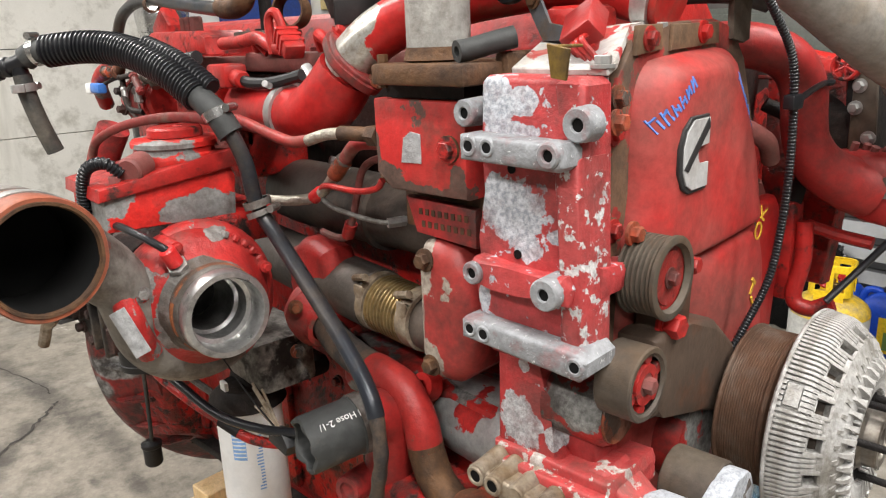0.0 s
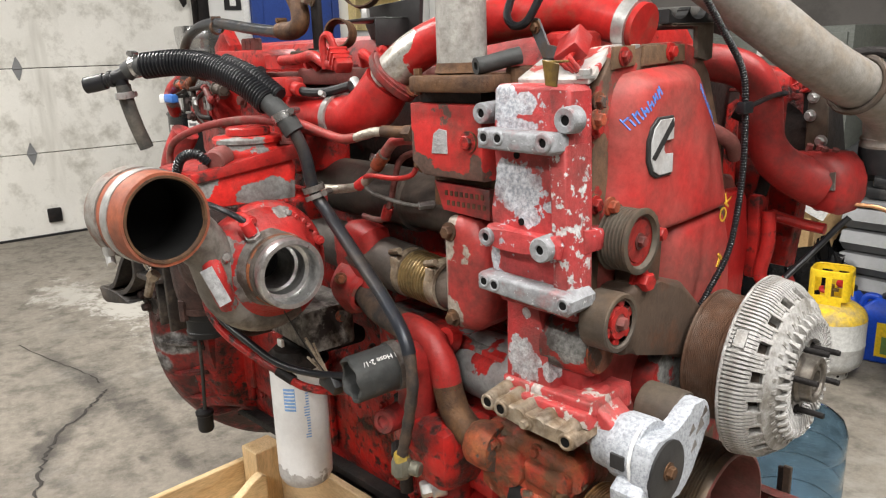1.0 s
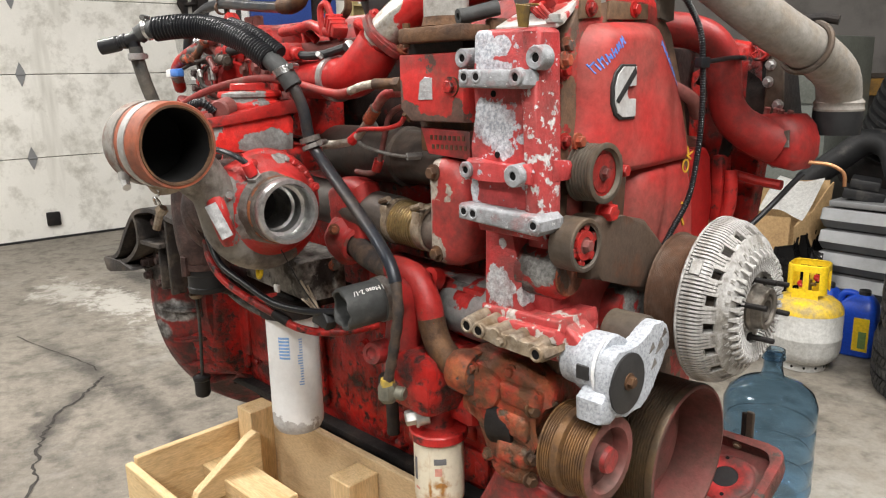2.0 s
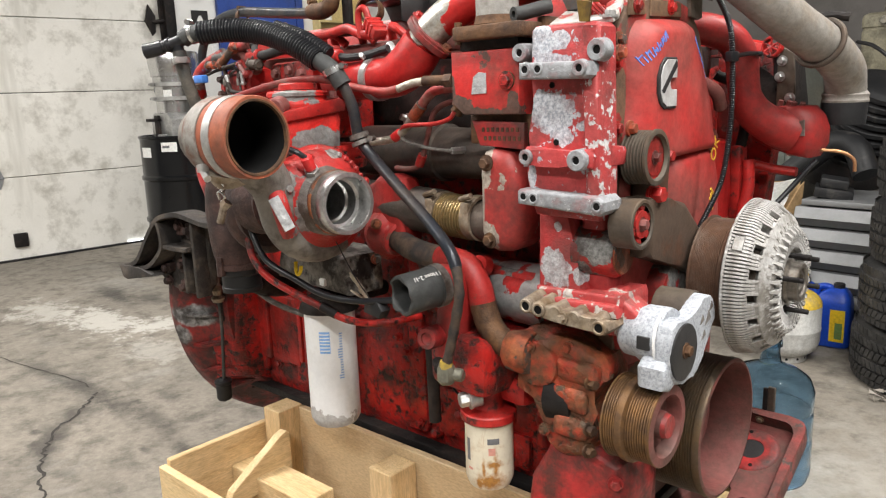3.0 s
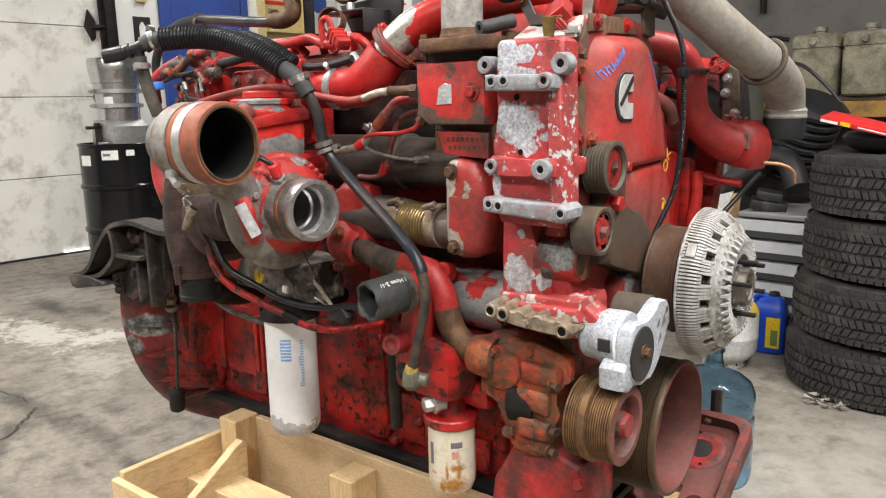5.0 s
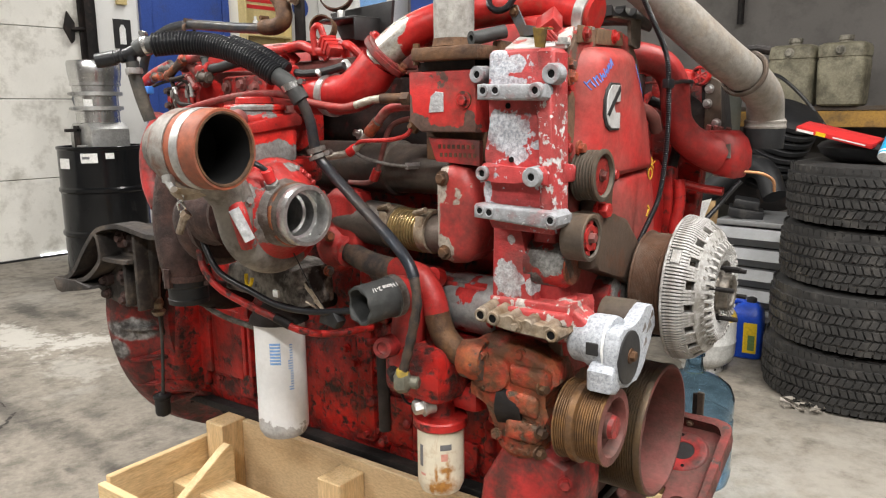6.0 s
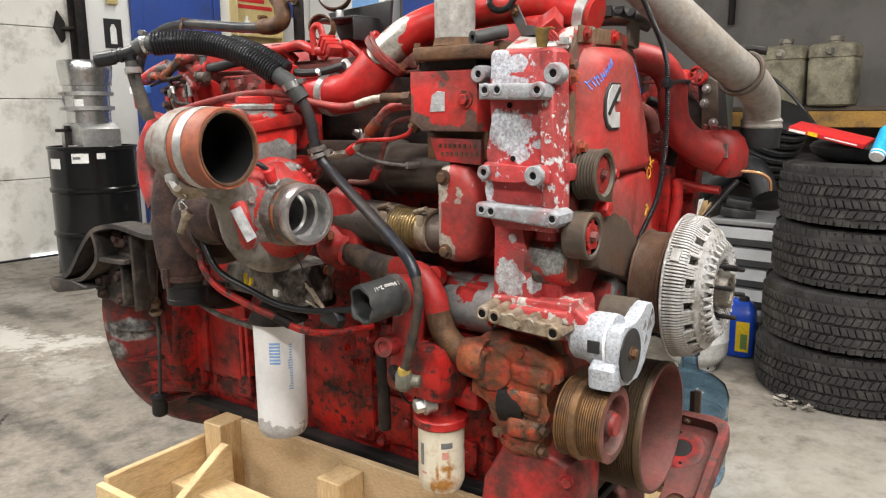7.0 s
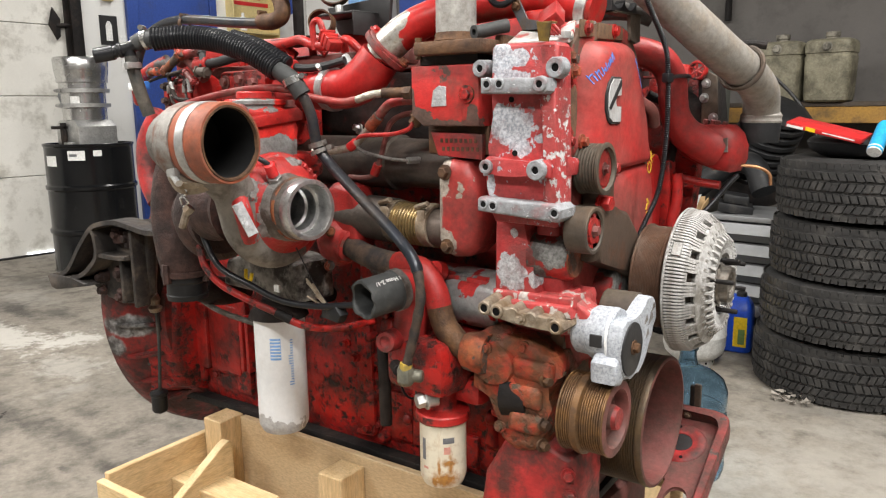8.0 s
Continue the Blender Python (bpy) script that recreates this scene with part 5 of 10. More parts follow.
bm = bmesh.new()
lathe(bm, [(0, 0.30), (0, 0.446), (0.008, 0.450), (0.050, 0.450), (0.058, 0.446), (0.075, 0.432), (0.11, 0.405), (0.15, 0.385), (0.185, 0.372), (0.19, 0.30)], (-1.574, 1.07, 0.72), X, 72, wob=0.012)
for v in bm.verts:
    if v.co.z > 0.90:
        v.co.z = 0.90
ep("bell_housing", bm, m_bell, "round flared bell housing, red with bare patches", fwh)
for a in (184, 197, 209, 220):
    t = radians(a)
    d = Vector((0, math.cos(t), math.sin(t)))
    o = Vector((0, 1.07, 0.72))
    w = Vector((0, -math.sin(t), math.cos(t))) * 0.006
    bm = bmesh.new()
    q = [o + d * r + Vector((x, 0, 0)) for x, r in ((-1.540, 0.40), (-1.535, 0.452), (-1.47, 0.432), (-1.41, 0.392), (-1.405, 0.36))]
    lo = [bm.verts.new(v - w) for v in q]
    hi = [bm.verts.new(v + w) for v in q]
    bm.faces.new(lo[::-1])
    bm.faces.new(hi)
    for i in range(5):
        bm.faces.new((lo[i], lo[(i + 1) % 5], hi[(i + 1) % 5], hi[i]))
    bmesh.ops.bevel(bm, geom=bm.edges[:], offset=0.003, segments=2, affect="EDGES")
    ep("housing_rib", bm, m_bell, "", fwh)


def strip(bm, pts, th, y0, y1, bev=0.003):
    """A bent bar: a line in x and z given a thickness, from y0 to y1."""
    line = spline([(x, 0, z) for x, z in pts], 5)
    up, dn = [], []
    for i, p in enumerate(line):
        d = (line[min(i + 1, len(line) - 1)] - line[max(i - 1, 0)]).normalized()
        q = Vector((-d.z, 0, d.x)) * th / 2
        up.append((p.x + q.x, p.z + q.z))
        dn.append((p.x - q.x, p.z - q.z))
    prism(bm, up + dn[::-1], "y", y0, y1, bev, 1)


m_mount = surf("dusty_black_casting", (0.032, 0.028, 0.026), (0.020, 0.018, 0.017), sc=16, rough=0.6, spec=0.3, dirt=(0.11, 0.088, 0.070), dirt_amt=0.42, dirt_sc=14, bump=0.5, grain=90)
bm = bmesh.new()
strip(bm, [(-1.648, 0.823), (-1.600, 0.832), (-1.554, 0.857), (-1.494, 0.920), (-1.432, 0.973), (-1.379, 0.991), (-1.321, 0.998), (-1.268, 0.993), (-1.202, 0.984), (-1.150, 0.984)], 0.012, 0.550, 0.612)
mount = ep("rear_mount_bracket", bm, m_mount, "dusty black cast rear mounting bracket")
bm = bmesh.new()
strip(bm, [(-1.432, 0.972), (-1.419, 0.952), (-1.415, 0.925), (-1.416, 0.902), (-1.446, 0.872), (-1.495, 0.842), (-1.555, 0.825)], 0.012, 0.550, 0.612)
ep("web", bm, m_mount, "", mount)
bm = bmesh.new()
strip(bm, [(-1.416, 0.904), (-1.35, 0.903), (-1.294, 0.906)], 0.010, 0.554, 0.612)
ep("web", bm, m_mount, "", mount)
bm = bmesh.new()
prism(bm, [(-1.577, 0.815), (-1.510, 0.795), (-1.468, 0.770), (-1.400, 0.765), (-1.320, 0.772), (-1.285, 0.80), (-1.262, 0.975), (-1.32, 0.992), (-1.40, 0.985), (-1.450, 0.950), (-1.500, 0.895)], "y", 0.606, 0.635, 0.006)
lumpy(bm, 0.003, 1)
ep("back_plate", bm, m_mount, "", mount)
bm = bmesh.new()
prism(bm, [(-1.665, 0.822), (-1.655, 0.827), (-1.600, 0.829), (-1.540, 0.829), (-1.470, 0.822), (-1.466, 0.815), (-1.540, 0.802), (-1.625, 0.786), (-1.648, 0.790)], "y", 0.545, 0.640, 0.004)
ep("foot", bm, m_mount, "", mount)
for x, z0, z1 in ((-1.292, 0.775, 0.978), (-1.345, 0.780, 0.902)):
    bm = bmesh.new()
    box(bm, (x, 0.570, z0), (x + 0.013, 0.612, z1), 0.004)
    ep("upright_web", bm, m_mount, "", mount)
for x, z, w, h in ((-1.437, 0.957, 0.026, 0.030), (-1.375, 0.955, 0.034, 0.046), (-1.325, 0.948, 0.034, 0.046), (-1.465, 0.833, 0.030, 0.032), (-1.378, 0.850, 0.028, 0.046), (-1.380, 0.790, 0.032, 0.036)):
    bm = bmesh.new()
    box(bm, (x - w / 2, 0.585, z - h / 2), (x + w / 2, 0.612, z + h / 2), 0.007, 3)
    for v in bm.verts:
        v.co += Vector(noise.noise_vector(v.co * 30)) * 0.004
    ep("cast_lump", bm, m_brcast, "", mount)
bolts(mount, [(-1.465, 0.59, 0.833), (-1.478, 0.60, 0.792), (-1.374, 0.59, 0.852), (-1.378, 0.59, 0.789), (-1.37, 0.59, 0.959), (-1.328, 0.59, 0.951)], -Y, 0.011, 0.016, m_brcast, "rusty bolt")
bm = bmesh.new()
cyl(bm, (-1.605, 0.585, 0.8285), (-1.605, 0.585, 0.8298), 0.013, n=18)
ep("bolt_hole", bm, m_hole, "", mount)
bm = bmesh.new()
box(bm, (-1.46, 0.70, 0.66), (-1.36, 0.90, 0.98), 0.02)
ep("mount_block", bm, m_castiron, "black mounting block")

m_flange = surf("brown_flange_red_remains", (0.17, 0.10, 0.062), (0.12, 0.072, 0.048), sc=10, rough=0.55, metal=0.15, under=(0.36, 0.035, 0.03), under2=(0.28, 0.035, 0.03), chip=0.10, chip_sc=18, dirt=(0.06, 0.045, 0.035), dirt_amt=0.4, dirt_sc=16, bump=0.2)
# ---- gear housing and front cover
bm = bmesh.new()
prism(bm, [(0.83, 0.50), (0.828, 1.335), (0.842, 1.37), (0.874, 1.41), (0.90, 1.42), (1.10, 1.42), (1.15, 1.375), (1.205, 1.27), (1.236, 1.195), (1.325, 1.188), (1.345, 1.165), (1.355, 1.08), (1.35, 0.98), (1.33, 0.90), (1.33, 0.50)], "x", -0.26, -0.178, 0.008, 3)
gh = ep("gear_housing", bm, m_redfade, "red gear housing behind the front cover")
bm = bmesh.new()
prism(bm, [(0.83, 0.62), (0.829, 1.335), (0.842, 1.371), (0.873, 1.410), (0.894, 1.416), (0.955, 1.418), (0.965, 1.424), (1.06, 1.426), (1.11, 1.416), (1.152, 1.376), (1.20, 1.272), (1.232, 1.19), (1.25, 1.05), (1.25, 0.62)], "x", -0.177, -0.150, 0.004)
m_tabrust = surf("thin_brown_rust", (0.17, 0.105, 0.062), (0.11, 0.07, 0.045), sc=16, rough=0.6, metal=0.2, dirt=(0.26, 0.16, 0.09), dirt_amt=0.3, dirt_sc=30, bump=0.2)
flange = ep("cover_flange", bm, m_flange, "brown stained cover flange")
base_ = fair([(0.868, 1.155), (0.865, 1.25), (0.866, 1.330), (0.875, 1.366), (0.898, 1.386), (0.97, 1.392), (1.06, 1.394), (1.10, 1.386), (1.148, 1.325), (1.192, 1.255), (1.218, 1.19), (1.222, 1.155)])
face_ = fair([(0.905, 1.168), (0.903, 1.25), (0.903, 1.315), (0.909, 1.343), (0.925, 1.364), (0.97, 1.369), (1.015, 1.370), (1.042, 1.356), (1.076, 1.305), (1.108, 1.248), (1.128, 1.19), (1.132, 1.168)])
bm = bmesh.new()
loft(bm, [(-0.153, base_), (-0.144, blend(base_, face_, 0.10)), (-0.128, blend(base_, face_, 0.42)), (-0.119, blend(base_, face_, 0.74)), (-0.1155, blend(base_, face_, 1.0)), (-0.1145, blend(base_, face_, 1.25))], "x")
cover_skin = BVHTree.FromBMesh(bm)
cov = ep("front_cover", bm, m_cover, "faded red front cover with paint marks", sharp=0.9)
base_ = fair([(0.85, 0.80), (0.845, 1.0), (0.848, 1.148), (0.93, 1.152), (1.05, 1.15), (1.20, 1.148), (1.232, 1.10), (1.24, 1.0), (1.236, 0.80)], 3)
face_ = fair([(0.862, 0.81), (0.858, 1.0), (0.86, 1.136), (0.93, 1.140), (1.05, 1.138), (1.18, 1.136), (1.205, 1.09), (1.215, 1.0), (1.21, 0.81)], 3)
bm = bmesh.new()
loft(bm, [(-0.153, base_), (-0.147, blend(base_, face_, 0.3)), (-0.143, face_)], "x")
low = ep("lower_cover", bm, m_cover, "faded red lower front cover")
base_ = fair([(0.985, 0.86), (0.99, 1.06), (1.0, 1.135), (1.02, 1.155), (1.10, 1.163), (1.19, 1.158), (1.222, 1.10), (1.232, 1.0), (1.225, 0.86)], 3)
face_ = fair([(1.02, 0.88), (1.022, 1.05), (1.03, 1.115), (1.045, 1.135), (1.10, 1.142), (1.165, 1.14), (1.19, 1.09), (1.20, 1.0), (1.195, 0.88)], 3)
bm = bmesh.new()
loft(bm, [(-0.147, base_), (-0.134, blend(base_, face_, 0.25)), (-0.124, blend(base_, face_, 0.7)), (-0.1215, face_)], "x")
ep("raised_panel", bm, m_cover, "", low, sharp=0.9)
bm = bmesh.new()
prism(bm, [(1.245, 0.92), (1.24, 1.13), (1.25, 1.172), (1.315, 1.168), (1.332, 1.15), (1.34, 1.06), (1.335, 0.92)], "x", -0.178, -0.150, 0.012, 3)
ep("side_panel", bm, m_redclean, "clean red side panel", gh)
bolts(flange, [(-0.146, 0.893, 1.408), (-0.146, 1.017, 1.412), (-0.150, 0.838, 1.352), (-0.150, 0.836, 1.318), (-0.150, 0.838, 1.215), (-0.142, 0.965, 1.105)], X, 0.009, 0.009, m_red, "red painted bolt")
for y0, y1, z0 in ((0.868, 0.924, 1.392), (0.943, 1.062, 1.394)):
    bm = bmesh.new()
    prism(bm, [(y0, z0), (y0 + 0.002, 1.4215), (y1 - 0.002, 1.4225), (y1, z0 + 0.004)], "x", -0.1515, -0.146, 0.0015, 2)
    ep("tab", bm, m_tabrust, "brown rusty steel tab", flange)
bm = bmesh.new()
box(bm, (-0.156, 0.925, 1.396), (-0.1505, 0.942, 1.424), 0.001, 1)
ep("shim", bm, m_tin, "grey steel shim", flange)

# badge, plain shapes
bm = bmesh.new()
XB = -0.1155
out = [(0.972, 1.318), (0.972, 1.326), (0.930, 1.326), (0.913, 1.314), (0.905, 1.295), (0.905, 1.268), (0.914, 1.250), (0.930, 1.242), (0.972, 1.242), (0.972, 1.272), (0.948, 1.272), (0.942, 1.279), (0.942, 1.288), (0.948, 1.294), (0.972, 1.294)]
prism(bm, out[1:], "x", XB - 0.001, XB + 0.004, 0.001, 1)
ep("badge", bm, m_blk, "black-edged badge with a pale letter shape", cov)
m_badge = surf("grey_badge_plastic", (0.46, 0.46, 0.46), (0.40, 0.40, 0.40), rough=0.45, dirt=(0.25, 0.22, 0.2), dirt_amt=0.25, bump=0.03)
bm = bmesh.new()
cu, cv = 0.942, 1.284
prism(bm, [(cu + (u - cu) * 0.88 + 0.003, cv + (w - cv) * 0.91) for u, w in out[1:]], "x", XB + 0.0035, XB + 0.0055, 0.0005, 1)
ep("badge_face", bm, m_badge, "pale grey badge face", cov)
bm = bmesh.new()
prism(bm, [(0.913, 1.272), (0.922, 1.268), (0.970, 1.312), (0.966, 1.322)], "x", XB + 0.0056, XB + 0.0066)
ep("badge_bar", bm, m_blk, "dark lettering bar", cov, smooth=False)

m_bluemark = surf("blue_paint_marker", (0.10, 0.22, 0.62), rough=0.5, bump=0)
m_yelmark = surf("yellow_paint_marker", (0.70, 0.42, 0.04), rough=0.5, bump=0)


def stroke(name, pts, material, r=0.0022, parent=None):
    for p, q in pts:
        bm = bmesh.new()
        a, b = Vector(p), Vector(q)
        k = (b - a).cross(X).normalized() * r
        f = [a + k, a - k, b - k, b + k]
        vs = [bm.verts.new(v) for v in f] + [bm.verts.new(v - X * 0.003) for v in f]
        bm.faces.new(vs[:4])
        for i in range(4):
            bm.faces.new((vs[i], vs[(i + 1) % 4], vs[4 + (i + 1) % 4], vs[4 + i]))
        ep(name, bm, material, "hand-drawn paint stroke", parent or cov, smooth=False)


def bars(y0, z0, y1, z1, n, ht, material):
    """Unreadable marks: slanted bars along a line, laid on the cover."""
    rg = random.Random(int(y0 * 1000) + n)
    d = Vector((0, y1 - y0, z1 - z0))
    up = Vector((0, -d.z, d.y)).normalized()
    d /= n
    pts = []

    def on(q):
        hit = cover_skin.ray_cast(Vector((0.2, q.y, q.z)), Vector((-1, 0, 0)))[0]
        return Vector((hit.x + 0.0007 if hit else -0.13, q.y, q.z))
    for i in range(n):
        c = Vector((0, y0, z0)) + d * (i + 0.5)
        k = ht * rg.uniform(0.8, 1.1) / 2
        for u0, w0, u1, w1 in ((-0.3, -1, -0.2, 1), (-0.25, rg.uniform(-1, 1), 0.35, rg.uniform(-1, 1)), (0.3, -0.9, 0.25, rg.uniform(0.2, 1))):
            pts.append((on(c + d * u0 + up * k * w0), on(c + d * u1 + up * k * w1)))
    stroke("paint_mark", pts, material, 0.0016)


bars(0.876, 1.318, 0.940, 1.363, 6, 0.015, m_bluemark)
bars(1.060, 1.362, 1.146, 1.292, 7, 0.014, m_bluemark)


def text_mark(word, m, size, material, parent):
    cu = bpy.data.curves.new("paint_mark", "FONT")
    cu.body, cu.size, cu.extrude = word, size, 0.0006
    cu.materials.append(material)
    ob = new("paint_mark", cu)
    ob.matrix_world = m
    ob.parent = parent
    return tagged(ob, "yellow hand-drawn letters")


text_mark("OK", Matrix.Translation((-0.1215, 1.172, 1.13)) @ Euler((radians(90), radians(-62), radians(90))).to_matrix().to_4x4(), 0.034, m_yelmark, low)
stroke("paint_mark", [((-0.1195, 1.158, 1.082), (-0.1195, 1.171, 1.072)), ((-0.1195, 1.165, 1.076), (-0.1195, 1.155, 1.060)), ((-0.1195, 1.159, 1.055), (-0.1195, 1.169, 1.040))], m_yelmark, 0.0025, low)

# ---- accessory bracket at the front corner
m_brk = surf("bracket_red_paint_worn_to_metal", (0.43, 0.040, 0.042), (0.35, 0.055, 0.055), sc=10, rough=0.42, under=(0.55, 0.57, 0.61), under2=(0.28, 0.30, 0.34), under_metal=0.1, under_rough=0.7, chip=0.050, chip_sc=85,
             dirt=(0.13, 0.035, 0.032), dirt_amt=0.38, dirt_sc=14, bump=0.25, grain=260,
             patch_sc=55.0, patches=(((-0.200, 0.746, 1.240), (0.040, 0.05, 0.036)), ((-0.222, 0.746, 1.252), (0.024, 0.05, 0.030)), ((-0.185, 0.746, 1.206), (0.018, 0.05, 0.014)), ((-0.146, 0.746, 1.223), (0.011, 0.05, 0.008)), ((-0.222, 0.746, 1.352), (0.024, 0.05, 0.030)), ((-0.192, 0.746, 1.354), (0.020, 0.05, 0.016)), ((-0.205, 0.75, 1.326), (0.034, 0.05, 0.010)), ((-0.244, 0.75, 1.145), (0.008, 0.05, 0.026))))
m_brkbar = surf("bare_machined_bracket_face", (0.30, 0.31, 0.325), (0.20, 0.205, 0.215), sc=30, rough=0.6, metal=0.2, dirt=(0.30, 0.10, 0.10), dirt_amt=0.2, dirt_sc=30, fleck=0.04, fleck_col=(0.68, 0.69, 0.7), bump=0.3, grain=220)
# cast plate with a waist, its front side swept back to the engine
bm = bmesh.new()
outline = [(-0.243, 1.300), (-0.244, 1.372), (-0.236, 1.379), (-0.128, 1.377), (-0.121, 1.370), (-0.120, 1.20), (-0.116, 1.10), (-0.122, 1.075), (-0.238, 1.078), (-0.252, 1.11), (-0.247, 1.15), (-0.252, 1.178), (-0.243, 1.208), (-0.240, 1.26)]
prism(bm, outline, "y", 0.746, 0.792, 0.007, 3)
for v in bm.verts:
    if v.co.x > -0.14 and v.co.y > 0.77:
        v.co.x += 0.004
brk = ep("accessory_bracket", bm, m_brk, "cast bracket with red paint worn to bare metal")
m_brkcol = surf("heavily_chipped_bracket_paint", (0.40, 0.045, 0.047), (0.29, 0.055, 0.052), sc=14, rough=0.5, under=(0.60, 0.60, 0.60), under2=(0.36, 0.35, 0.35), under_metal=0.1, under_rough=0.7, chip=0.088, chip_sc=74, patch_sc=55.0, dirt=(0.14, 0.055, 0.05), dirt_amt=0.35, dirt_sc=18, bump=0.3, grain=240)
bm = bmesh.new()
prism(bm, [(-0.142, 1.105), (-0.140, 1.20), (-0.150, 1.285), (-0.142, 1.302), (-0.119, 1.305), (-0.1175, 1.20), (-0.113, 1.105)], "y", 0.738, 0.787, 0.008, 3)
for v in bm.verts:
    if v.co.x > -0.13 and v.co.y > 0.77:
        v.co.x += 0.005
ep("chipped_column", bm, m_brkcol, "column with many paint chips", brk)
bm = bmesh.new()
prism(bm, [(0.748, 1.312), (0.744, 1.372), (0.752, 1.378), (0.800, 1.376), (0.806, 1.34), (0.796, 1.312)], "x", -0.152, -0.1255, 0.005, 2)
ep("top_corner", bm, m_brkcol, "", brk)
m_brkweb = surf("worn_lower_web_paint", (0.40, 0.035, 0.036), (0.30, 0.045, 0.043), sc=12, rough=0.45, under=(0.56, 0.57, 0.59), under2=(0.33, 0.33, 0.34), under_metal=0.1, under_rough=0.7, chip=0.03, chip_sc=40, patch_sc=60.0, patches=(((-0.222, 0.778, 0.982), (0.030, 0.05, 0.036)), ((-0.176, 0.78, 0.975), (0.010, 0.05, 0.016)), ((-0.215, 0.778, 1.055), (0.009, 0.05, 0.008))), dirt=(0.16, 0.05, 0.045), dirt_amt=0.35, dirt_sc=18, bump=0.3, grain=240)
bm = bmesh.new()
prism(bm, [(-0.257, 0.935), (-0.255, 1.085), (-0.190, 1.085), (-0.184, 0.99), (-0.165, 0.955), (-0.165, 0.935)], "y", 0.778, 0.86, 0.008, 3)
ep("lower_web", bm, m_brkweb, "", brk)
bm = bmesh.new()
prism(bm, [(-0.188, 0.94), (-0.184, 1.085), (-0.140, 1.085), (-0.128, 0.94)], "y", 0.798, 0.88, 0.01, 3)
ep("side_web", bm, m_brkweb, "", brk)
# stepped ledge over the pad, and the gusset to the belt tensioner
m_ledge = surf("chip_strewn_ledge_paint", (0.42, 0.045, 0.045), (0.33, 0.05, 0.048), sc=14, rough=0.45, under=(0.50, 0.47, 0.44), under2=(0.34, 0.30, 0.27), under_rough=0.7, chip=0.085, chip_sc=34, dirt=(0.15, 0.06, 0.05), dirt_amt=0.35, dirt_sc=22, bump=0.3, grain=200)
for y0, z0, z1 in ((0.757, 0.918, 0.936), (0.770, 0.934, 0.949)):
    bm = bmesh.new()
    prism(bm, [(-0.256, z0), (-0.256, z1), (-0.098, z1 + 0.004), (-0.094, z1 - 0.006), (-0.094, z0)], "y", y0, 0.87, 0.005, 3)
    ep("ledge", bm, m_ledge, "", brk)
bm = bmesh.new()
prism(bm, [(-0.130, 0.88), (-0.130, 0.955), (-0.112, 0.957), (-0.066, 0.922), (-0.060, 0.885)], "y", 0.780, 0.835, 0.006, 3)
ep("gusset", bm, m_ledge, "red gusset with a bare streak", brk)
bm = bmesh.new()
prism(bm, [(-0.250, 1.158), (-0.251, 1.181), (-0.243, 1.192), (-0.205, 1.188), (-0.165, 1.186), (-0.128, 1.190), (-0.121, 1.178), (-0.124, 1.160), (-0.155, 1.158), (-0.18, 1.166), (-0.22, 1.166)], "y", 0.726, 0.78, 0.006, 3)
ep("middle_flange", bm, m_brk, "", brk)
bm = bmesh.new()
prism(bm, [(-0.247, 1.297), (-0.247, 1.323), (-0.126, 1.320), (-0.122, 1.314), (-0.122, 1.299), (-0.128, 1.294)], "y", 0.714, 0.77, 0.005, 3)
ep("upper_bar", bm, m_brkbar, "bare metal mounting bar", brk)
bm = bmesh.new()
prism(bm, [(-0.258, 1.098), (-0.258, 1.119), (-0.254, 1.123), (-0.108, 1.118), (-0.098, 1.110), (-0.098, 1.096), (-0.106, 1.088)], "y", 0.721, 0.78, 0.005, 3)
lb = ep("lower_bar", bm, m_brkbar, "bare metal mounting bar", brk)
for c, ro, ri, h in (((-0.234, 0.7125, 1.312), 0.0110, 0.0055, 0.004), ((-0.210, 0.7125, 1.312), 0.0100, 0.0055, 0.004), ((-0.136, 0.7105, 1.310), 0.0125, 0.0058, 0.012),
                     ((-0.266, 0.743, 1.340), 0.0145, 0.0060, 0.03), ((-0.121, 0.736, 1.336), 0.0165, 0.0066, 0.022),
                     ((-0.241, 0.720, 1.175), 0.0125, 0.0058, 0.03), ((-0.143, 0.714, 1.173), 0.0165, 0.0062, 0.04),
                     ((-0.245, 0.7195, 1.111), 0.0095, 0.0052, 0.004), ((-0.226, 0.7195, 1.109), 0.0100, 0.0056, 0.004), ((-0.110, 0.7195, 1.104), 0.0105, 0.0056, 0.004)):
    bm = bmesh.new()
    boss(bm, c, -Y, ro, ri, h)
    b = ep("bored_boss", bm, m_brkbar, "bored boss", brk)
    bm = bmesh.new()
    cyl(bm, (c[0], c[1] + (0.0008 if h < 0.01 else 0.003), c[2]), (c[0], c[1] + 0.0036, c[2]), ri * 0.99, n=16)
    ep("bolt_hole", bm, m_hole, "", brk)
for c in ((-0.204, 0.7455, 1.287), (-0.197, 0.7455, 1.198)):
    bm = bmesh.new()
    cyl(bm, c, (c[0], c[1] - 0.001, c[2]), 0.005, n=14)
    ep("bolt_hole", bm, m_hole, "", brk)
# oil-stained pad below
bm = bmesh.new()
prism(bm, [(-0.258, 0.913), (-0.262, 0.929), (-0.235, 0.933), (-0.12, 0.922), (-0.095, 0.917), (-0.091, 0.908), (-0.10, 0.898), (-0.13, 0.902), (-0.19, 0.905)], "y", 0.728, 0.80, 0.004, 2)
pad = ep("lower_pad", bm, m_padalu, "oil-stained aluminium pad", brk)
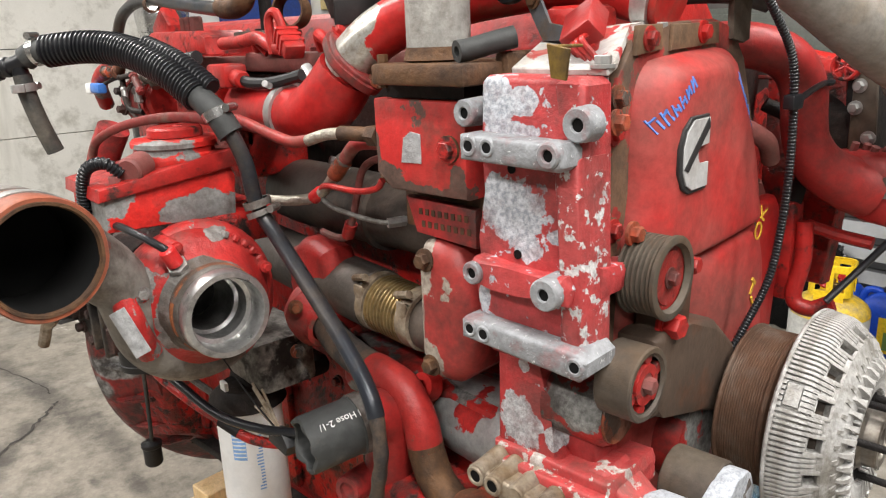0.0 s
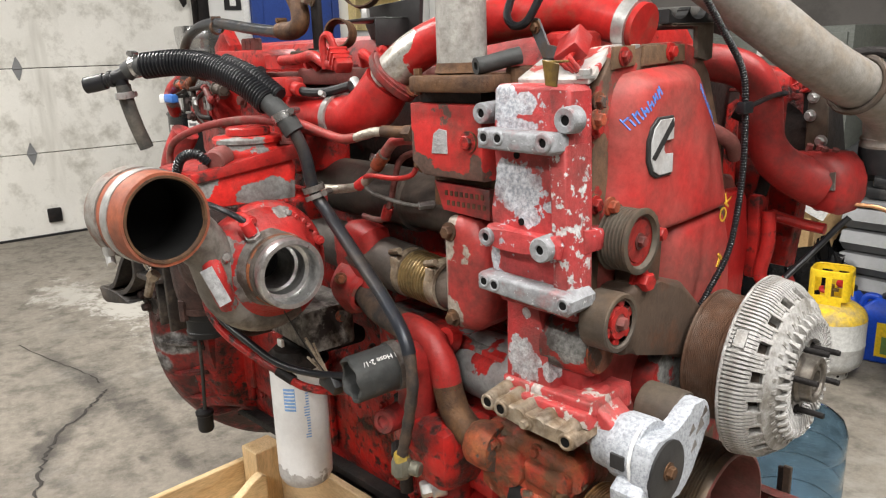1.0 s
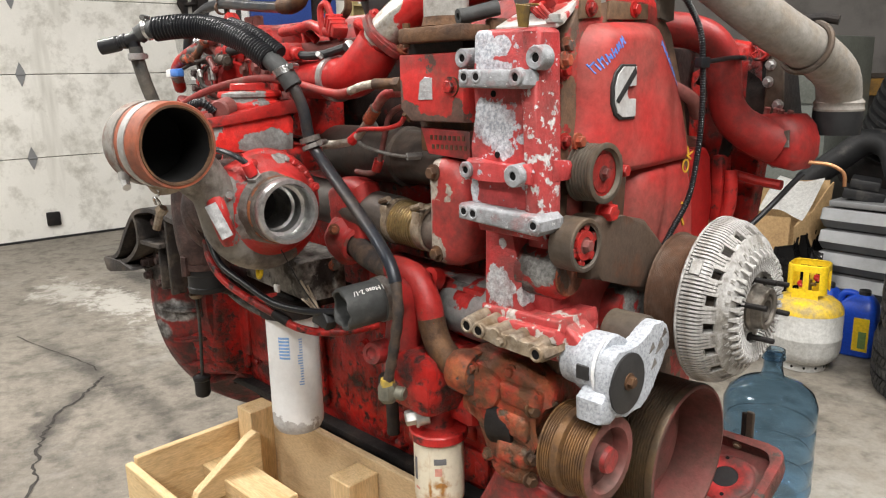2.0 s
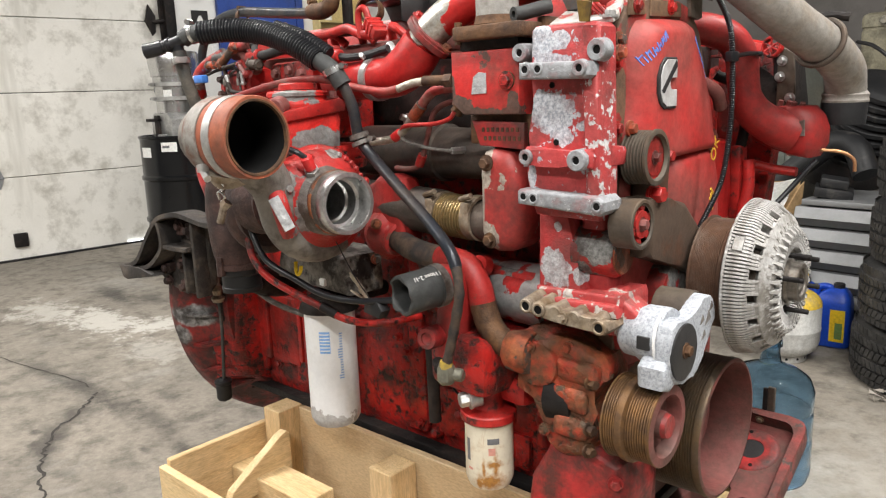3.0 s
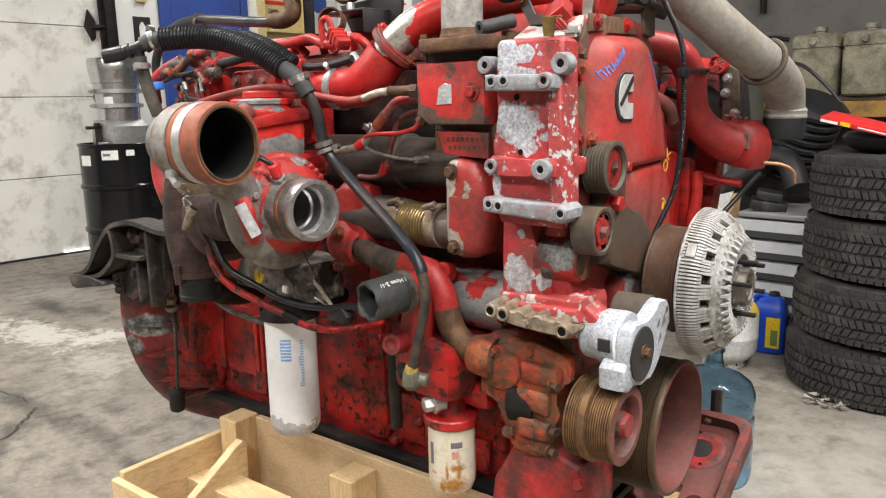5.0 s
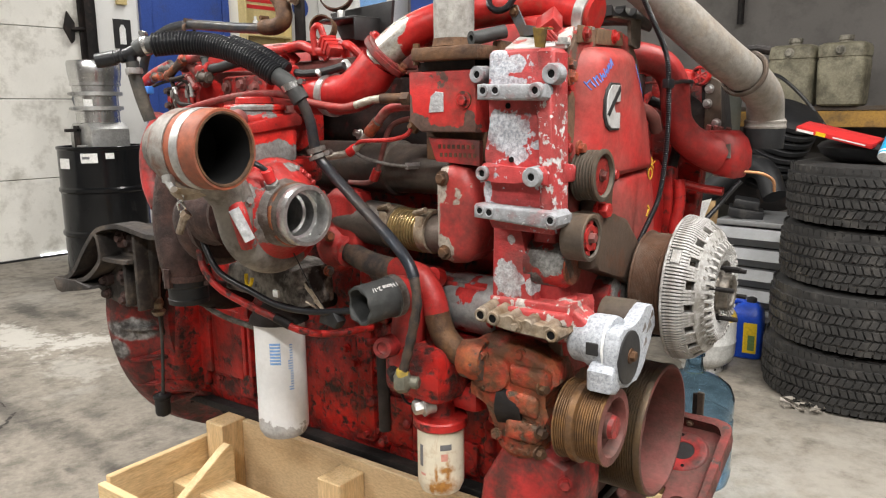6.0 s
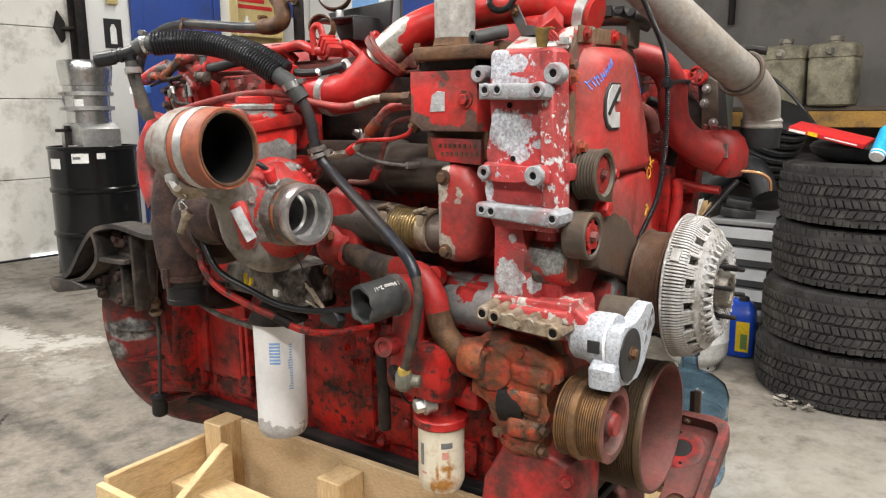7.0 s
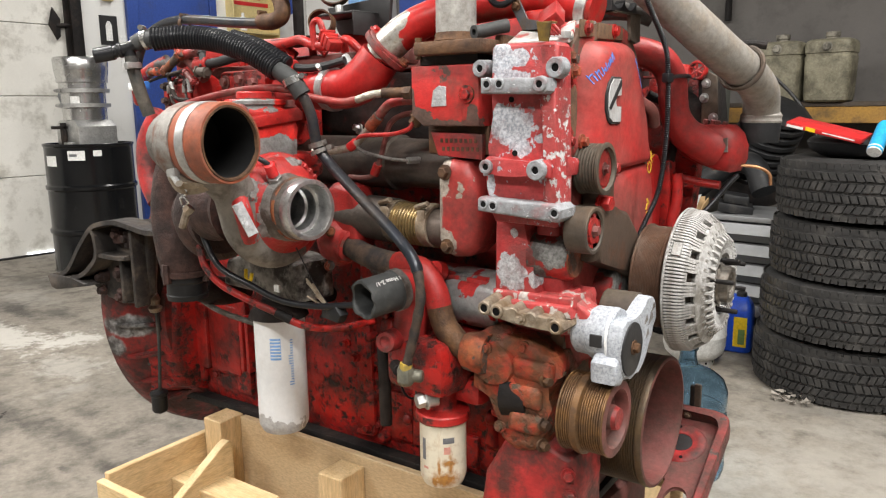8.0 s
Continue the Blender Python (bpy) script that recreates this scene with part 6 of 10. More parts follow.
for i, x in enumerate((-0.245, -0.22, -0.19, -0.155, -0.115)):
    bm = bmesh.new()
    cyl(bm, (x, 0.7275, 0.9265 - 0.003 * i), (x, 0.81, 0.9375 - 0.003 * i), 0.0125, n=18, ch=0.002)
    ep("pad_rib", bm, m_padalu, "", brk)
for x, z in ((-0.246, 0.925), (-0.221, 0.922), (-0.107, 0.911)):
    bm = bmesh.new()
    boss(bm, (x, 0.7225, z), -Y, 0.0125, 0.0075, 0.02)
    ep("pad_boss", bm, m_padalu, "", brk)
    bm = bmesh.new()
    cyl(bm, (x, 0.728, z), (x, 0.7242, z), 0.0074, n=16)
    ep("bolt_hole", bm, m_hole, "", brk)
bolts(brk, [(-0.175, 0.727, 0.915)], -Y, 0.007, 0.01, m_padalu)
bolts(brk, [(-0.118, 0.801, 1.332), (-0.130, 0.822, 1.353), (-0.113, 0.83, 1.215)], X, 0.009, 0.011, m_redrust, "rusty bolt")

# plate and clips on top of the bracket
def slab(pts, thick):
    """A flat sheet with the given corners, pushed down by its thickness."""
    bm = bmesh.new()
    q = [Vector(p) for p in pts]
    n = (q[1] - q[0]).cross(q[2] - q[0]).normalized()
    n *= -thick if n.z > 0 else thick
    lo = [bm.verts.new(p) for p in q]
    hi = [bm.verts.new(p + n) for p in q]
    bm.faces.new(lo)
    bm.faces.new(hi[::-1])
    for i in range(len(q)):
        k = (i + 1) % len(q)
        bm.faces.new((lo[i], hi[i], hi[k], lo[k]))
    bmesh.ops.bevel(bm, geom=bm.edges[:], offset=thick * 0.2, segments=1, affect="EDGES")
    return bm


m_greyworn = surf("pale_worn_plate", (0.55, 0.55, 0.53), (0.42, 0.41, 0.39), sc=20, rough=0.5, chip=0.09, chip_sc=26, under=(0.42, 0.03, 0.03), under2=(0.35, 0.03, 0.03), dirt=(0.25, 0.20, 0.16), dirt_amt=0.3, dirt_sc=18, bump=0.2)
bm = slab([(-0.236, 0.786, 1.384), (-0.118, 0.782, 1.384), (-0.120, 0.800, 1.389), (-0.152, 0.878, 1.424), (-0.160, 0.93, 1.426), (-0.250, 0.93, 1.420), (-0.244, 0.850, 1.410)], 0.008)
tpl = ep("top_plate", bm, m_greyworn, "pale plate with red paint remains")
bm = bmesh.new()
cyl(bm, (-0.128, 0.790, 1.384), (-0.128, 0.790, 1.3875), 0.0125, n=24)
cyl(bm, (-0.128, 0.790, 1.3875), (-0.128, 0.790, 1.396), 0.0085, n=6, ch=0.001)
ep("bolt", bm, m_tin, "pale steel bolt with a washer", tpl)
bm = slab([(-0.151, 0.7445, 1.378), (-0.132, 0.7435, 1.376), (-0.1265, 0.7415, 1.404), (-0.1545, 0.7425, 1.409)], 0.003)
box(bm, (-0.1535, 0.7425, 1.4045), (-0.1275, 0.760, 1.4075), 0.001, 1)
ep("bent_tab", bm, surf("olive_oily_steel", (0.22, 0.14, 0.03), (0.10, 0.065, 0.03), sc=40, rough=0.4, metal=0.4, bump=0.1), "oily brass-coloured bent tab")
m_darksteel = surf("dull_blue_grey_steel", (0.11, 0.115, 0.125), (0.08, 0.082, 0.09), sc=20, rough=0.45, metal=0.5, dirt=(0.14, 0.09, 0.05), dirt_amt=0.3, dirt_sc=25, bump=0.1)
bm = bmesh.new()
prism(bm, [(-0.2777, 1.450), (-0.2735, 1.466), (-0.260, 1.4625), (-0.243, 1.4265), (-0.2145, 1.4225), (-0.211, 1.408), (-0.2527, 1.409)], "y", 0.843, 0.847, 0.001, 1)
box(bm, (-0.2545, 0.845, 1.4085), (-0.2115, 0.875, 1.4115), 0.001, 1)
cbk = ep("cable_bracket", bm, m_darksteel, "dull bent steel bracket")
bm = bmesh.new()
bolt(bm, Vector((-0.2655, 0.843, 1.452)), -Y, 0.0065, 0.007)
ep("bolt", bm, m_rust, "rusty bolt", cbk)
a_ = Vector((0.033, 0.006, 0.020)).normalized()
b_ = Vector((0.026, -0.034, -0.022))
b_ = (b_ - a_ * b_.dot(a_)).normalized()
c_ = a_.cross(b_)
M = Matrix((a_, b_, c_)).transposed().to_4x4()
M.translation = (-0.180, 0.825, 1.4225)
for name, size, off, mat in (("connector_block", (0.019, 0.024, 0.013), (0, 0, 0), m_redduct), ("latch", (0.012, 0.0255, 0.004), (-0.004, 0.002, 0.014), m_red)):
    bm = bmesh.new()
    box(bm, tuple(o - h for o, h in zip(off, size)), tuple(o + h for o, h in zip(off, size)), 0.002)
    bm.transform(M)
    if name == "connector_block":
        blk_ = ep(name, bm, mat, "red painted connector block")
    else:
        ep(name, bm, mat, "", blk_)
for k in range(3):
    bm = bmesh.new()
    d = 0.006 * (k - 1)
    tube(bm, [M @ Vector((d, 0.022, 0)), M @ Vector((d, 0.036, -0.004)), (-0.150 + d, 0.80, 1.392)], 0.0032, 8)
    ep("wire", bm, m_red, "red painted wire", blk_)

# ---- idlers and tensioners
def grooved(c, d, r, wide, n, depth=0.003, hollow=0.0, hub=0.012):
    """Profile of a ribbed belt pulley with its face at c, looking along d, reaching wide behind."""
    prof = [(-wide, 0), (-wide, r * 0.98), (-wide + 0.002, r + 0.002), (-wide + 0.005, r + 0.002)]
    step = (wide - 0.012) / n
    for i in range(n):
        s = -wide + 0.006 + step * i
        prof += [(s, r - depth), (s + step * 0.3, r), (s + step * 0.7, r), (s + step * 0.98, r - depth)]
    prof += [(-0.005, r + 0.002), (-0.001, r + 0.002), (0, r), (0, r * 0.86)]
    return prof


m_belt = surf("dusty_grooved_pulley", (0.10, 0.085, 0.066), (0.075, 0.062, 0.05), sc=14, rough=0.6, metal=0.3, dirt=(0.13, 0.08, 0.045), dirt_amt=0.4, bump=0.1)
c = (-0.083, 0.862, 1.166)
bm = bmesh.new()
lathe(bm, grooved(c, X, 0.0435, 0.046, 6, 0.0035) + [(-0.004, 0.036), (-0.006, 0.034)], c, X, 48)
idl = ep("idler_pulley", bm, m_belt, "grooved idler pulley with a red face")
bm = bmesh.new()
lathe(bm, [(-0.007, 0.0345), (-0.007, 0.012), (-0.007, 0)], c, X, 40)
lathe(bm, [(-0.007, 0.030), (-0.0055, 0.029), (-0.0055, 0)], c, X, 40)
ep("face", bm, m_red, "red painted face", idl)
bolts(idl, [(c[0] - 0.006, c[1], c[2])], X, 0.008, 0.010, m_redgr2)
bm = bmesh.new()
prism(bm, [(0.78, 1.158), (0.78, 1.192), (0.86, 1.182), (0.875, 1.17), (0.86, 1.156)], "x", -0.155, -0.118, 0.006)
ep("idler_arm", bm, m_brk, "chipped red arm", idl)

c = (-0.079, 0.812, 1.068)
bm = bmesh.new()
lathe(bm, [(-0.042, 0), (-0.042, 0.0385), (-0.040, 0.0405), (-0.002, 0.0405), (0, 0.0388), (0, 0.034), (-0.003, 0.032), (-0.003, 0.030)], c, X, 48)
ten = ep("tensioner_pulley", bm, m_brownmetal, "smooth brown tensioner pulley")
bm = bmesh.new()
lathe(bm, [(-0.014, 0.031), (-0.014, 0)], c, X, 32)
ep("recess", bm, m_hole, "", ten)
bm = bmesh.new()
lathe(bm, [(-0.012, 0.024), (-0.002, 0.022), (-0.002, 0.013), (-0.006, 0.011), (-0.006, 0)], c, X, 32)
ep("face", bm, m_red, "red painted hub", ten)
for k in range(6):
    t = 2 * math.pi * (k + 0.3) / 6
    p = Vector(c) + Y * math.cos(t) * 0.0275 + Z * math.sin(t) * 0.0275 - X * 0.008
    bm = bmesh.new()
    cyl(bm, p - X * 0.004, p + X * 0.004, 0.0075, n=8, ch=0.001)
    ep("hub_lug", bm, m_red, "", ten)
bolts(ten, [(c[0] - 0.005, c[1], c[2])], X, 0.009, 0.012, m_redbrown)
bm = bmesh.new()
lathe(bm, [(-0.075, 0), (-0.075, 0.043), (-0.008, 0.042), (0, 0.037), (0, 0)], (-0.126, 0.828, 1.014), X, 32)
ep("tensioner_body", bm, m_redchip, "chipped red tensioner body")
bm = bmesh.new()
lathe(bm, [(-0.002, 0.036), (0.003, 0.035), (0.003, 0)], (-0.126, 0.828, 1.014), X, 28)
ep("tensioner_cap", bm, m_redrust, "rusty red end cap")
bm = bmesh.new()
bolt(bm, (-0.11, 0.888, 1.105), X, 0.014, 0.02)
ep("bolt", bm, m_red)

m_fansup = surf("brown_oily_casting", (0.085, 0.058, 0.042), (0.065, 0.048, 0.038), sc=9, rough=0.5, metal=0.2, dirt=(0.17, 0.065, 0.03), dirt_amt=0.25, dirt_sc=9, bump=0.15)
# ---- fan clutch on its grooved pulley
FX, FY, FZ = -0.0378, 1.097, 0.9375
bm = bmesh.new()
prof = [(-0.0765, 0), (-0.0765, 0.1005), (-0.0755, 0.1035), (-0.0735, 0.1050), (-0.0715, 0.1050), (-0.0705, 0.1030)]
for i in range(15):
    sg = -0.0700 + 0.0030 * i
    prof += [(sg, 0.0992), (sg + 0.0010, 0.1010), (sg + 0.0020, 0.1010), (sg + 0.0029, 0.0992)]
prof += [(-0.0245, 0.1000), (-0.0225, 0.1035), (-0.0195, 0.1040), (-0.0175, 0.1020), (-0.0165, 0.0940), (-0.004, 0.0940), (-0.004, 0)]
lathe(bm, prof, (FX, FY, FZ), X, 80)
m_fanpul = surf("rust_brown_pulley", (0.115, 0.060, 0.036), (0.085, 0.048, 0.032), sc=12, rough=0.6, metal=0.3, dirt=(0.16, 0.125, 0.10), dirt_amt=0.35, dirt_sc=20, bump=0.12)
ep("fan_pulley", bm, m_fanpul, "rust-brown grooved fan pulley")
m_clutch = surf("oxidised_cast_aluminium", (0.52, 0.515, 0.51), (0.38, 0.372, 0.355), sc=26, rough=0.6, metal=0.2, dirt=(0.15, 0.135, 0.11), dirt_amt=0.45, dirt_sc=24, bump=0.5, grain=220)
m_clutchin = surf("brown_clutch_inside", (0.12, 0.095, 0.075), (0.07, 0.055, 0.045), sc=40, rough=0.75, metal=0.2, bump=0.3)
WIN0, WINS = radians(75), 18


def off_window(a):
    """Angle from the middle of the nearest vent window."""
    p = 2 * math.pi / WINS
    return abs((a - WIN0 + p / 2) % p - p / 2)


bm = bmesh.new()
lathe(bm, [(-0.010, 0), (-0.010, 0.085), (-0.006, 0.128), (-0.002, 0.1395), (0.0, 0.1413), (0.0032, 0.1413), (0.0042, 0.1345), (0.030, 0.1310), (0.0375, 0.1255), (0.0400, 0.1260), (0.0525, 0.1165), (0.0555, 0.1165), (0.0600, 0.1075),
           (0.0630, 0.1010), (0.0660, 0.0950), (0.0690, 0.0880), (0.0700, 0.0820), (0.0665, 0.0700), (0.0640, 0.0600), (0.0640, 0.0450), (0.066, 0.0430), (0.066, 0)], (FX, FY, FZ), X, 180)
for k in range(WINS):
    hit = []
    for f in bm.faces:
        c = f.calc_center_median() - Vector((FX, FY, FZ))
        a = math.atan2(-c.y, c.z)
        if 0.0402 < c.x < 0.0523 and off_window(a) < radians(4.2) and abs((a - WIN0 - 2 * math.pi * k / WINS + math.pi) % (2 * math.pi) - math.pi) < 0.15:
            hit.append(f)
    out = bmesh.ops.extrude_face_region(bm, geom=hit)
    bmesh.ops.delete(bm, geom=hit, context="FACES_ONLY")
    for g in out["geom"]:
        if isinstance(g, bmesh.types.BMVert):
            d = Vector((0, g.co.y - FY, g.co.z - FZ)).normalized()
            g.co -= d * 0.015 + X * 0.010
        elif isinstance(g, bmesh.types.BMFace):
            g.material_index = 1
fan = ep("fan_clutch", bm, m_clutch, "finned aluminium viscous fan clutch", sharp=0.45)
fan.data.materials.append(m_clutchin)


def fan_piece(name, pts, half, angles, top=1.0):
    """Copies of one small casting piece round the clutch: pts run (along the axis, out from it)."""
    b = bmesh.new()
    prism(b, pts, "y", -half, half)
    for v in b.verts:
        if v.co.z > sum(p[1] for p in pts) / len(pts):
            v.co.y *= top
    bmesh.ops.recalc_face_normals(b, faces=b.faces[:])
    me = bpy.data.meshes.new(name)
    b.to_mesh(me)
    b.free()
    me.materials.append(m_clutch)
    for a in angles:
        f = new(name, me)
        f.matrix_basis = Matrix.Translation((FX, FY, FZ)) @ Matrix.Rotation(a, 4, "X")
        f.parent = fan


NF = 135
spin = [2 * math.pi * (i + 0.25) / NF for i in range(NF)]
pads = [radians(54 + 120 * k) for k in range(3)]
on_pad = lambda a: min(abs((a - p + math.pi) % (2 * math.pi) - math.pi) for p in pads) < radians(5.4)
fan_piece("fin", [(0.003, 0.130), (0.003, 0.1408), (0.028, 0.1368), (0.0345, 0.1338), (0.0505, 0.1205), (0.0505, 0.114), (0.033, 0.126)], 0.0022, [a for a in spin if not on_pad(a) and off_window(a) > radians(4.4)], 0.8)
fan_piece("fin", [(0.003, 0.130), (0.003, 0.1408), (0.028, 0.1368), (0.0345, 0.1338), (0.0388, 0.1300), (0.0388, 0.123), (0.033, 0.126)], 0.0022, [a for a in spin if not on_pad(a) and off_window(a) <= radians(4.4)], 0.8)
fan_piece("stub_fin", [(0.003, 0.130), (0.003, 0.1405), (0.0075, 0.1398), (0.0075, 0.130)], 0.0022, [a for a in spin if on_pad(a)])
fan_piece("stub_fin", [(0.026, 0.128), (0.026, 0.1370), (0.0345, 0.1335), (0.0388, 0.1298), (0.0388, 0.123)], 0.0022, [a for a in spin if on_pad(a)])
fan_piece("balance_pad", [(0.009, 0.130), (0.009, 0.1392), (0.0245, 0.1366), (0.0245, 0.128)], 0.0125, pads)
fan_piece("window_rib", [(0.037, 0.122), (0.0385, 0.1298), (0.0555, 0.1175), (0.0535, 0.112)], 0.0022, [WIN0 + 2 * math.pi * (k + w) / WINS for k in range(WINS) for w in (-0.245, 0.245)])
fan_piece("tooth", [(0.058, 0.105), (0.0635, 0.1045), (0.0665, 0.0965), (0.062, 0.094)], 0.0032, [2 * math.pi * (i + 0.5) / 36 for i in range(36)], 0.7)
fan_piece("short_fin", [(0.062, 0.0965), (0.0705, 0.0958), (0.0780, 0.0890), (0.0785, 0.0840), (0.066, 0.080)], 0.0036, [2 * math.pi * i / 36 for i in range(36)], 0.55)
fan_piece("inner_fin", [(0.064, 0.084), (0.0775, 0.0838), (0.0740, 0.0600), (0.062, 0.0580)], 0.0019, [2 * math.pi * i / 60 for i in range(60)])
bm = bmesh.new()
lathe(bm, [(0.060, 0), (0.060, 0.0400), (0.070, 0.0390), (0.074, 0.0350), (0.0885, 0.0340), (0.0900, 0.0325), (0.0900, 0.0265), (0.0885, 0.0250), (0.083, 0.0240), (0.083, 0.0205), (0.0865, 0.0200), (0.0865, 0.0150), (0.074, 0.0140), (0.074, 0)], (FX, FY, FZ), X, 48)
m_hubsteel = surf("oily_bearing_steel", (0.27, 0.25, 0.225), (0.17, 0.155, 0.135), sc=20, rough=0.35, metal=0.75, dirt=(0.09, 0.07, 0.05), dirt_amt=0.45, dirt_sc=18, bump=0.1)
ep("bearing_hub", bm, m_hubsteel, "bare oily steel bearing hub", fan)
for t in (45, -19, -100, 163, 105):
    p = Vector((FX + 0.063, FY + 0.050 * math.cos(radians(t)), FZ + 0.050 * math.sin(radians(t))))
    bm = bmesh.new()
    lathe(bm, [(0, 0), (0, 0.0075), (0.004, 0.0075), (0.005, 0.0048)] + [(0.006 + 0.0009 * i, 0.0048 - 0.0005 * (i % 2)) for i in range(38)] + [(0.0415, 0.0042), (0.042, 0)], p, X, 14)
    ep("stud", bm, m_castiron, "dark threaded stud", fan)
# fan support arm
bm = bmesh.new()
prism(bm, [(0.845, 1.005), (0.845, 1.10), (0.86, 1.104), (0.93, 1.094), (1.0, 1.077), (1.06, 1.028), (1.095, 0.985), (1.075, 0.935), (1.02, 0.944), (0.94, 0.978), (0.87, 1.0)], "x", -0.15, -0.098, 0.012, 3)
fsup = ep("fan_support", bm, m_fansup, "brown stained fan support arm")
bm = bmesh.new()
prism(bm, [(0.872, 1.088), (0.866, 1.16), (0.885, 1.19), (0.935, 1.19), (0.95, 1.15), (0.945, 1.085)], "x", -0.14, -0.108, 0.006, 2)
ep("support_ear", bm, m_fansup, "brown stained ear", fsup)
bolts(fsup, [(-0.108, 0.925, 1.165), (-0.108, 0.885, 1.105)], X, 0.010, 0.016, m_red, "red painted bolt")
bm = bmesh.new()
cyl(bm, (-0.107, 0.895, 1.14), (-0.1065, 0.895, 1.14), 0.013, n=18)
ep("bare_spot", bm, m_tin, "bare steel spot", fsup)
bm = bmesh.new()
lathe(bm, [(0, 0), (0, 0.06), (0.06, 0.055), (0.06, 0)], (-0.16, 0.98, 0.915), X, 24)
box(bm, (-0.19, 0.86, 0.83), (-0.14, 1.0, 0.96), 0.012)
ep("pump_casting", bm, m_redchip, "chipped red and grey pump casting")

# ---- white belt tensioner
XA = -0.016


bm = bmesh.new()
prism(bm, fair([(0.797, 0.900), (0.802, 0.914), (0.838, 0.919), (0.872, 0.909), (0.903, 0.930), (0.930, 0.938), (0.958, 0.926), (0.970, 0.900), (0.957, 0.876), (0.932, 0.850), (0.905, 0.815), (0.862, 0.808), (0.825, 0.813), (0.800, 0.835), (0.793, 0.87)], 2), "x", XA - 0.026, XA, 0.005, 2)
arm = ep("belt_tensioner", bm, m_alucor, "white corroded aluminium belt tensioner arm")
bm = bmesh.new()
lathe(bm, [(-0.098, 0), (-0.098, 0.034), (-0.092, 0.040), (-0.070, 0.042), (-0.062, 0.047), (-0.030, 0.048), (-0.022, 0.046), (-0.022, 0)], (XA, 0.842, 0.884), X, 28, wob=0.02)
ep("spring_case", bm, m_alucor, "", arm)
bm = bmesh.new()
prism(bm, [(0.782, 0.815), (0.780, 0.850), (0.800, 0.862), (0.832, 0.838), (0.828, 0.815), (0.806, 0.806)], "x", XA - 0.050, XA - 0.002, 0.009, 3)
ep("stop_lug", bm, m_alucor, "", arm)
bm = bmesh.new()
box(bm, (XA - 0.056, 0.7925, 0.872), (XA - 0.034, 0.80, 0.894), 0.001, 1)
ep("window", bm, m_blk, "", arm)
bm = bmesh.new()
lathe(bm, [(-0.001, 0), (-0.001, 0.046), (0.003, 0.046), (0.004, 0.044), (0.004, 0)], (XA, 0.842, 0.864), X, 40)
ep("pivot_disc", bm, m_blk, "black pivot disc", arm)
bm = bmesh.new()
bolt(bm, (XA + 0.004, 0.842, 0.867), X, 0.009, 0.010)
ep("pivot_bolt", bm, m_rust, "rusty pivot bolt", arm)
bm = bmesh.new()
tube(bm, [(XA - 0.027, 0.822, 0.930), (XA - 0.027, 0.801, 0.912), (XA - 0.027, 0.793, 0.885), (XA - 0.027, 0.799, 0.856)], 0.0026, 8)
ep("spring_wire", bm, m_white, "cream spring wire", arm)
for y, z, s in ((0.935, 0.898, 0.012), (0.947, 0.915, 0.008), (0.912, 0.900, 0.008), (0.92, 0.872, 0.008)):
    bm = bmesh.new()
    prism(bm, [(y - s, z - s), (y + s, z - s * 0.3), (y + s * 0.2, z + s)], "x", XA + 0.0002, XA + 0.0012)
    ep("pocket", bm, m_greycast, "", arm, smooth=False)
bm = bmesh.new()
lathe(bm, [(-0.062, 0), (-0.062, 0.036), (-0.060, 0.038), (-0.002, 0.038), (0, 0.036), (0, 0)], (XA - 0.022, 0.932, 0.902), X, 40)
ep("roller", bm, m_brownmetal, "smooth dark steel roller", arm)

# ---- lower pump pulley
PY, PZ = 0.812, 0.745
bm = bmesh.new()
prof = [(-0.084, 0), (-0.084, 0.066), (-0.083, 0.071), (-0.080, 0.071)]
for i in range(5):
    q0 = -0.079 + 0.0042 * i
    prof += [(q0, 0.0660), (q0 + 0.0011, 0.0690), (q0 + 0.0030, 0.0690), (q0 + 0.0041, 0.0660)]
prof += [(-0.057, 0.072), (-0.052, 0.073), (-0.046, 0.072), (-0.043, 0.067)]
for i in range(9):
    q0 = -0.0425 + 0.0043 * i
    prof += [(q0, 0.0632), (q0 + 0.0012, 0.0664), (q0 + 0.0031, 0.0664), (q0 + 0.0042, 0.0632)]
prof += [(-0.0035, 0.068), (-0.001, 0.068), (0, 0.066)]
lathe(bm, prof, (-0.033, PY, PZ), X, 60)
m_pulrust = surf("rust_brown_pulley", (0.19, 0.098, 0.036), (0.115, 0.066, 0.036), sc=26, rough=0.48, metal=0.35, dirt=(0.06, 0.036, 0.024), dirt_amt=0.4, dirt_sc=24, bump=0.3)
pul = ep("pump_pulley", bm, m_pulrust, "rusty wide grooved pump pulley")
bm = bmesh.new()
lathe(bm, [(0, 0.0665), (0.001, 0.052), (-0.002, 0.050), (-0.022, 0.047), (-0.022, 0.024), (-0.004, 0.022), (-0.004, 0)], (-0.033, PY, PZ), X, 48)
ep("face", bm, m_redbrown, "dull red dished face", pul)
bm = bmesh.new()
lathe(bm, [(-0.004, 0.021), (0.004, 0.019), (0.004, 0)], (-0.033, PY, PZ), X, 24)
ep("hub", bm, m_redgr2, "red hub", pul)
bm = bmesh.new()
lathe(bm, [(0, 0), (0, 0.05), (0.05, 0.045), (0.05, 0)], (-0.245, PY + 0.005, PZ + 0.005), X, 24)
ep("pump_neck", bm, m_castiron, "dark pump neck")
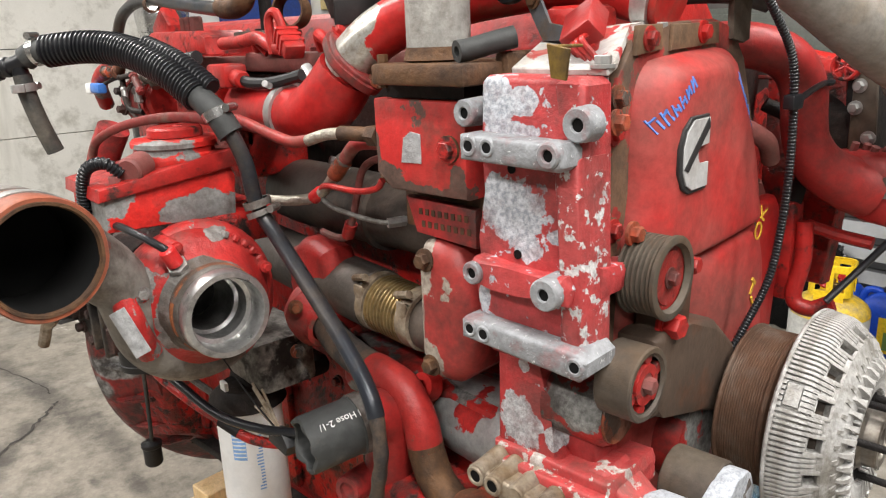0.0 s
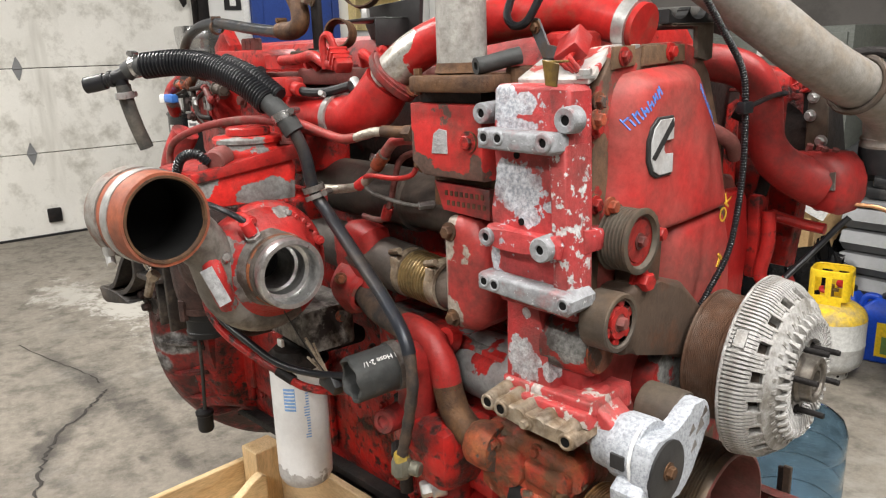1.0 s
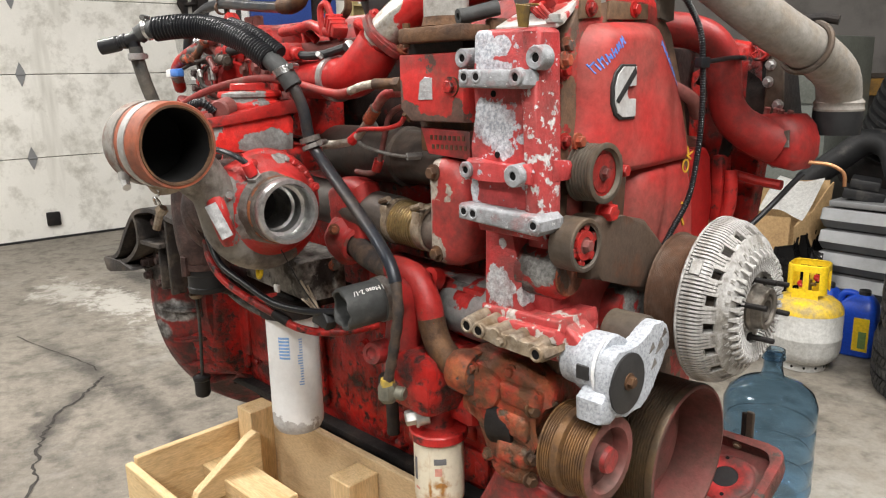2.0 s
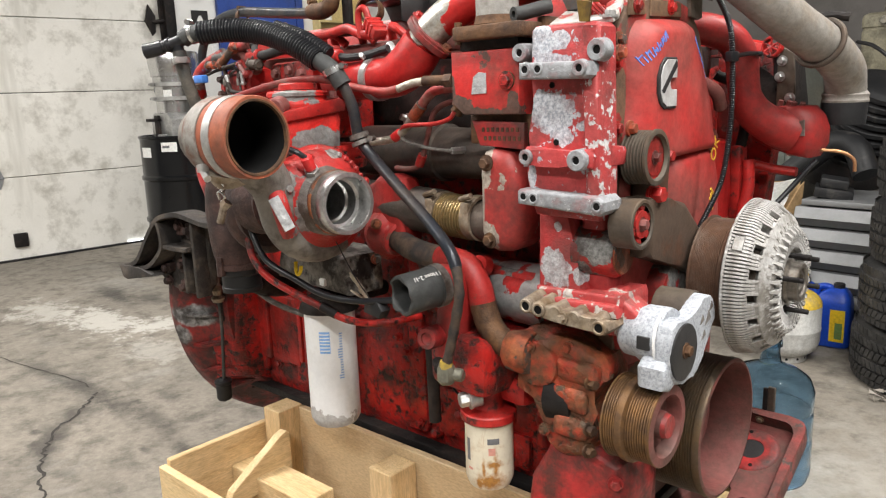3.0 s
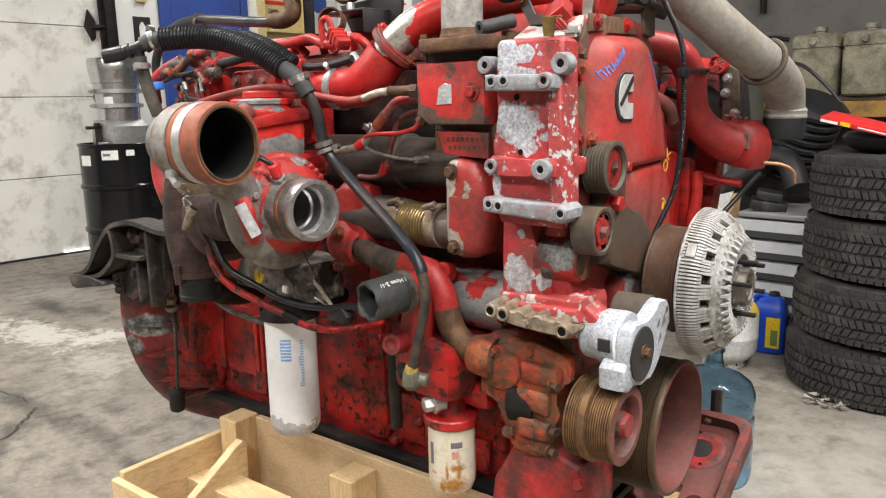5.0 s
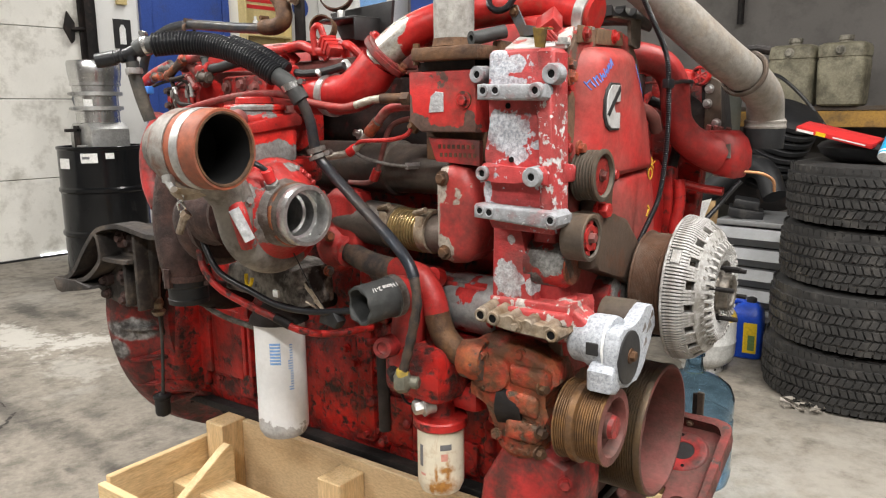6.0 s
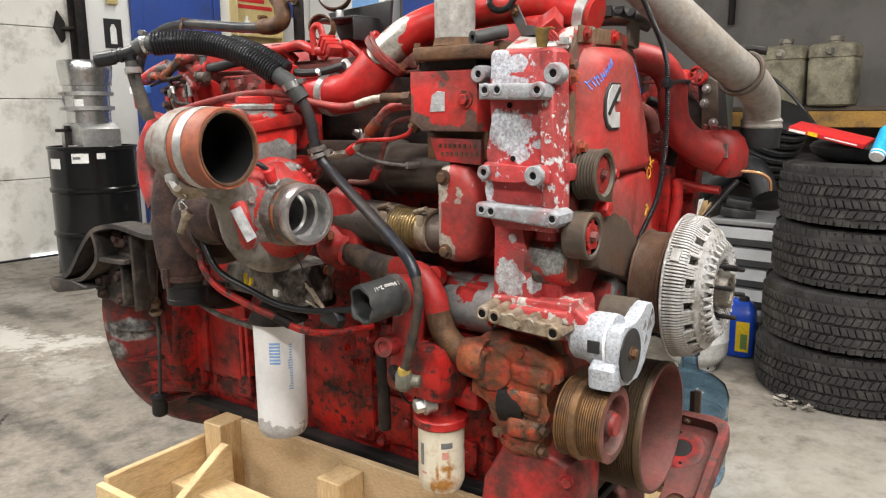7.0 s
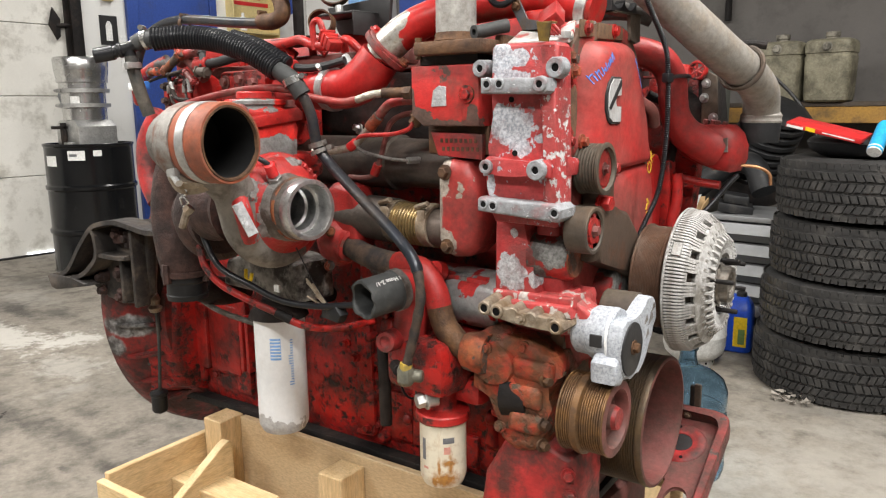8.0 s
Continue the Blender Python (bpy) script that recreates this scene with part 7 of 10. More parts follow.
# water pump casting
m_pump = surf("rusty_orange_red_casting", (0.38, 0.032, 0.020), (0.27, 0.075, 0.028), sc=24, rough=0.5, under=(0.10, 0.072, 0.045), under2=(0.050, 0.036, 0.026), chip=0.095, chip_sc=34, chip_soft=0.03, dirt=(0.085, 0.050, 0.026), dirt_amt=0.55, dirt_sc=26, bump=1.0, grain=80, drips=16)


bm = bmesh.new()
prism(bm, [(-0.312, 0.792), (-0.318, 0.83), (-0.30, 0.858), (-0.26, 0.872), (-0.17, 0.862), (-0.13, 0.845), (-0.125, 0.80), (-0.150, 0.755), (-0.145, 0.69), (-0.155, 0.655), (-0.215, 0.64), (-0.250, 0.675), (-0.262, 0.74), (-0.275, 0.775)], "y", 0.765, 0.87, 0.02, 4)
lumpy(bm, 0.011)
wp = ep("water_pump", bm, m_pump, "rusty orange-red water pump casting")
bm = bmesh.new()
lathe(bm, [(-0.004, 0.024), (-0.004, 0.032), (0.002, 0.036), (0.03, 0.040), (0.045, 0.036), (0.05, 0)], (-0.308, 0.763, 0.826), (1, 0.05, 0.0), 28, wob=0.06)
ep("inlet_collar", bm, m_redrust, "rusty inlet collar", wp)
bm = bmesh.new()
lathe(bm, [(0, 0), (0, 0.045), (0.012, 0.040), (0.016, 0.02), (0.016, 0)], (-0.252, 0.768, 0.812), -Y, 28, wob=0.08)
ep("volute_cap", bm, m_pump, "", wp)
for (x0, x1, z0, z1, mm, lb_) in ((-0.212, -0.132, 0.790, 0.832, m_pump, ""), (-0.222, -0.150, 0.738, 0.782, m_pump, ""), (-0.220, -0.152, 0.690, 0.730, m_pump, "")):
    bm = bmesh.new()
    box(bm, (x0, 0.754, z0), (x1, 0.80, z1), 0.012, 3)
    lumpy(bm, 0.005, 1)
    ep("pump_rib", bm, mm, lb_, wp)
bolts(wp, [(-0.146, 0.762, 0.80), (-0.15, 0.765, 0.715), (-0.152, 0.765, 0.675)], (0.9, -0.4, 0), 0.009, 0.014, m_rust, "rusty bolt")
bolts(wp, [(-0.262, 0.752, 0.842), (-0.19, 0.764, 0.852), (-0.24, 0.764, 0.69)], -Y, 0.008, 0.010, m_pump)
bm = bmesh.new()
prism(bm, [(-0.235, 0.668), (-0.16, 0.672), (-0.10, 0.652), (-0.088, 0.60), (-0.10, 0.50), (-0.13, 0.43), (-0.30, 0.43), (-0.285, 0.58)], "y", 0.775, 0.90, 0.018, 3)
lumpy(bm, 0.004)
lg = ep("lower_gear_cover", bm, m_redgr2, "oily red lower gear cover")
bolts(lg, [(-0.105, 0.775, 0.625), (-0.10, 0.777, 0.585), (-0.108, 0.778, 0.535), (-0.115, 0.778, 0.495)], (0.5, -0.85, 0), 0.0095, 0.012, m_redgr2, "red painted bolt")
bm = bmesh.new()
prism(bm, [(0.79, 0.43), (0.79, 0.66), (0.84, 0.69), (0.95, 0.66), (0.95, 0.43)], "x", -0.20, -0.112, 0.012, 3)
ep("cover_web", bm, m_redgr2, "", lg)

# ---- crankshaft pulley, damper and front mount
CY, CZ = 1.085, 0.633
bm = bmesh.new()
prof = [(-0.125, 0.06), (-0.125, 0.130), (-0.123, 0.136), (-0.119, 0.136)]
for i in range(20):
    s = -0.117 + 0.0051 * i
    prof += [(s, 0.1312), (s + 0.0014, 0.1345), (s + 0.0034, 0.1345), (s + 0.0049, 0.1312)]
prof += [(-0.013, 0.136), (-0.004, 0.136), (0, 0.134)]
lathe(bm, prof, (-0.068, CY, CZ), X, 72)
m_crankgr = surf("dark_grooved_rim", (0.082, 0.060, 0.042), (0.055, 0.043, 0.034), sc=14, rough=0.42, metal=0.45, dirt=(0.15, 0.095, 0.045), dirt_amt=0.35, bump=0.1)
cp = ep("crank_pulley", bm, m_crankgr, "large dark grooved crankshaft pulley")
bm = bmesh.new()
lathe(bm, [(0, 0.1345), (0.0015, 0.132), (0.0015, 0.128), (-0.004, 0.127), (-0.085, 0.122), (-0.088, 0.07), (-0.06, 0.065), (-0.06, 0)], (-0.068, CY, CZ), X, 64)
ep("dish", bm, m_redbrown, "dull red-brown dished inside", cp)
bm = bmesh.new()
lathe(bm, [(-0.03, 0), (-0.03, 0.165), (-0.026, 0.17), (0.002, 0.17), (0.006, 0.165), (0.006, 0)], (-0.205, CY, CZ - 0.01), X, 64)
ep("vibration_damper", bm, m_redbrown, "dull red vibration damper disc")
m_mountrim = surf("dull_worn_red_rim", (0.24, 0.042, 0.038), (0.15, 0.045, 0.038), sc=14, rough=0.5, chip=0.05, chip_sc=16, under=(0.10, 0.08, 0.07), dirt=(0.06, 0.035, 0.028), dirt_amt=0.5, dirt_sc=14, bump=0.3)
# the tray of the front mount leans towards the turbo side
MU = Vector((0.9945, 0.1045, 0))
MV = Vector((-0.095, 0.905, 0.415))
MV = (MV - MU * MV.dot(MU)).normalized()
MM = Matrix((MU, MV, MU.cross(MV))).transposed().to_4x4()
MM.translation = (-0.107, 1.294, 0.50)


def tray(name, bm, material, label="", parent=None):
    bm.transform(MM)
    return ep(name, bm, material, label, parent)


arch = [(0.033 + 0.024 * math.cos(t), -0.148 + 0.026 * math.sin(t)) for t in (math.pi * i / 10 for i in range(11))]
bm = bmesh.new()
prism(bm, [(-0.16, 0.085), (0.085, 0.085), (0.085, -0.23), (0.060, -0.23)] + arch + [(0.006, -0.23), (-0.006, -0.23), (0.0, -0.112), (-0.026, -0.088), (-0.16, -0.085)], "z", -0.012, 0.0, 0.002, 1)
mt = tray("front_mount", bm, m_redbrown, "dull red front mounting tray with a raised rim")
bm = bmesh.new()
prism(bm, [(-0.16, 0.093), (0.055, 0.093), (0.074, 0.0915), (0.086, 0.085), (0.0925, 0.074), (0.095, 0.055), (0.094, -0.23), (0.075, -0.23), (0.076, 0.045), (0.074, 0.060), (0.066, 0.071), (0.052, 0.077), (-0.16, 0.078)], "z", -0.012, 0.031, 0.004, 2)
tray("rim", bm, m_mountrim, "worn red raised rim", mt)
bm = bmesh.new()
lathe(bm, [(-0.002, 0.060), (0.002, 0.057), (0.0045, 0.052), (0.0045, 0.031), (0.003, 0.0265), (-0.001, 0.026)], (0, 0, 0), Z, 44)
tray("ring", bm, m_redgr2, "worn red ring", mt)
bm = bmesh.new()
cyl(bm, (0, 0, 0.0004), (0, 0, 0.0016), 0.0262, n=32)
tray("bore", bm, m_blk, "dark bore", mt)
for k in (-1, 1):
    bm = bmesh.new()
    cyl(bm, (0.0135 * k, -0.0445 * k, 0.003), (0.0135 * k, -0.0445 * k, 0.0052), 0.0042, n=14)
    tray("bolt_hole", bm, m_hole, "", mt)
bm = bmesh.new()
bolt(bm, Vector((-0.006, 0.078, 0.014)), -Y, 0.0065, 0.007)
tray("bolt", bm, m_padalu, "dull steel bolt", mt)
foot_ = MM @ Vector((0.012, 0.097, 0.02))
for dx, w, mat in ((0.0, 0.016, m_brownmetal), (-0.013, 0.011, m_castiron)):
    bm = bmesh.new()
    box(bm, foot_ + Vector((dx - w / 2, -0.004, -0.02)), foot_ + Vector((dx + w / 2, 0.004, 0.062 + dx * 0.4)), 0.002, 1)
    ep("upright_tab", bm, mat, "upright steel tab", mt)
bm = bmesh.new()
box(bm, (-0.30, 1.10, 0.24), (-0.185, 1.30, 0.415), 0.02)
ep("mount_foot", bm, m_redbrown, "", mt)

# ---- oil filter with plain print
def filter_can(name, c, z0, z1, r, label):
    bm = bmesh.new()
    h = z1 - z0
    lathe(bm, [(0, 0), (0.001, r * 0.55), (0.006, r * 0.86), (0.02, r * 0.985), (0.03, r), (h - 0.012, r), (h - 0.006, r * 1.02), (h, r * 1.02), (h, 0)], (c[0], c[1], z0), Z, 48)
    return bm


m_filt = surf("scuffed_white_filter", (0.78, 0.79, 0.80), (0.74, 0.75, 0.76), sc=8, rough=0.4, mottle=0.08, under=(0.46, 0.45, 0.44), under2=(0.36, 0.35, 0.34), chip=0.0, patches=(((-0.84, 0.66, 0.545), (0.09, 0.12, 0.045)),), dirt=(0.56, 0.54, 0.51), dirt_amt=0.12, dirt_sc=16, bump=0.06)
FC = (-0.826, 0.708)
of = ep("oil_filter", filter_can("oil_filter", FC, 0.538, 0.815, 0.0575, ""), m_filt, "white scuffed oil filter with blue print")
curved_label("barcode_patch", FC, 0.0579, -60, -36, 0.725, 0.775, m_blueink, of, "light blue printed patch")
for k in range(6):
    curved_label("barcode_line", FC, 0.0582, -59, -37, 0.730 + k * 0.0075, 0.7325 + k * 0.0075, m_label, of)
for k in range(9):
    for z in (0.0, 0.006):
        curved_label("lettering_bar", FC, 0.0580, -16 if k not in (0, 4, 5) else -20, -9, 0.664 + 0.0122 * k + z, 0.6668 + 0.0122 * k + z, m_blueink, of, n=3)
bm = bmesh.new()
box(bm, (-0.89, 0.70, 0.816), (-0.80, 0.87, 0.855), 0.015)
lathe(bm, [(0, 0), (0, 0.068), (0.012, 0.064), (0.03, 0.045), (0.03, 0)], (*FC, 0.815), Z, 32)
ep("filter_head", bm, m_castiron, "grimy grey filter head")
for x0, x1, z0, z1 in ((-1.425, -1.305, 0.545, 0.735), (-1.295, -1.165, 0.55, 0.745)):
    bm = bmesh.new()
    box(bm, (x0, 0.835, z0), (x1, 0.856, z1), 0.008, 2)
    for v in bm.verts:
        v.co.y += noise.noise(v.co * 14) * 0.006
    ep("crankcase_panel", bm, m_redpanel, "oily bright red panel", block)
for x, r in ((-1.138, 0.0075), (-1.115, 0.0065)):
    bm = bmesh.new()
    box(bm, (x - r, 0.818, 0.575), (x + r, 0.858, 0.73), 0.004, 2)
    ep("side_rib", bm, m_red, "red rib", block)
bm = bmesh.new()
lathe(bm, [(0, 0), (0, 0.03), (0.03, 0.034), (0.033, 0.038), (0.055, 0.038), (0.058, 0.034), (0.12, 0.034), (0.12, 0)], (-1.255, 0.715, 0.80), Z, 24)
ep("black_canister", bm, m_castiron, "sooty black canister below the bracket")

F2 = (-0.386, 0.768)
m_filt2 = surf("rust_streaked_cream_filter", (0.70, 0.65, 0.53), (0.63, 0.58, 0.46), sc=10, mottle=0.10, rough=0.38, under=(0.40, 0.19, 0.045), under2=(0.28, 0.13, 0.04), chip=0.0, patches=(((-0.345, 0.740, 0.588), (0.016, 0.016, 0.007)), ((-0.352, 0.733, 0.552), (0.028, 0.028, 0.016)), ((-0.343, 0.742, 0.575), (0.006, 0.006, 0.040)), ((-0.372, 0.724, 0.545), (0.006, 0.006, 0.020)), ((-0.362, 0.727, 0.575), (0.0035, 0.0035, 0.022))), patch_sc=120.0, patch_amt=1.8, patch_soft=0.45, dirt=(0.38, 0.20, 0.07), dirt_amt=0.14, dirt_sc=30, drips=70, bump=0.03)
cf = ep("coolant_filter", filter_can("coolant_filter", F2, 0.526, 0.668, 0.047, ""), m_filt2, "cream coolant filter with rust streaks")
m_pink = surf("pale_red_print", (0.62, 0.24, 0.19), (0.58, 0.30, 0.24), rough=0.45, bump=0)
curved_label("print_patch", F2, 0.0474, -48, -32, 0.607, 0.622, m_pink, cf, "pale red print")
curved_label("lettering_bar", F2, 0.0474, -50, -22, 0.629, 0.641, m_ink, cf, "grey lettering bar")
curved_label("lettering_bar", F2, 0.0474, -108, -96, 0.59, 0.635, m_ink, cf, "grey lettering bar")
curved_label("lettering_bar", F2, 0.0474, -104, -88, 0.572, 0.577, m_pink, cf, "red lettering bar")
bm = bmesh.new()
lathe(bm, [(-0.006, 0), (-0.006, 0.052), (-0.003, 0.0545), (0.010, 0.0545), (0.013, 0.052), (0.018, 0.03), (0.05, 0.026), (0.05, 0)], (*F2, 0.672), Z, 40)
box(bm, (-0.41, 0.775, 0.70), (-0.30, 0.87, 0.76), 0.018)
tube(bm, [(-0.386, 0.768, 0.70), (-0.38, 0.775, 0.74), (-0.36, 0.80, 0.775), (-0.34, 0.83, 0.79)], 0.026, 14)
ch = ep("coolant_filter_head", bm, m_red, "red coolant filter head")
bm = bmesh.new()
cyl(bm, (-0.375, 0.738, 0.722), (-0.387, 0.716, 0.719), 0.019, n=20, ch=0.002)
bolt(bm, (-0.386, 0.718, 0.719), (-0.45, -0.9, -0.1), 0.0145, 0.020)
ep("drain_plug", bm, m_tin, "bare steel plug", ch)
bm = bmesh.new()
tube(bm, [(-0.27, 0.80, 0.705), (-0.265, 0.79, 0.70)], 0.014, 12)
tube(bm, [(-0.31, 0.79, 0.765), (-0.27, 0.79, 0.745), (-0.24, 0.80, 0.725)], 0.011, 10)
ep("stub", bm, m_redgrime)

# ---- black coolant pipe running down the side
run_ = spline([(-0.639, 0.632, 1.329), (-0.624, 0.642, 1.302), (-0.612, 0.652, 1.262), (-0.607, 0.660, 1.205), (-0.575, 0.668, 1.165), (-0.49, 0.667, 1.105), (-0.405, 0.662, 1.050), (-0.350, 0.654, 1.006), (-0.333, 0.650, 0.95), (-0.343, 0.650, 0.90), (-0.357, 0.650, 0.852), (-0.371, 0.650, 0.81)], 10)
bm = bmesh.new()
sweep(bm, run_[:74], [0.0108] * 74, 16)
ep("coolant_pipe", bm, m_steelpipe, "black steel coolant pipe")
bm = bmesh.new()
sweep(bm, run_[72:], [0.0090 + 0.0006 * math.sin(i * 0.9) for i in range(len(run_[72:]))], 16)
ep("coolant_pipe_foot", bm, m_brownpipe, "mud-stained lower coolant pipe")
bm = bmesh.new()
clampband(bm, (-0.607, 0.660, 1.208), (0.1, 0.1, -0.5), 0.0175, 0.010)
clampband(bm, (-0.604, 0.662, 1.195), (0.15, 0.1, -0.5), 0.0175, 0.008)
ep("pipe_clip", bm, m_greycast, "grey steel pipe clip")
m_valve = surf("dull_green_grey_valve", (0.17, 0.165, 0.13), (0.12, 0.115, 0.09), sc=18, rough=0.5, metal=0.4, dirt=(0.28, 0.22, 0.06), dirt_amt=0.3, dirt_sc=22, bump=0.3)
bm = bmesh.new()
lathe(bm, [(0, 0), (0, 0.012), (0.008, 0.0175), (0.028, 0.0165), (0.040, 0.0115), (0.040, 0)], (-0.374, 0.651, 0.772), Z, 9, wob=0.14)
dv = ep("drain_valve", bm, m_valve, "dull grey-green drain valve")
bm = bmesh.new()
cyl(bm, (-0.374, 0.655, 0.790), (-0.347, 0.668, 0.789), 0.012, n=12, ch=0.003)
ep("valve_nut", bm, m_valve, "", dv)
bm = bmesh.new()
cyl(bm, (-0.41, 0.67, 0.785), (-0.44, 0.69, 0.785), 0.012, n=10, ch=0.002)
ep("valve_stem", bm, m_castiron, "dark stem", dv)
bm = bmesh.new()
lathe(bm, [(0, 0), (0, 0.0130), (0.013, 0.0120), (0.015, 0)], (-0.372, 0.650, 0.803), Z, 9, wob=0.2)
ep("valve_paint", bm, surf("yellow_paint_daub", (0.48, 0.34, 0.05), (0.36, 0.25, 0.05), sc=30, rough=0.5, dirt=(0.15, 0.12, 0.05), dirt_amt=0.3, dirt_sc=40, bump=0.1), "yellow paint daub", dv)

# ---- corrugated hose arching over the turbo
bm = bmesh.new()
arch = [(-0.915, 0.503, 1.417), (-0.892, 0.527, 1.42), (-0.872, 0.548, 1.421), (-0.841, 0.572, 1.418), (-0.802, 0.589, 1.41), (-0.76, 0.602, 1.396), (-0.725, 0.611, 1.382), (-0.693, 0.619, 1.364), (-0.671, 0.624, 1.351)]
TOP1, TOP2, TOP3 = [(-0.639, 0.632, 1.329), (-0.624, 0.642, 1.302), (-0.612, 0.652, 1.262)]
ribbed(bm, arch, 0.0238, 0.0068, 0.0028, 20)
ep("corrugated_loom", bm, m_loom, "black corrugated plastic loom over a hose")
bm = bmesh.new()
ribbed(bm, [Vector(p) + Vector((0.016, 0.014, 0.012)) for p in arch[4:]], 0.013, 0.0068, 0.0022, 14)
ep("corrugated_loom", bm, m_loom, "split end of the corrugated loom")
bm = bmesh.new()
tube(bm, [arch[-2], arch[-1], TOP1, TOP2], 0.0175, 16, 8)
ep("hose_end", bm, m_greyrub, "dark grey hose end")
bm = bmesh.new()
clampband(bm, TOP1, (0.3, 0.2, -0.8), 0.0180, 0.013)
ep("hose_clamp", bm, m_steel, "bright steel hose clamp")
bm = bmesh.new()
tube(bm, [(-0.905, 0.503, 1.417), (-0.932, 0.493, 1.416), (-0.944, 0.481, 1.407)], 0.0175, 14, 6)
ep("hose_sleeve", bm, m_greyrub, "grey hose sleeve")
bm = bmesh.new()
clampband(bm, (-0.927, 0.496, 1.417), (0.7, 0.6, 0.25), 0.0185, 0.012)
ep("hose_clamp", bm, m_steel, "bright steel hose clamp")
bm = bmesh.new()
tube(bm, [(-0.940, 0.485, 1.410), (-0.953, 0.471, 1.401), (-0.970, 0.452, 1.394), (-0.978, 0.442, 1.391)], 0.0125, 14, 6)
tee = ep("tee_fitting", bm, m_loom, "black steel tee fitting")
bm = bmesh.new()
lathe(bm, [(-0.012, 0.0125), (-0.01, 0.0150), (-0.004, 0.0150), (-0.002, 0.0125)], (-0.968, 0.454, 1.395), (-0.65, -0.72, -0.2), 16)
ep("collar", bm, m_loom, "", tee)
bm = bmesh.new()
tube(bm, [(-0.972, 0.450, 1.393), (-0.984, 0.436, 1.389), (-0.996, 0.422, 1.386)], 0.0150, 14, 4, hollow=0.6)
ep("tee_arm", bm, m_loom, "", tee)
bm = bmesh.new()
tube(bm, [(-0.952, 0.472, 1.40), (-0.950, 0.475, 1.370)], 0.0115, 12, 4)
ep("tee_leg", bm, m_loom, "", tee)
bm = bmesh.new()
tube(bm, [(-0.951, 0.474, 1.385), (-0.950, 0.477, 1.355), (-0.948, 0.487, 1.31), (-0.947, 0.50, 1.268)], 0.0130, 14, 8, hollow=0.65)
ep("branch_hose", bm, m_greyrub, "grey rubber branch hose cut at its end")
bm = bmesh.new()
clampband(bm, (-0.950, 0.475, 1.366), (0.05, 0.1, -1), 0.0146, 0.012)
bcl = ep("hose_clamp", bm, m_tin, "steel spring clamp")
bm = bmesh.new()
box(bm, (-0.934, 0.452, 1.360), (-0.926, 0.470, 1.372), 0.001, 1)
ep("clamp_ear", bm, m_tin, "", bcl)

m_grimegrey = surf("grimy_grey_casting", (0.30, 0.285, 0.26), (0.19, 0.175, 0.16), sc=16, rough=0.5, under=(0.022, 0.018, 0.016), under2=(0.012, 0.010, 0.010), chip=0.085, chip_sc=14, chip_soft=0.03, dirt=(0.03, 0.024, 0.02), dirt_amt=0.5, dirt_sc=20, bump=0.4)
m_turnedalu = surf("turned_aluminium", (0.62, 0.62, 0.61), (0.46, 0.46, 0.455), sc=14, rough=0.30, metal=0.85, dirt=(0.10, 0.09, 0.08), dirt_amt=0.30, dirt_sc=22, bump=0.12)
# ---- turbocharger (axis along x)
TCY, TCZ = 0.568, 1.092
m_greyscroll = surf("grimy_grey_cast_scroll", (0.22, 0.205, 0.185), (0.15, 0.135, 0.12), sc=14, rough=0.55, metal=0.2, under=(0.34, 0.03, 0.026), under2=(0.25, 0.03, 0.026), chip=0.03, chip_sc=14, dirt=(0.055, 0.042, 0.035), dirt_amt=0.45, dirt_sc=14, bump=0.5, grain=90)
m_turbored = surf("turbo_red_paint_worn", (0.47, 0.030, 0.028), RED2, sc=14, rough=0.45, under=(0.27, 0.26, 0.25), under2=(0.17, 0.16, 0.15), under_metal=0.2, chip=0.035, chip_sc=18, dirt=(0.12, 0.06, 0.05), dirt_amt=0.3, dirt_sc=26, bump=0.45, grain=110,
                  patch_sc=30.0, patches=(((-0.565, 0.512, 1.075), (0.03, 0.022, 0.040)), ((-0.59, 0.49, 1.14), (0.03, 0.014, 0.022)), ((-0.60, 0.50, 1.01), (0.05, 0.022, 0.020)), ((-0.59, 0.60, 1.18), (0.04, 0.020, 0.010))))
bm = bmesh.new()
lathe(bm, [(-0.10, 0), (-0.10, 0.072), (-0.065, 0.088), (-0.035, 0.096), (-0.008, 0.096), (0.006, 0.091), (0.013, 0.082), (0.018, 0.075), (0.027, 0.068), (0.036, 0.062), (0.044, 0.059), (0.044, 0.05), (-0.035, 0.05), (-0.035, 0)], (-0.605, TCY, TCZ), X, 64, wob=0.03)
tc_ = ep("turbocharger", bm, m_turbored, "worn red turbocharger compressor housing", sharp=0.9)
line = []
rad = []
for i in range(41):
    f = i / 40
    t = radians(110 - 285 * f)
    rr = 0.088 - 0.006 * f
    line.append(Vector((-0.630 + 0.006 * f, TCY + rr * math.cos(t), TCZ + rr * math.sin(t))))
    rad.append(0.015 + 0.022 * f ** 0.8)
for q, r in (((-0.622, 0.476, 1.128), 0.038), ((-0.616, 0.455, 1.155), 0.040), ((-0.606, 0.425, 1.185), 0.043), ((-0.604, 0.388, 1.208), 0.047), ((-0.590, 0.358, 1.221), 0.050), ((-0.572, 0.346, 1.226), 0.051), ((-0.555, 0.346, 1.226), 0.051)):
    line.append(Vector(q))
    rad.append(r)
bm = bmesh.new()
sweep(bm, line[:26], rad[:26], 20)
ep("scroll", bm, m_turbored, "worn red scroll", tc_)
bm = bmesh.new()
sweep(bm, line[24:], [r * 1.006 for r in rad[24:]], 24)
ep("scroll_outlet", bm, m_greyscroll, "grimy grey cast scroll outlet", tc_)
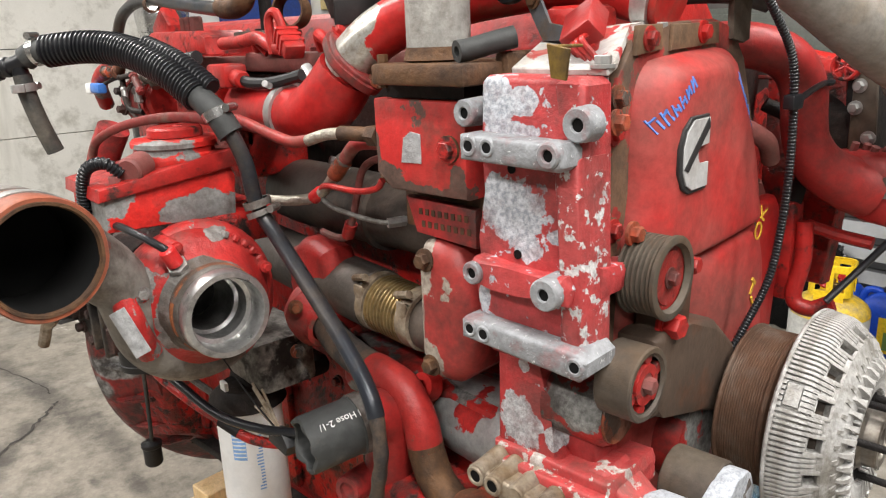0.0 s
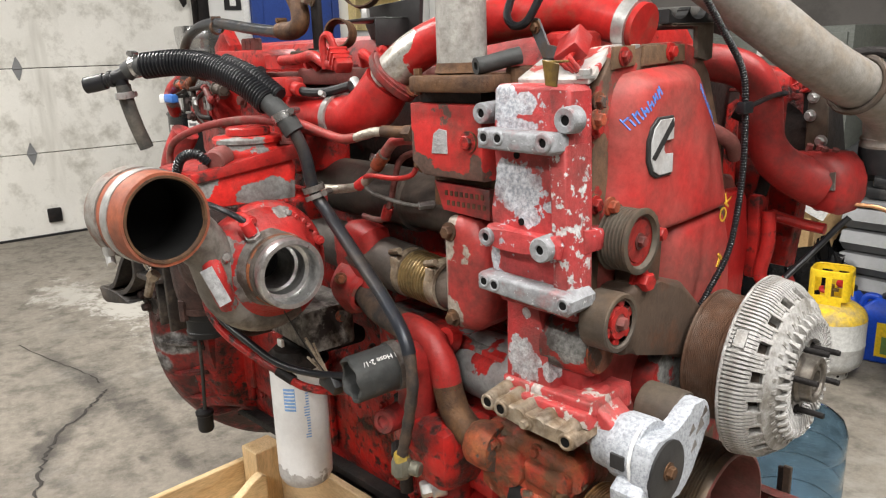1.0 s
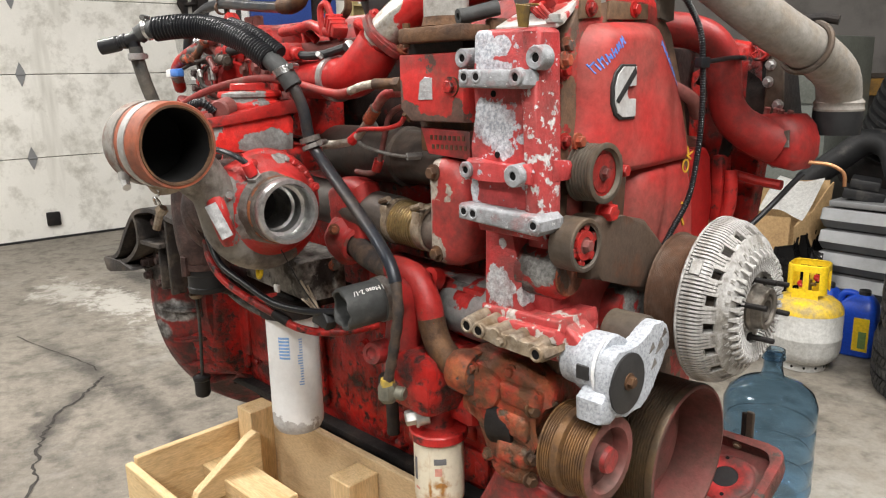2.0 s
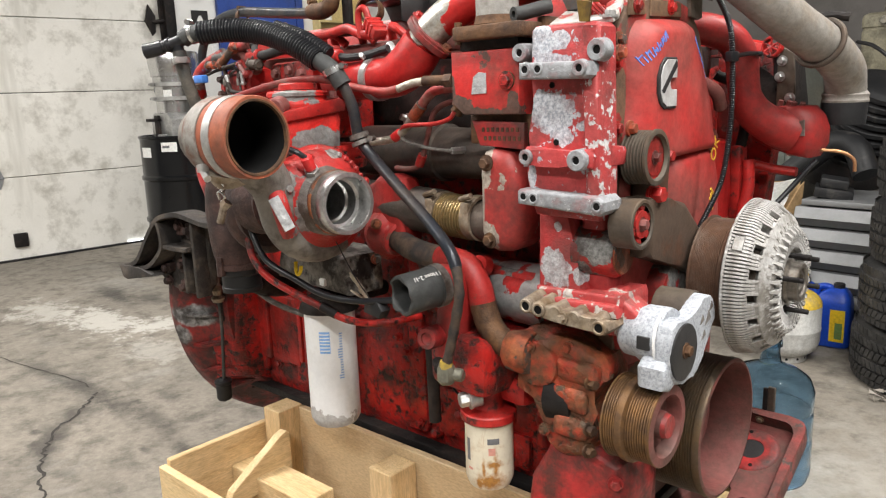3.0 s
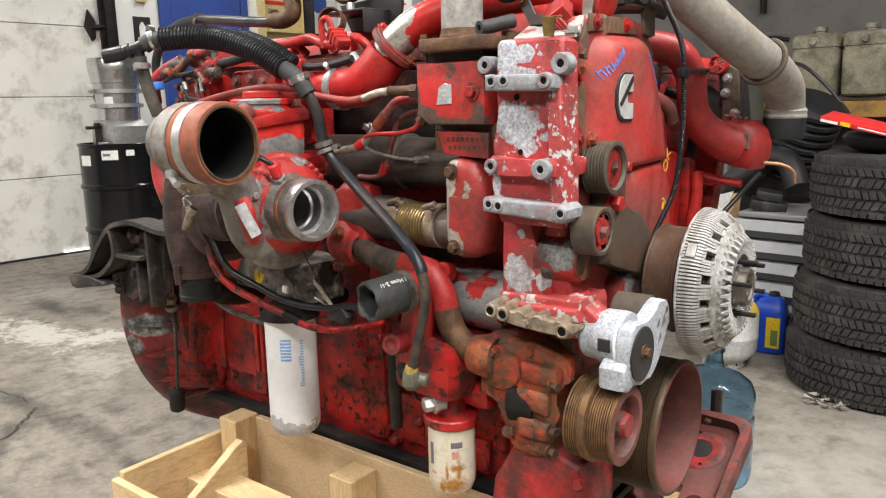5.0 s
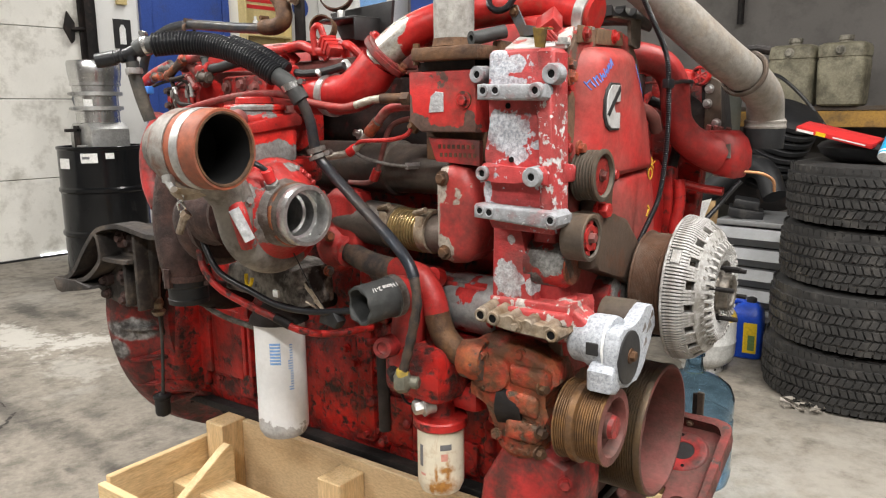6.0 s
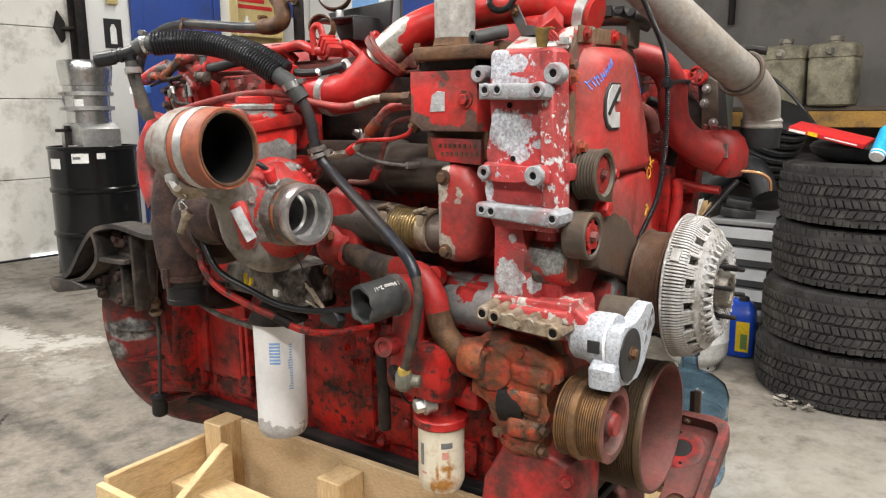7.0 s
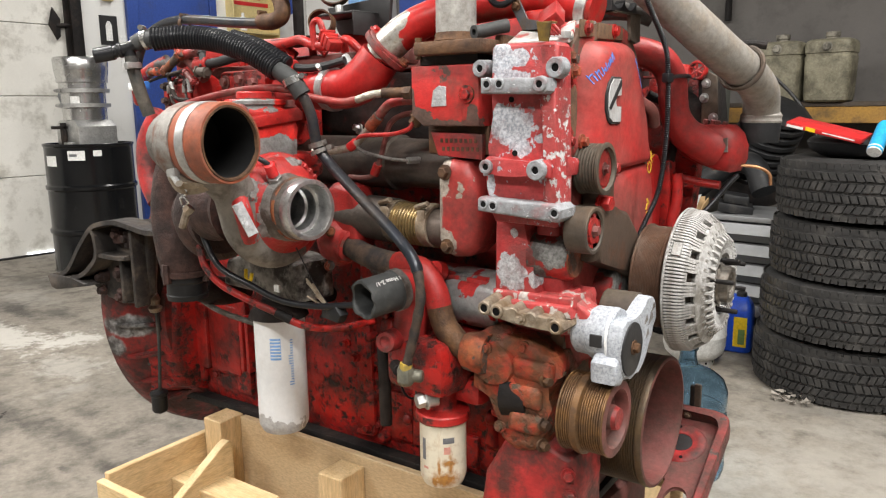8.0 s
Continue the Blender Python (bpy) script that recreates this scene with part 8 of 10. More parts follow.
# raised pads and cast lugs on the cover
for t, w in ((2.75, 0.010), (1.95, 0.008), (0.35, 0.008)):
    q = Vector((-0.598, TCY + 0.090 * math.cos(t), TCZ + 0.090 * math.sin(t)))
    bm = bmesh.new()
    cyl(bm, q - X * 0.03, q + X * 0.012, w * 1.3, w, 14, 0.002)
    bolt(bm, q + X * 0.012, X, w * 0.7, 0.007)
    ep("cover_bolt", bm, m_turbored, "", tc_)
bm = bmesh.new()
lathe(bm, [(0.03, 0.067), (0.04, 0.062), (0.05, 0.0595), (0.056, 0.056)], (-0.61, 0.565, 1.094), X, 48)
ep("inlet_neck", bm, m_greycast, "grey cast inlet neck", tc_)
bm = bmesh.new()
lathe(bm, [(0, 0.052), (0.012, 0.055), (0.046, 0.055), (0.05, 0.056), (0.066, 0.056), (0.069, 0.0545), (0.069, 0.048), (0.066, 0.0465), (0.036, 0.0455), (0.034, 0.040), (0.010, 0.040), (0.006, 0.036), (-0.02, 0.033), (-0.05, 0.031)], (-0.585, 0.563, 1.096), X, 64)
ep("inlet_ring", bm, m_turnedalu, "bright machined inlet ring", tc_)
bm = bmesh.new()
lathe(bm, [(-0.004, 0.0570), (0.012, 0.0580), (0.042, 0.0572), (0.046, 0.0555)], (-0.585, 0.563, 1.096), X, 48)
ep("inlet_sleeve", bm, m_greyscroll, "grey cast inlet sleeve", tc_)
bm = bmesh.new()
lathe(bm, [(0.026, 0.0575), (0.028, 0.0592), (0.033, 0.0592), (0.035, 0.0572)], (-0.585, 0.563, 1.096), X, 48)
ep("red_ring", bm, m_redrust, "rusty red paint ring", tc_)
bm = bmesh.new()
lathe(bm, [(-0.045, 0.031), (-0.050, 0.012), (-0.030, 0.008), (-0.026, 0)], (-0.585, 0.563, 1.096), X, 32)
lathe(bm, [(-0.052, 0.048), (-0.052, 0)], (-0.585, 0.563, 1.096), X, 32)
ep("compressor_wheel", bm, m_castiron, "dark compressor wheel", tc_)
for k in range(5):
    t = 1.15 - 0.17 * k
    p = Vector((-0.600, TCY + 0.092 * math.cos(t), TCZ + 0.092 * math.sin(t)))
    bm = bmesh.new()
    box(bm, (-0.006, -0.005, -0.0045), (0.006, 0.005, 0.0045), 0.002, 1)
    bm.transform(Matrix.Translation(p) @ Matrix.Rotation(t, 4, "X"))
    ep("cast_mark", bm, m_turbored, "", tc_)
# rating plate
bm = bmesh.new()
box(bm, (-0.0100, -0.031, -0.001), (0.0100, 0.031, 0.001), 0.0006, 1)
M = Matrix.Translation((-0.572, 0.460, 1.087)) @ look((0, 0, 0), (-0.85, 0.52, -0.12)).to_3x3().to_4x4() @ pose(0, 0, 0, 0, 12, 24)
bm.transform(M)
ep("rating_plate", bm, m_alu, "small aluminium rating plate", tc_)
bm = bmesh.new()
tube(bm, [(-0.598, 0.466, 1.122), (-0.590, 0.468, 1.10), (-0.590, 0.476, 1.07), (-0.598, 0.488, 1.045)], 0.016, 12)
ep("plate_boss", bm, m_turbored, "", tc_)
# sensor on the compressor
bm = bmesh.new()
cyl(bm, (-0.575, 0.528, 1.157), (-0.573, 0.517, 1.180), 0.0105, n=18, ch=0.002)
ep("sensor", bm, m_redpl, "bright red sensor cap", tc_)
bm = bmesh.new()
cyl(bm, (-0.588, 0.540, 1.139), (-0.575, 0.528, 1.158), 0.0135, n=6)
ep("sensor_nut", bm, m_tin, "steel sensor nut", tc_)
bm = bmesh.new()
tube(bm, [(-0.573, 0.518, 1.178), (-0.585, 0.505, 1.190), (-0.615, 0.495, 1.198), (-0.66, 0.49, 1.200), (-0.70, 0.49, 1.19)], 0.0050, 10)
ep("sensor_lead", bm, m_loom, "black sensor lead", tc_)
# bearing and turbine housings
bm = bmesh.new()
lathe(bm, [(-0.09, 0), (-0.09, 0.075), (-0.06, 0.07), (-0.03, 0.062), (0, 0.075), (0, 0)], (-0.735, TCY, TCZ - 0.01), X, 32)
ep("bearing_housing", bm, m_brcast, "brown bearing housing", tc_)
line, rad = [], []
for i in range(33):
    t = 2 * math.pi * i / 32
    line.append(Vector((-0.90, TCY + 0.05 + 0.062 * math.cos(t), TCZ - 0.04 + 0.062 * math.sin(t))))
    rad.append(0.042)
bm = bmesh.new()
sweep(bm, line, rad, 16, caps=False)
lathe(bm, [(-0.06, 0), (-0.06, 0.06), (0.05, 0.08), (0.05, 0)], (-0.90, TCY + 0.03, TCZ - 0.04), X, 24)
ep("turbine_housing", bm, m_brcast, "reddish-brown cast turbine housing", tc_)
bm = bmesh.new()
tube(bm, [(-1.02, 0.61, 1.17), (-1.045, 0.605, 1.12), (-1.06, 0.60, 1.04), (-1.05, 0.60, 0.96), (-1.045, 0.61, 0.905)], 0.05, 20, 8)
ep("exhaust_elbow", bm, m_brcast, "reddish-brown cast exhaust elbow", tc_)
bm = bmesh.new()
lathe(bm, [(0, 0.045), (0, 0.056), (0.014, 0.056), (0.014, 0.045)], (-1.045, 0.612, 0.897), Z, 24)
for t in (0.4, 1.9, 3.4, 4.9):
    cyl(bm, (-1.045 + 0.050 * math.cos(t), 0.612 + 0.056 * math.sin(t), 0.885), (-1.045 + 0.056 * math.cos(t), 0.612 + 0.056 * math.sin(t), 0.93), 0.010, n=6)
ep("exhaust_flange", bm, m_brcast, "rusty bolted flange", tc_)
bm = bmesh.new()
lathe(bm, [(0, 0.036), (0, 0.046), (0.012, 0.048), (0.014, 0.046), (0.040, 0.046), (0.044, 0.049), (0.056, 0.049), (0.056, 0.036)], (-1.045, 0.612, 0.840), Z, 28)
ep("rubber_coupling", bm, m_blkrub, "black rubber coupling", tc_)
bm = bmesh.new()
tube(bm, [(-1.045, 0.61, 0.90), (-1.06, 0.65, 0.86), (-1.08, 0.72, 0.83), (-1.10, 0.80, 0.82)], 0.036, 18, 6)
ep("down_pipe", bm, m_castiron, "black down pipe")
bm = bmesh.new()
tube(bm, [(-1.18, 0.66, 1.27), (-1.215, 0.64, 1.20), (-1.205, 0.63, 1.12), (-1.17, 0.63, 1.06)], 0.030, 18, 6)
ep("red_duct", bm, m_redgr2, "grimy red duct behind the turbo")

m_band = surf("dull_smeared_steel_band", (0.27, 0.26, 0.24), (0.18, 0.165, 0.15), sc=24, rough=0.55, metal=0.35, dirt=(0.16, 0.075, 0.05), dirt_amt=0.45, dirt_sc=26, bump=0.2)
# orange hose with its steel band
AX = Vector((0.987, 0.16, 0.0)).normalized()
MO = Vector((-0.453, 0.362, 1.226))
bm = bmesh.new()
lathe(bm, [(-0.090, 0.052), (-0.090, 0.0595), (-0.068, 0.0605), (-0.064, 0.0622), (-0.002, 0.0622), (0, 0.061), (0, 0.0548), (-0.004, 0.0535), (-0.082, 0.0528), (-0.082, 0.0)], MO, AX, 72, wob=0.02)
hose = ep("intake_hose", bm, m_orange, "dusty orange silicone hose with shade painted inside")
# inner wall and end disc: shade of the hose mouth painted near-black
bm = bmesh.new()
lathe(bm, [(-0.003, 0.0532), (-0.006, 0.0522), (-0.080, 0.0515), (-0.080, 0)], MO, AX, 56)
ep("liner", bm, m_hole, "near-black inside, shade put into its colour", hose)
bm = bmesh.new()
lathe(bm, [(-0.004, 0.0525), (0.0012, 0.0538), (0.0014, 0.0568), (-0.002, 0.058)], MO, AX, 90, wob=0.015)
ep("frayed_edge", bm, m_rust, "frayed dark edge of the hose mouth", hose)
bm = bmesh.new()
lathe(bm, [(-0.052, 0.0615), (-0.052, 0.0636), (-0.034, 0.0636), (-0.034, 0.0615)], MO, AX, 64)
ep("band", bm, m_tin, "bright bare steel band", hose)
bm = bmesh.new()
lathe(bm, [(-0.108, 0.052), (-0.106, 0.0600), (-0.094, 0.0632), (-0.069, 0.0632), (-0.069, 0.058)], MO, AX, 64)
ep("band", bm, m_band, "dull steel band", hose)
p = MO - AX * 0.080 - Z * 0.047 - Vector((-0.16, 0.987, 0)) * 0.045
bm = bmesh.new()
cyl(bm, p - X * 0.002, p + Vector((0.02, -0.004, -0.012)), 0.006, n=8)
box(bm, p - Vector((0.012, 0.006, 0.004)), p + Vector((0.012, 0.004, 0.012)), 0.002)
ep("band_bolt", bm, m_tin, "steel T-bolt", hose)
for q0 in ((-0.640, 0.385, 1.140), (-0.633, 0.382, 1.122)):
    bm = bmesh.new()
    v0 = Vector(q0)
    tube(bm, [v0 + Vector((-0.012, 0.002, -0.006)), v0 + Vector((-0.004, -0.004, 0.006)), v0 + Vector((0.008, -0.004, 0.008)), v0 + Vector((0.012, 0.0, 0.0)), v0 + Vector((0.002, 0.003, -0.007)), v0 + Vector((-0.010, 0.004, -0.010))], 0.0022, 8, 6)
    ep("clamp_loop", bm, m_steel, "bright bent clamp loop")
bm = bmesh.new()
cyl(bm, (-0.632, 0.385, 1.105), (-0.640, 0.378, 1.075), 0.0068, n=8, ch=0.001)
ep("clamp_bolt", bm, m_padalu, "dull brass-coloured clamp bolt")
bm = bmesh.new()
cyl(bm, (-0.628, 0.39, 1.112), (-0.633, 0.385, 1.104), 0.010, n=6)
ep("clamp_nut", bm, m_padalu, "dull clamp nut")
bm = bmesh.new()
lathe(bm, [(0, 0.047), (0.004, 0.053), (0.014, 0.049), (0.018, 0.053), (0.028, 0.049), (0.03, 0.045)], (-0.645, 0.425, 1.165), (0.25, -0.45, 0.6), 24)
ep("clamp_ring", bm, m_padalu, "stained V-band clamp")

# actuator block above the turbo
m_act = surf("bright_red_grey_worn_paint", (0.56, 0.025, 0.02), (0.48, 0.025, 0.02), sc=10, rough=0.4, under=(0.27, 0.27, 0.265), under2=(0.2, 0.2, 0.19), under_metal=0.2, chip=0.08, chip_sc=12, dirt=(0.08, 0.03, 0.025), dirt_amt=0.25, dirt_sc=16, bump=0.3, patches=(((-0.70, 0.478, 1.205), (0.035, 0.05, 0.022)), ((-0.655, 0.60, 1.205), (0.03, 0.06, 0.022)), ((-0.68, 0.565, 1.287), (0.05, 0.03, 0.010)), ((-0.73, 0.545, 1.270), (0.03, 0.02, 0.008))))
bm = bmesh.new()
prism(bm, [(0.478, 1.19), (0.478, 1.236), (0.50, 1.246), (0.648, 1.268), (0.66, 1.24), (0.655, 1.185)], "x", -0.80, -0.662, 0.006)
act = ep("actuator_block", bm, m_act, "red turbo actuator block with worn grey areas")
bm = bmesh.new()
prism(bm, [(0.472, 1.232), (0.474, 1.248), (0.655, 1.280), (0.668, 1.270), (0.665, 1.255)], "x", -0.81, -0.655, 0.003)
ep("flange_plate", bm, m_red, "", act)
bm = bmesh.new()
lathe(bm, [(0, 0), (0, 0.060), (0.008, 0.062), (0.014, 0.060), (0.016, 0.056), (0.022, 0.055), (0.024, 0.059), (0.030, 0.059), (0.034, 0.056), (0.036, 0)], (-0.722, 0.602, 1.262), Z, 40, wob=0.01)
ep("upper_block", bm, m_act, "worn grey and red upper ring block", act)
bm = bmesh.new()
lathe(bm, [(0, 0), (0, 0.038), (0.010, 0.037), (0.013, 0.034), (0.013, 0.012), (0.010, 0.010), (0.010, 0)], (-0.722, 0.604, 1.298), Z, 36)
ep("cap", bm, m_red, "round red cap", act)
bolts(act, [(-0.675, 0.50, 1.249), (-0.675, 0.53, 1.253), (-0.672, 0.65, 1.282)], Z, 0.008, 0.012, m_redbrown)
bm = bmesh.new()
box(bm, (-0.80, 0.60, 1.14), (-0.66, 0.72, 1.19), 0.01)
ep("actuator_bracket", bm, m_redgrime, "", act)
bm = bmesh.new()
cyl(bm, (-0.665, 0.515, 1.265), (-0.69, 0.545, 1.27), 0.018, n=16, ch=0.003)
ep("elbow_fitting", bm, m_redbrown, "brown elbow fitting")
bm = bmesh.new()
ribbed(bm, [(-0.672, 0.51, 1.262), (-0.68, 0.492, 1.278), (-0.70, 0.475, 1.27), (-0.715, 0.47, 1.24), (-0.72, 0.472, 1.20), (-0.70, 0.48, 1.17)], 0.0085, 0.005, 0.0016, 12)
ep("corrugated_lead", bm, m_loom, "black corrugated lead")

# thin dusty pipe over the turbo
m_pinkpipe = surf("dusty_red_pipe", (0.30, 0.030, 0.028), (0.22, 0.034, 0.030), sc=14, rough=0.55, metal=0.1, dirt=(0.22, 0.17, 0.14), dirt_amt=0.35, dirt_sc=20, bump=0.1)
bm = bmesh.new()
tube(bm, [(-0.655, 0.65, 1.312), (-0.72, 0.64, 1.318), (-0.80, 0.63, 1.316), (-0.90, 0.62, 1.305), (-1.0, 0.61, 1.287), (-1.08, 0.60, 1.262), (-1.12, 0.60, 1.235), (-1.13, 0.60, 1.20)], 0.0076, 12)
ep("oil_feed_pipe", bm, m_pinkpipe, "dusty dull red oil feed pipe")

# ---- exhaust side: tubes, bellows, elbows
bm = bmesh.new()
lathe(bm, [(-0.31, 0), (-0.31, 0.054), (-0.26, 0.057), (-0.10, 0.057), (-0.05, 0.056), (-0.012, 0.056), (-0.010, 0.060), (0.006, 0.060), (0.008, 0.0535), (0.05, 0.0515), (0.16, 0.0505), (0.22, 0.0475), (0.26, 0.040), (0.26, 0)], (-0.59, 0.872, 1.160), (1, -0.01, 0.01), 44)
ep("gas_cooler_tube", bm, m_darkexh, "heat-darkened gas cooler tube")
bm = bmesh.new()
cyl(bm, (-1.0, 0.82, 1.055), (-0.535, 0.807, 1.045), 0.047, n=32, ch=0.006)
ep("exhaust_manifold", bm, m_darkexh, "heat-darkened exhaust manifold")
bm = bmesh.new()
prism(bm, [(-0.74, 0.98), (-0.75, 1.09), (-0.70, 1.12), (-0.625, 1.115), (-0.61, 1.05), (-0.62, 0.98)], "y", 0.765, 0.83, 0.022, 4)
lumpy(bm, 0.006, 1)
ep("manifold_lug", bm, m_redchipd, "red and sooty manifold lug")
bm = bmesh.new()
prof = []
nb = 10
for i in range(nb):
    s = 0.078 * i / nb
    d = 0.078 / nb
    prof += [(s, 0.0365), (s + d * 0.25, 0.043), (s + d * 0.6, 0.043), (s + d * 0.85, 0.0365)]
lathe(bm, prof, (-0.524, 0.806, 1.045), (1, 0, -0.03), 44)
ep("bellows", bm, m_brass, "golden steel bellows")
for x, r in ((-0.536, 0.045), (-0.435, 0.044)):
    bm = bmesh.new()
    lathe(bm, [(-0.012, 0.038), (-0.012, r), (0.012, r), (0.012, 0.038)], (x, 0.806, 1.045), X, 32)
    cyl(bm, (x - 0.02, 0.775, 1.045 + r - 0.006), (x + 0.015, 0.77, 1.045 + r + 0.004), 0.0055, n=8)
    box(bm, (x - 0.010, 0.764, 1.035), (x + 0.010, 0.77, 1.08), 0.003)
    ep("bellows_clamp", bm, m_padalu, "stained steel bellows clamp")
bm = bmesh.new()
cyl(bm, (-0.44, 0.806, 1.042), (-0.34, 0.81, 1.04), 0.038, n=28)
ep("bellows_cuff", bm, m_darkexh, "dark steel cuff")
bm = bmesh.new()
el = [(-0.382, 1.03), (-0.382, 1.155), (-0.372, 1.178), (-0.345, 1.186), (-0.312, 1.178), (-0.292, 1.145), (-0.288, 1.06), (-0.297, 1.02), (-0.32, 1.0), (-0.348, 0.997), (-0.37, 1.005)]
prism(bm, el, "y", 0.752, 0.86, 0.026, 5)
m_elb = surf("red_elbow_paint_worn_corners", (0.34, 0.030, 0.028), (0.25, 0.035, 0.03), sc=12, rough=0.42, under=(0.34, 0.31, 0.26), under2=(0.24, 0.20, 0.165), chip=0.03, chip_sc=30, patches=(((-0.368, 0.752, 1.155), (0.020, 0.04, 0.042)), ((-0.375, 0.752, 1.09), (0.010, 0.04, 0.05)), ((-0.362, 0.752, 1.022), (0.026, 0.04, 0.030))), dirt=(0.10, 0.03, 0.025), dirt_amt=0.42, dirt_sc=16, bump=0.10)
elb = ep("exhaust_cover_elbow", bm, m_elb, "dull red elbow with worn corners")
bolts(elb, [(-0.358, 0.752, 1.158), (-0.355, 0.754, 1.020)], -Y, 0.010, 0.012, m_rust, "rusty bolt")

# ---- gear-driven unit behind the bracket and mast pipe
m_gbox = surf("red_box_paint_flaking", (0.46, 0.026, 0.024), (0.37, 0.035, 0.03), sc=13, rough=0.42, under=(0.115, 0.07, 0.055), under2=(0.075, 0.05, 0.04), chip=0.03, chip_sc=14, patch_sc=50.0, patches=(((-0.35, 0.745, 1.238), (0.085, 0.05, 0.016)), ((-0.405, 0.745, 1.255), (0.025, 0.05, 0.02)), ((-0.29, 0.745, 1.252), (0.012, 0.05, 0.03)), ((-0.427, 0.745, 1.29), (0.012, 0.05, 0.02))), dirt=(0.12, 0.04, 0.03), dirt_amt=0.35, dirt_sc=22, bump=0.15)
bm = bmesh.new()
prism(bm, [(-0.425, 1.262), (-0.425, 1.350), (-0.278, 1.350), (-0.278, 1.242), (-0.40, 1.242)], "y", 0.744, 0.89, 0.005, 2)
gb = ep("drive_housing", bm, m_gbox, "flaking red drive housing")
bm = bmesh.new()
box(bm, (-0.408, 0.752, 1.351), (-0.285, 0.88, 1.3665))
ep("gasket", bm, m_castiron, "dark gasket", gb)
bm = bmesh.new()
box(bm, (-0.404, 0.725, 1.367), (-0.262, 0.88, 1.3905), 0.004)
ep("flange", bm, m_rust, "rusty brown flange", gb)
bm = bmesh.new()
box(bm, (-0.274, 0.79, 1.20), (-0.255, 0.88, 1.40), 0.004)
box(bm, (-0.41, 0.775, 1.19), (-0.275, 0.88, 1.243), 0.004)
ep("backing", bm, m_rust, "brown rusty backing", gb)
bm = bmesh.new()
prism(bm, [(-0.345, 1.271), (-0.34, 1.30), (-0.328, 1.308), (-0.312, 1.306), (-0.312, 1.272)], "y", 0.7425, 0.7445, 0.0005, 1)
for v in bm.verts:
    v.co.x -= 0.034
    v.co.z += 0.006
ep("bare_patch", bm, m_alu, "bare grey patch", gb)
bm = bmesh.new()
lathe(bm, [(-0.002, 0), (-0.002, 0.0155), (0.004, 0.0155), (0.004, 0.012)], (-0.302, 0.744, 1.298), -Y, 24)
ep("plug_seat", bm, m_rust, "", gb)
bolts(gb, [(-0.302, 0.742, 1.298)], -Y, 0.0105, 0.010, m_red)
bm = bmesh.new()
prism(bm, [(-0.395, 1.232), (-0.378, 1.188), (-0.282, 1.182), (-0.282, 1.228)], "y", 0.762, 0.775, 0.002)
pl = ep("cast_number_plate", bm, m_redgr2, "grimy red cast plate with raised unreadable marks", gb)
for r in range(2):
    for k in range(8):
        x = -0.372 + 0.0105 * k + 0.004 * r
        bm = bmesh.new()
        box(bm, (x, 0.7610, 1.212 - 0.015 * r), (x + 0.0055, 0.7622, 1.2195 - 0.015 * r))
        ep("raised_mark", bm, m_rust, "", pl, smooth=False)
bm = bmesh.new()
m_mast = surf("blotchy_grey_pipe", (0.40, 0.39, 0.365), (0.30, 0.29, 0.27), sc=22, rough=0.55, metal=0.3, dirt=(0.20, 0.18, 0.16), dirt_amt=0.35, dirt_sc=40, bump=0.2, fleck=0.02, fleck_col=(0.52, 0.51, 0.49))
cyl(bm, (-0.353, 0.780, 1.391), (-0.353, 0.780, 1.95), 0.0368, n=36, ch=0.002)
ep("upright_pipe", bm, m_mast, "blotchy grey upright pipe")
bm = bmesh.new()
lathe(bm, [(0, 0.036), (0.002, 0.041), (0.008, 0.039), (0.016, 0.0377)], (-0.353, 0.780, 1.391), Z, 36)
ep("weld_bead", bm, m_rust, "rusty weld at the pipe foot")
bm = bmesh.new()
for z in (1.362, 1.376, 1.390):
    cyl(bm, (-0.411, 0.742, z), (-0.411, 0.742, z + 0.010), 0.0065, n=6)
ep("stud_nut", bm, m_rust, "rusty stud and nut")
bm = bmesh.new()
tube(bm, [(-0.258, 0.806, 1.415), (-0.268, 0.790, 1.411), (-0.284, 0.765, 1.404), (-0.289, 0.75, 1.402)], 0.0118, 16, 6, hollow=0.5)
ep("cut_hose", bm, m_greyrub, "dark cut rubber hose")
bm = bmesh.new()
tube(bm, [(-0.33, 0.86, 1.50), (-0.32, 0.84, 1.47), (-0.295, 0.83, 1.455), (-0.27, 0.83, 1.46), (-0.255, 0.84, 1.49)], 0.006, 10)
ep("black_lead", bm, m_loom, "black cable loop")

# ---- coolant outlet elbow, tubes over the top
bm = bmesh.new()
line = spline([Vector(p) for p in ((-0.84, 0.775, 1.318), (-0.75, 0.768, 1.316), (-0.680, 0.765, 1.315), (-0.622, 0.767, 1.318), (-0.582, 0.775, 1.340), (-0.552, 0.785, 1.376))], 8)
n = len(line)
sweep(bm, line, [0.0405 + 0.003 * math.sin(math.pi * min(1, max(0, (i / n - 0.55) / 0.45))) for i in range(n)], 32)
cel = ep("coolant_elbow", bm, m_redclean, "red coolant elbow")
bm = bmesh.new()
lathe(bm, [(-0.010, 0.040), (-0.010, 0.0435), (-0.004, 0.0448), (0.010, 0.0448), (0.010, 0.040)], (-0.676, 0.765, 1.315), X, 40)
cyl(bm, (-0.680, 0.735, 1.357), (-0.670, 0.722, 1.362), 0.005, n=8)
ep("elbow_clamp", bm, m_tin, "grey steel clamp band", cel)
DN = Vector((0.68, 0.25, 0.69)).normalized()
FCp = Vector((-0.540, 0.788, 1.388))
ear = Vector((-0.065, -0.015, 0.067))
ear = (ear - DN * ear.dot(DN)).normalized()
bm = bmesh.new()
side = DN.cross(ear)
rim = []
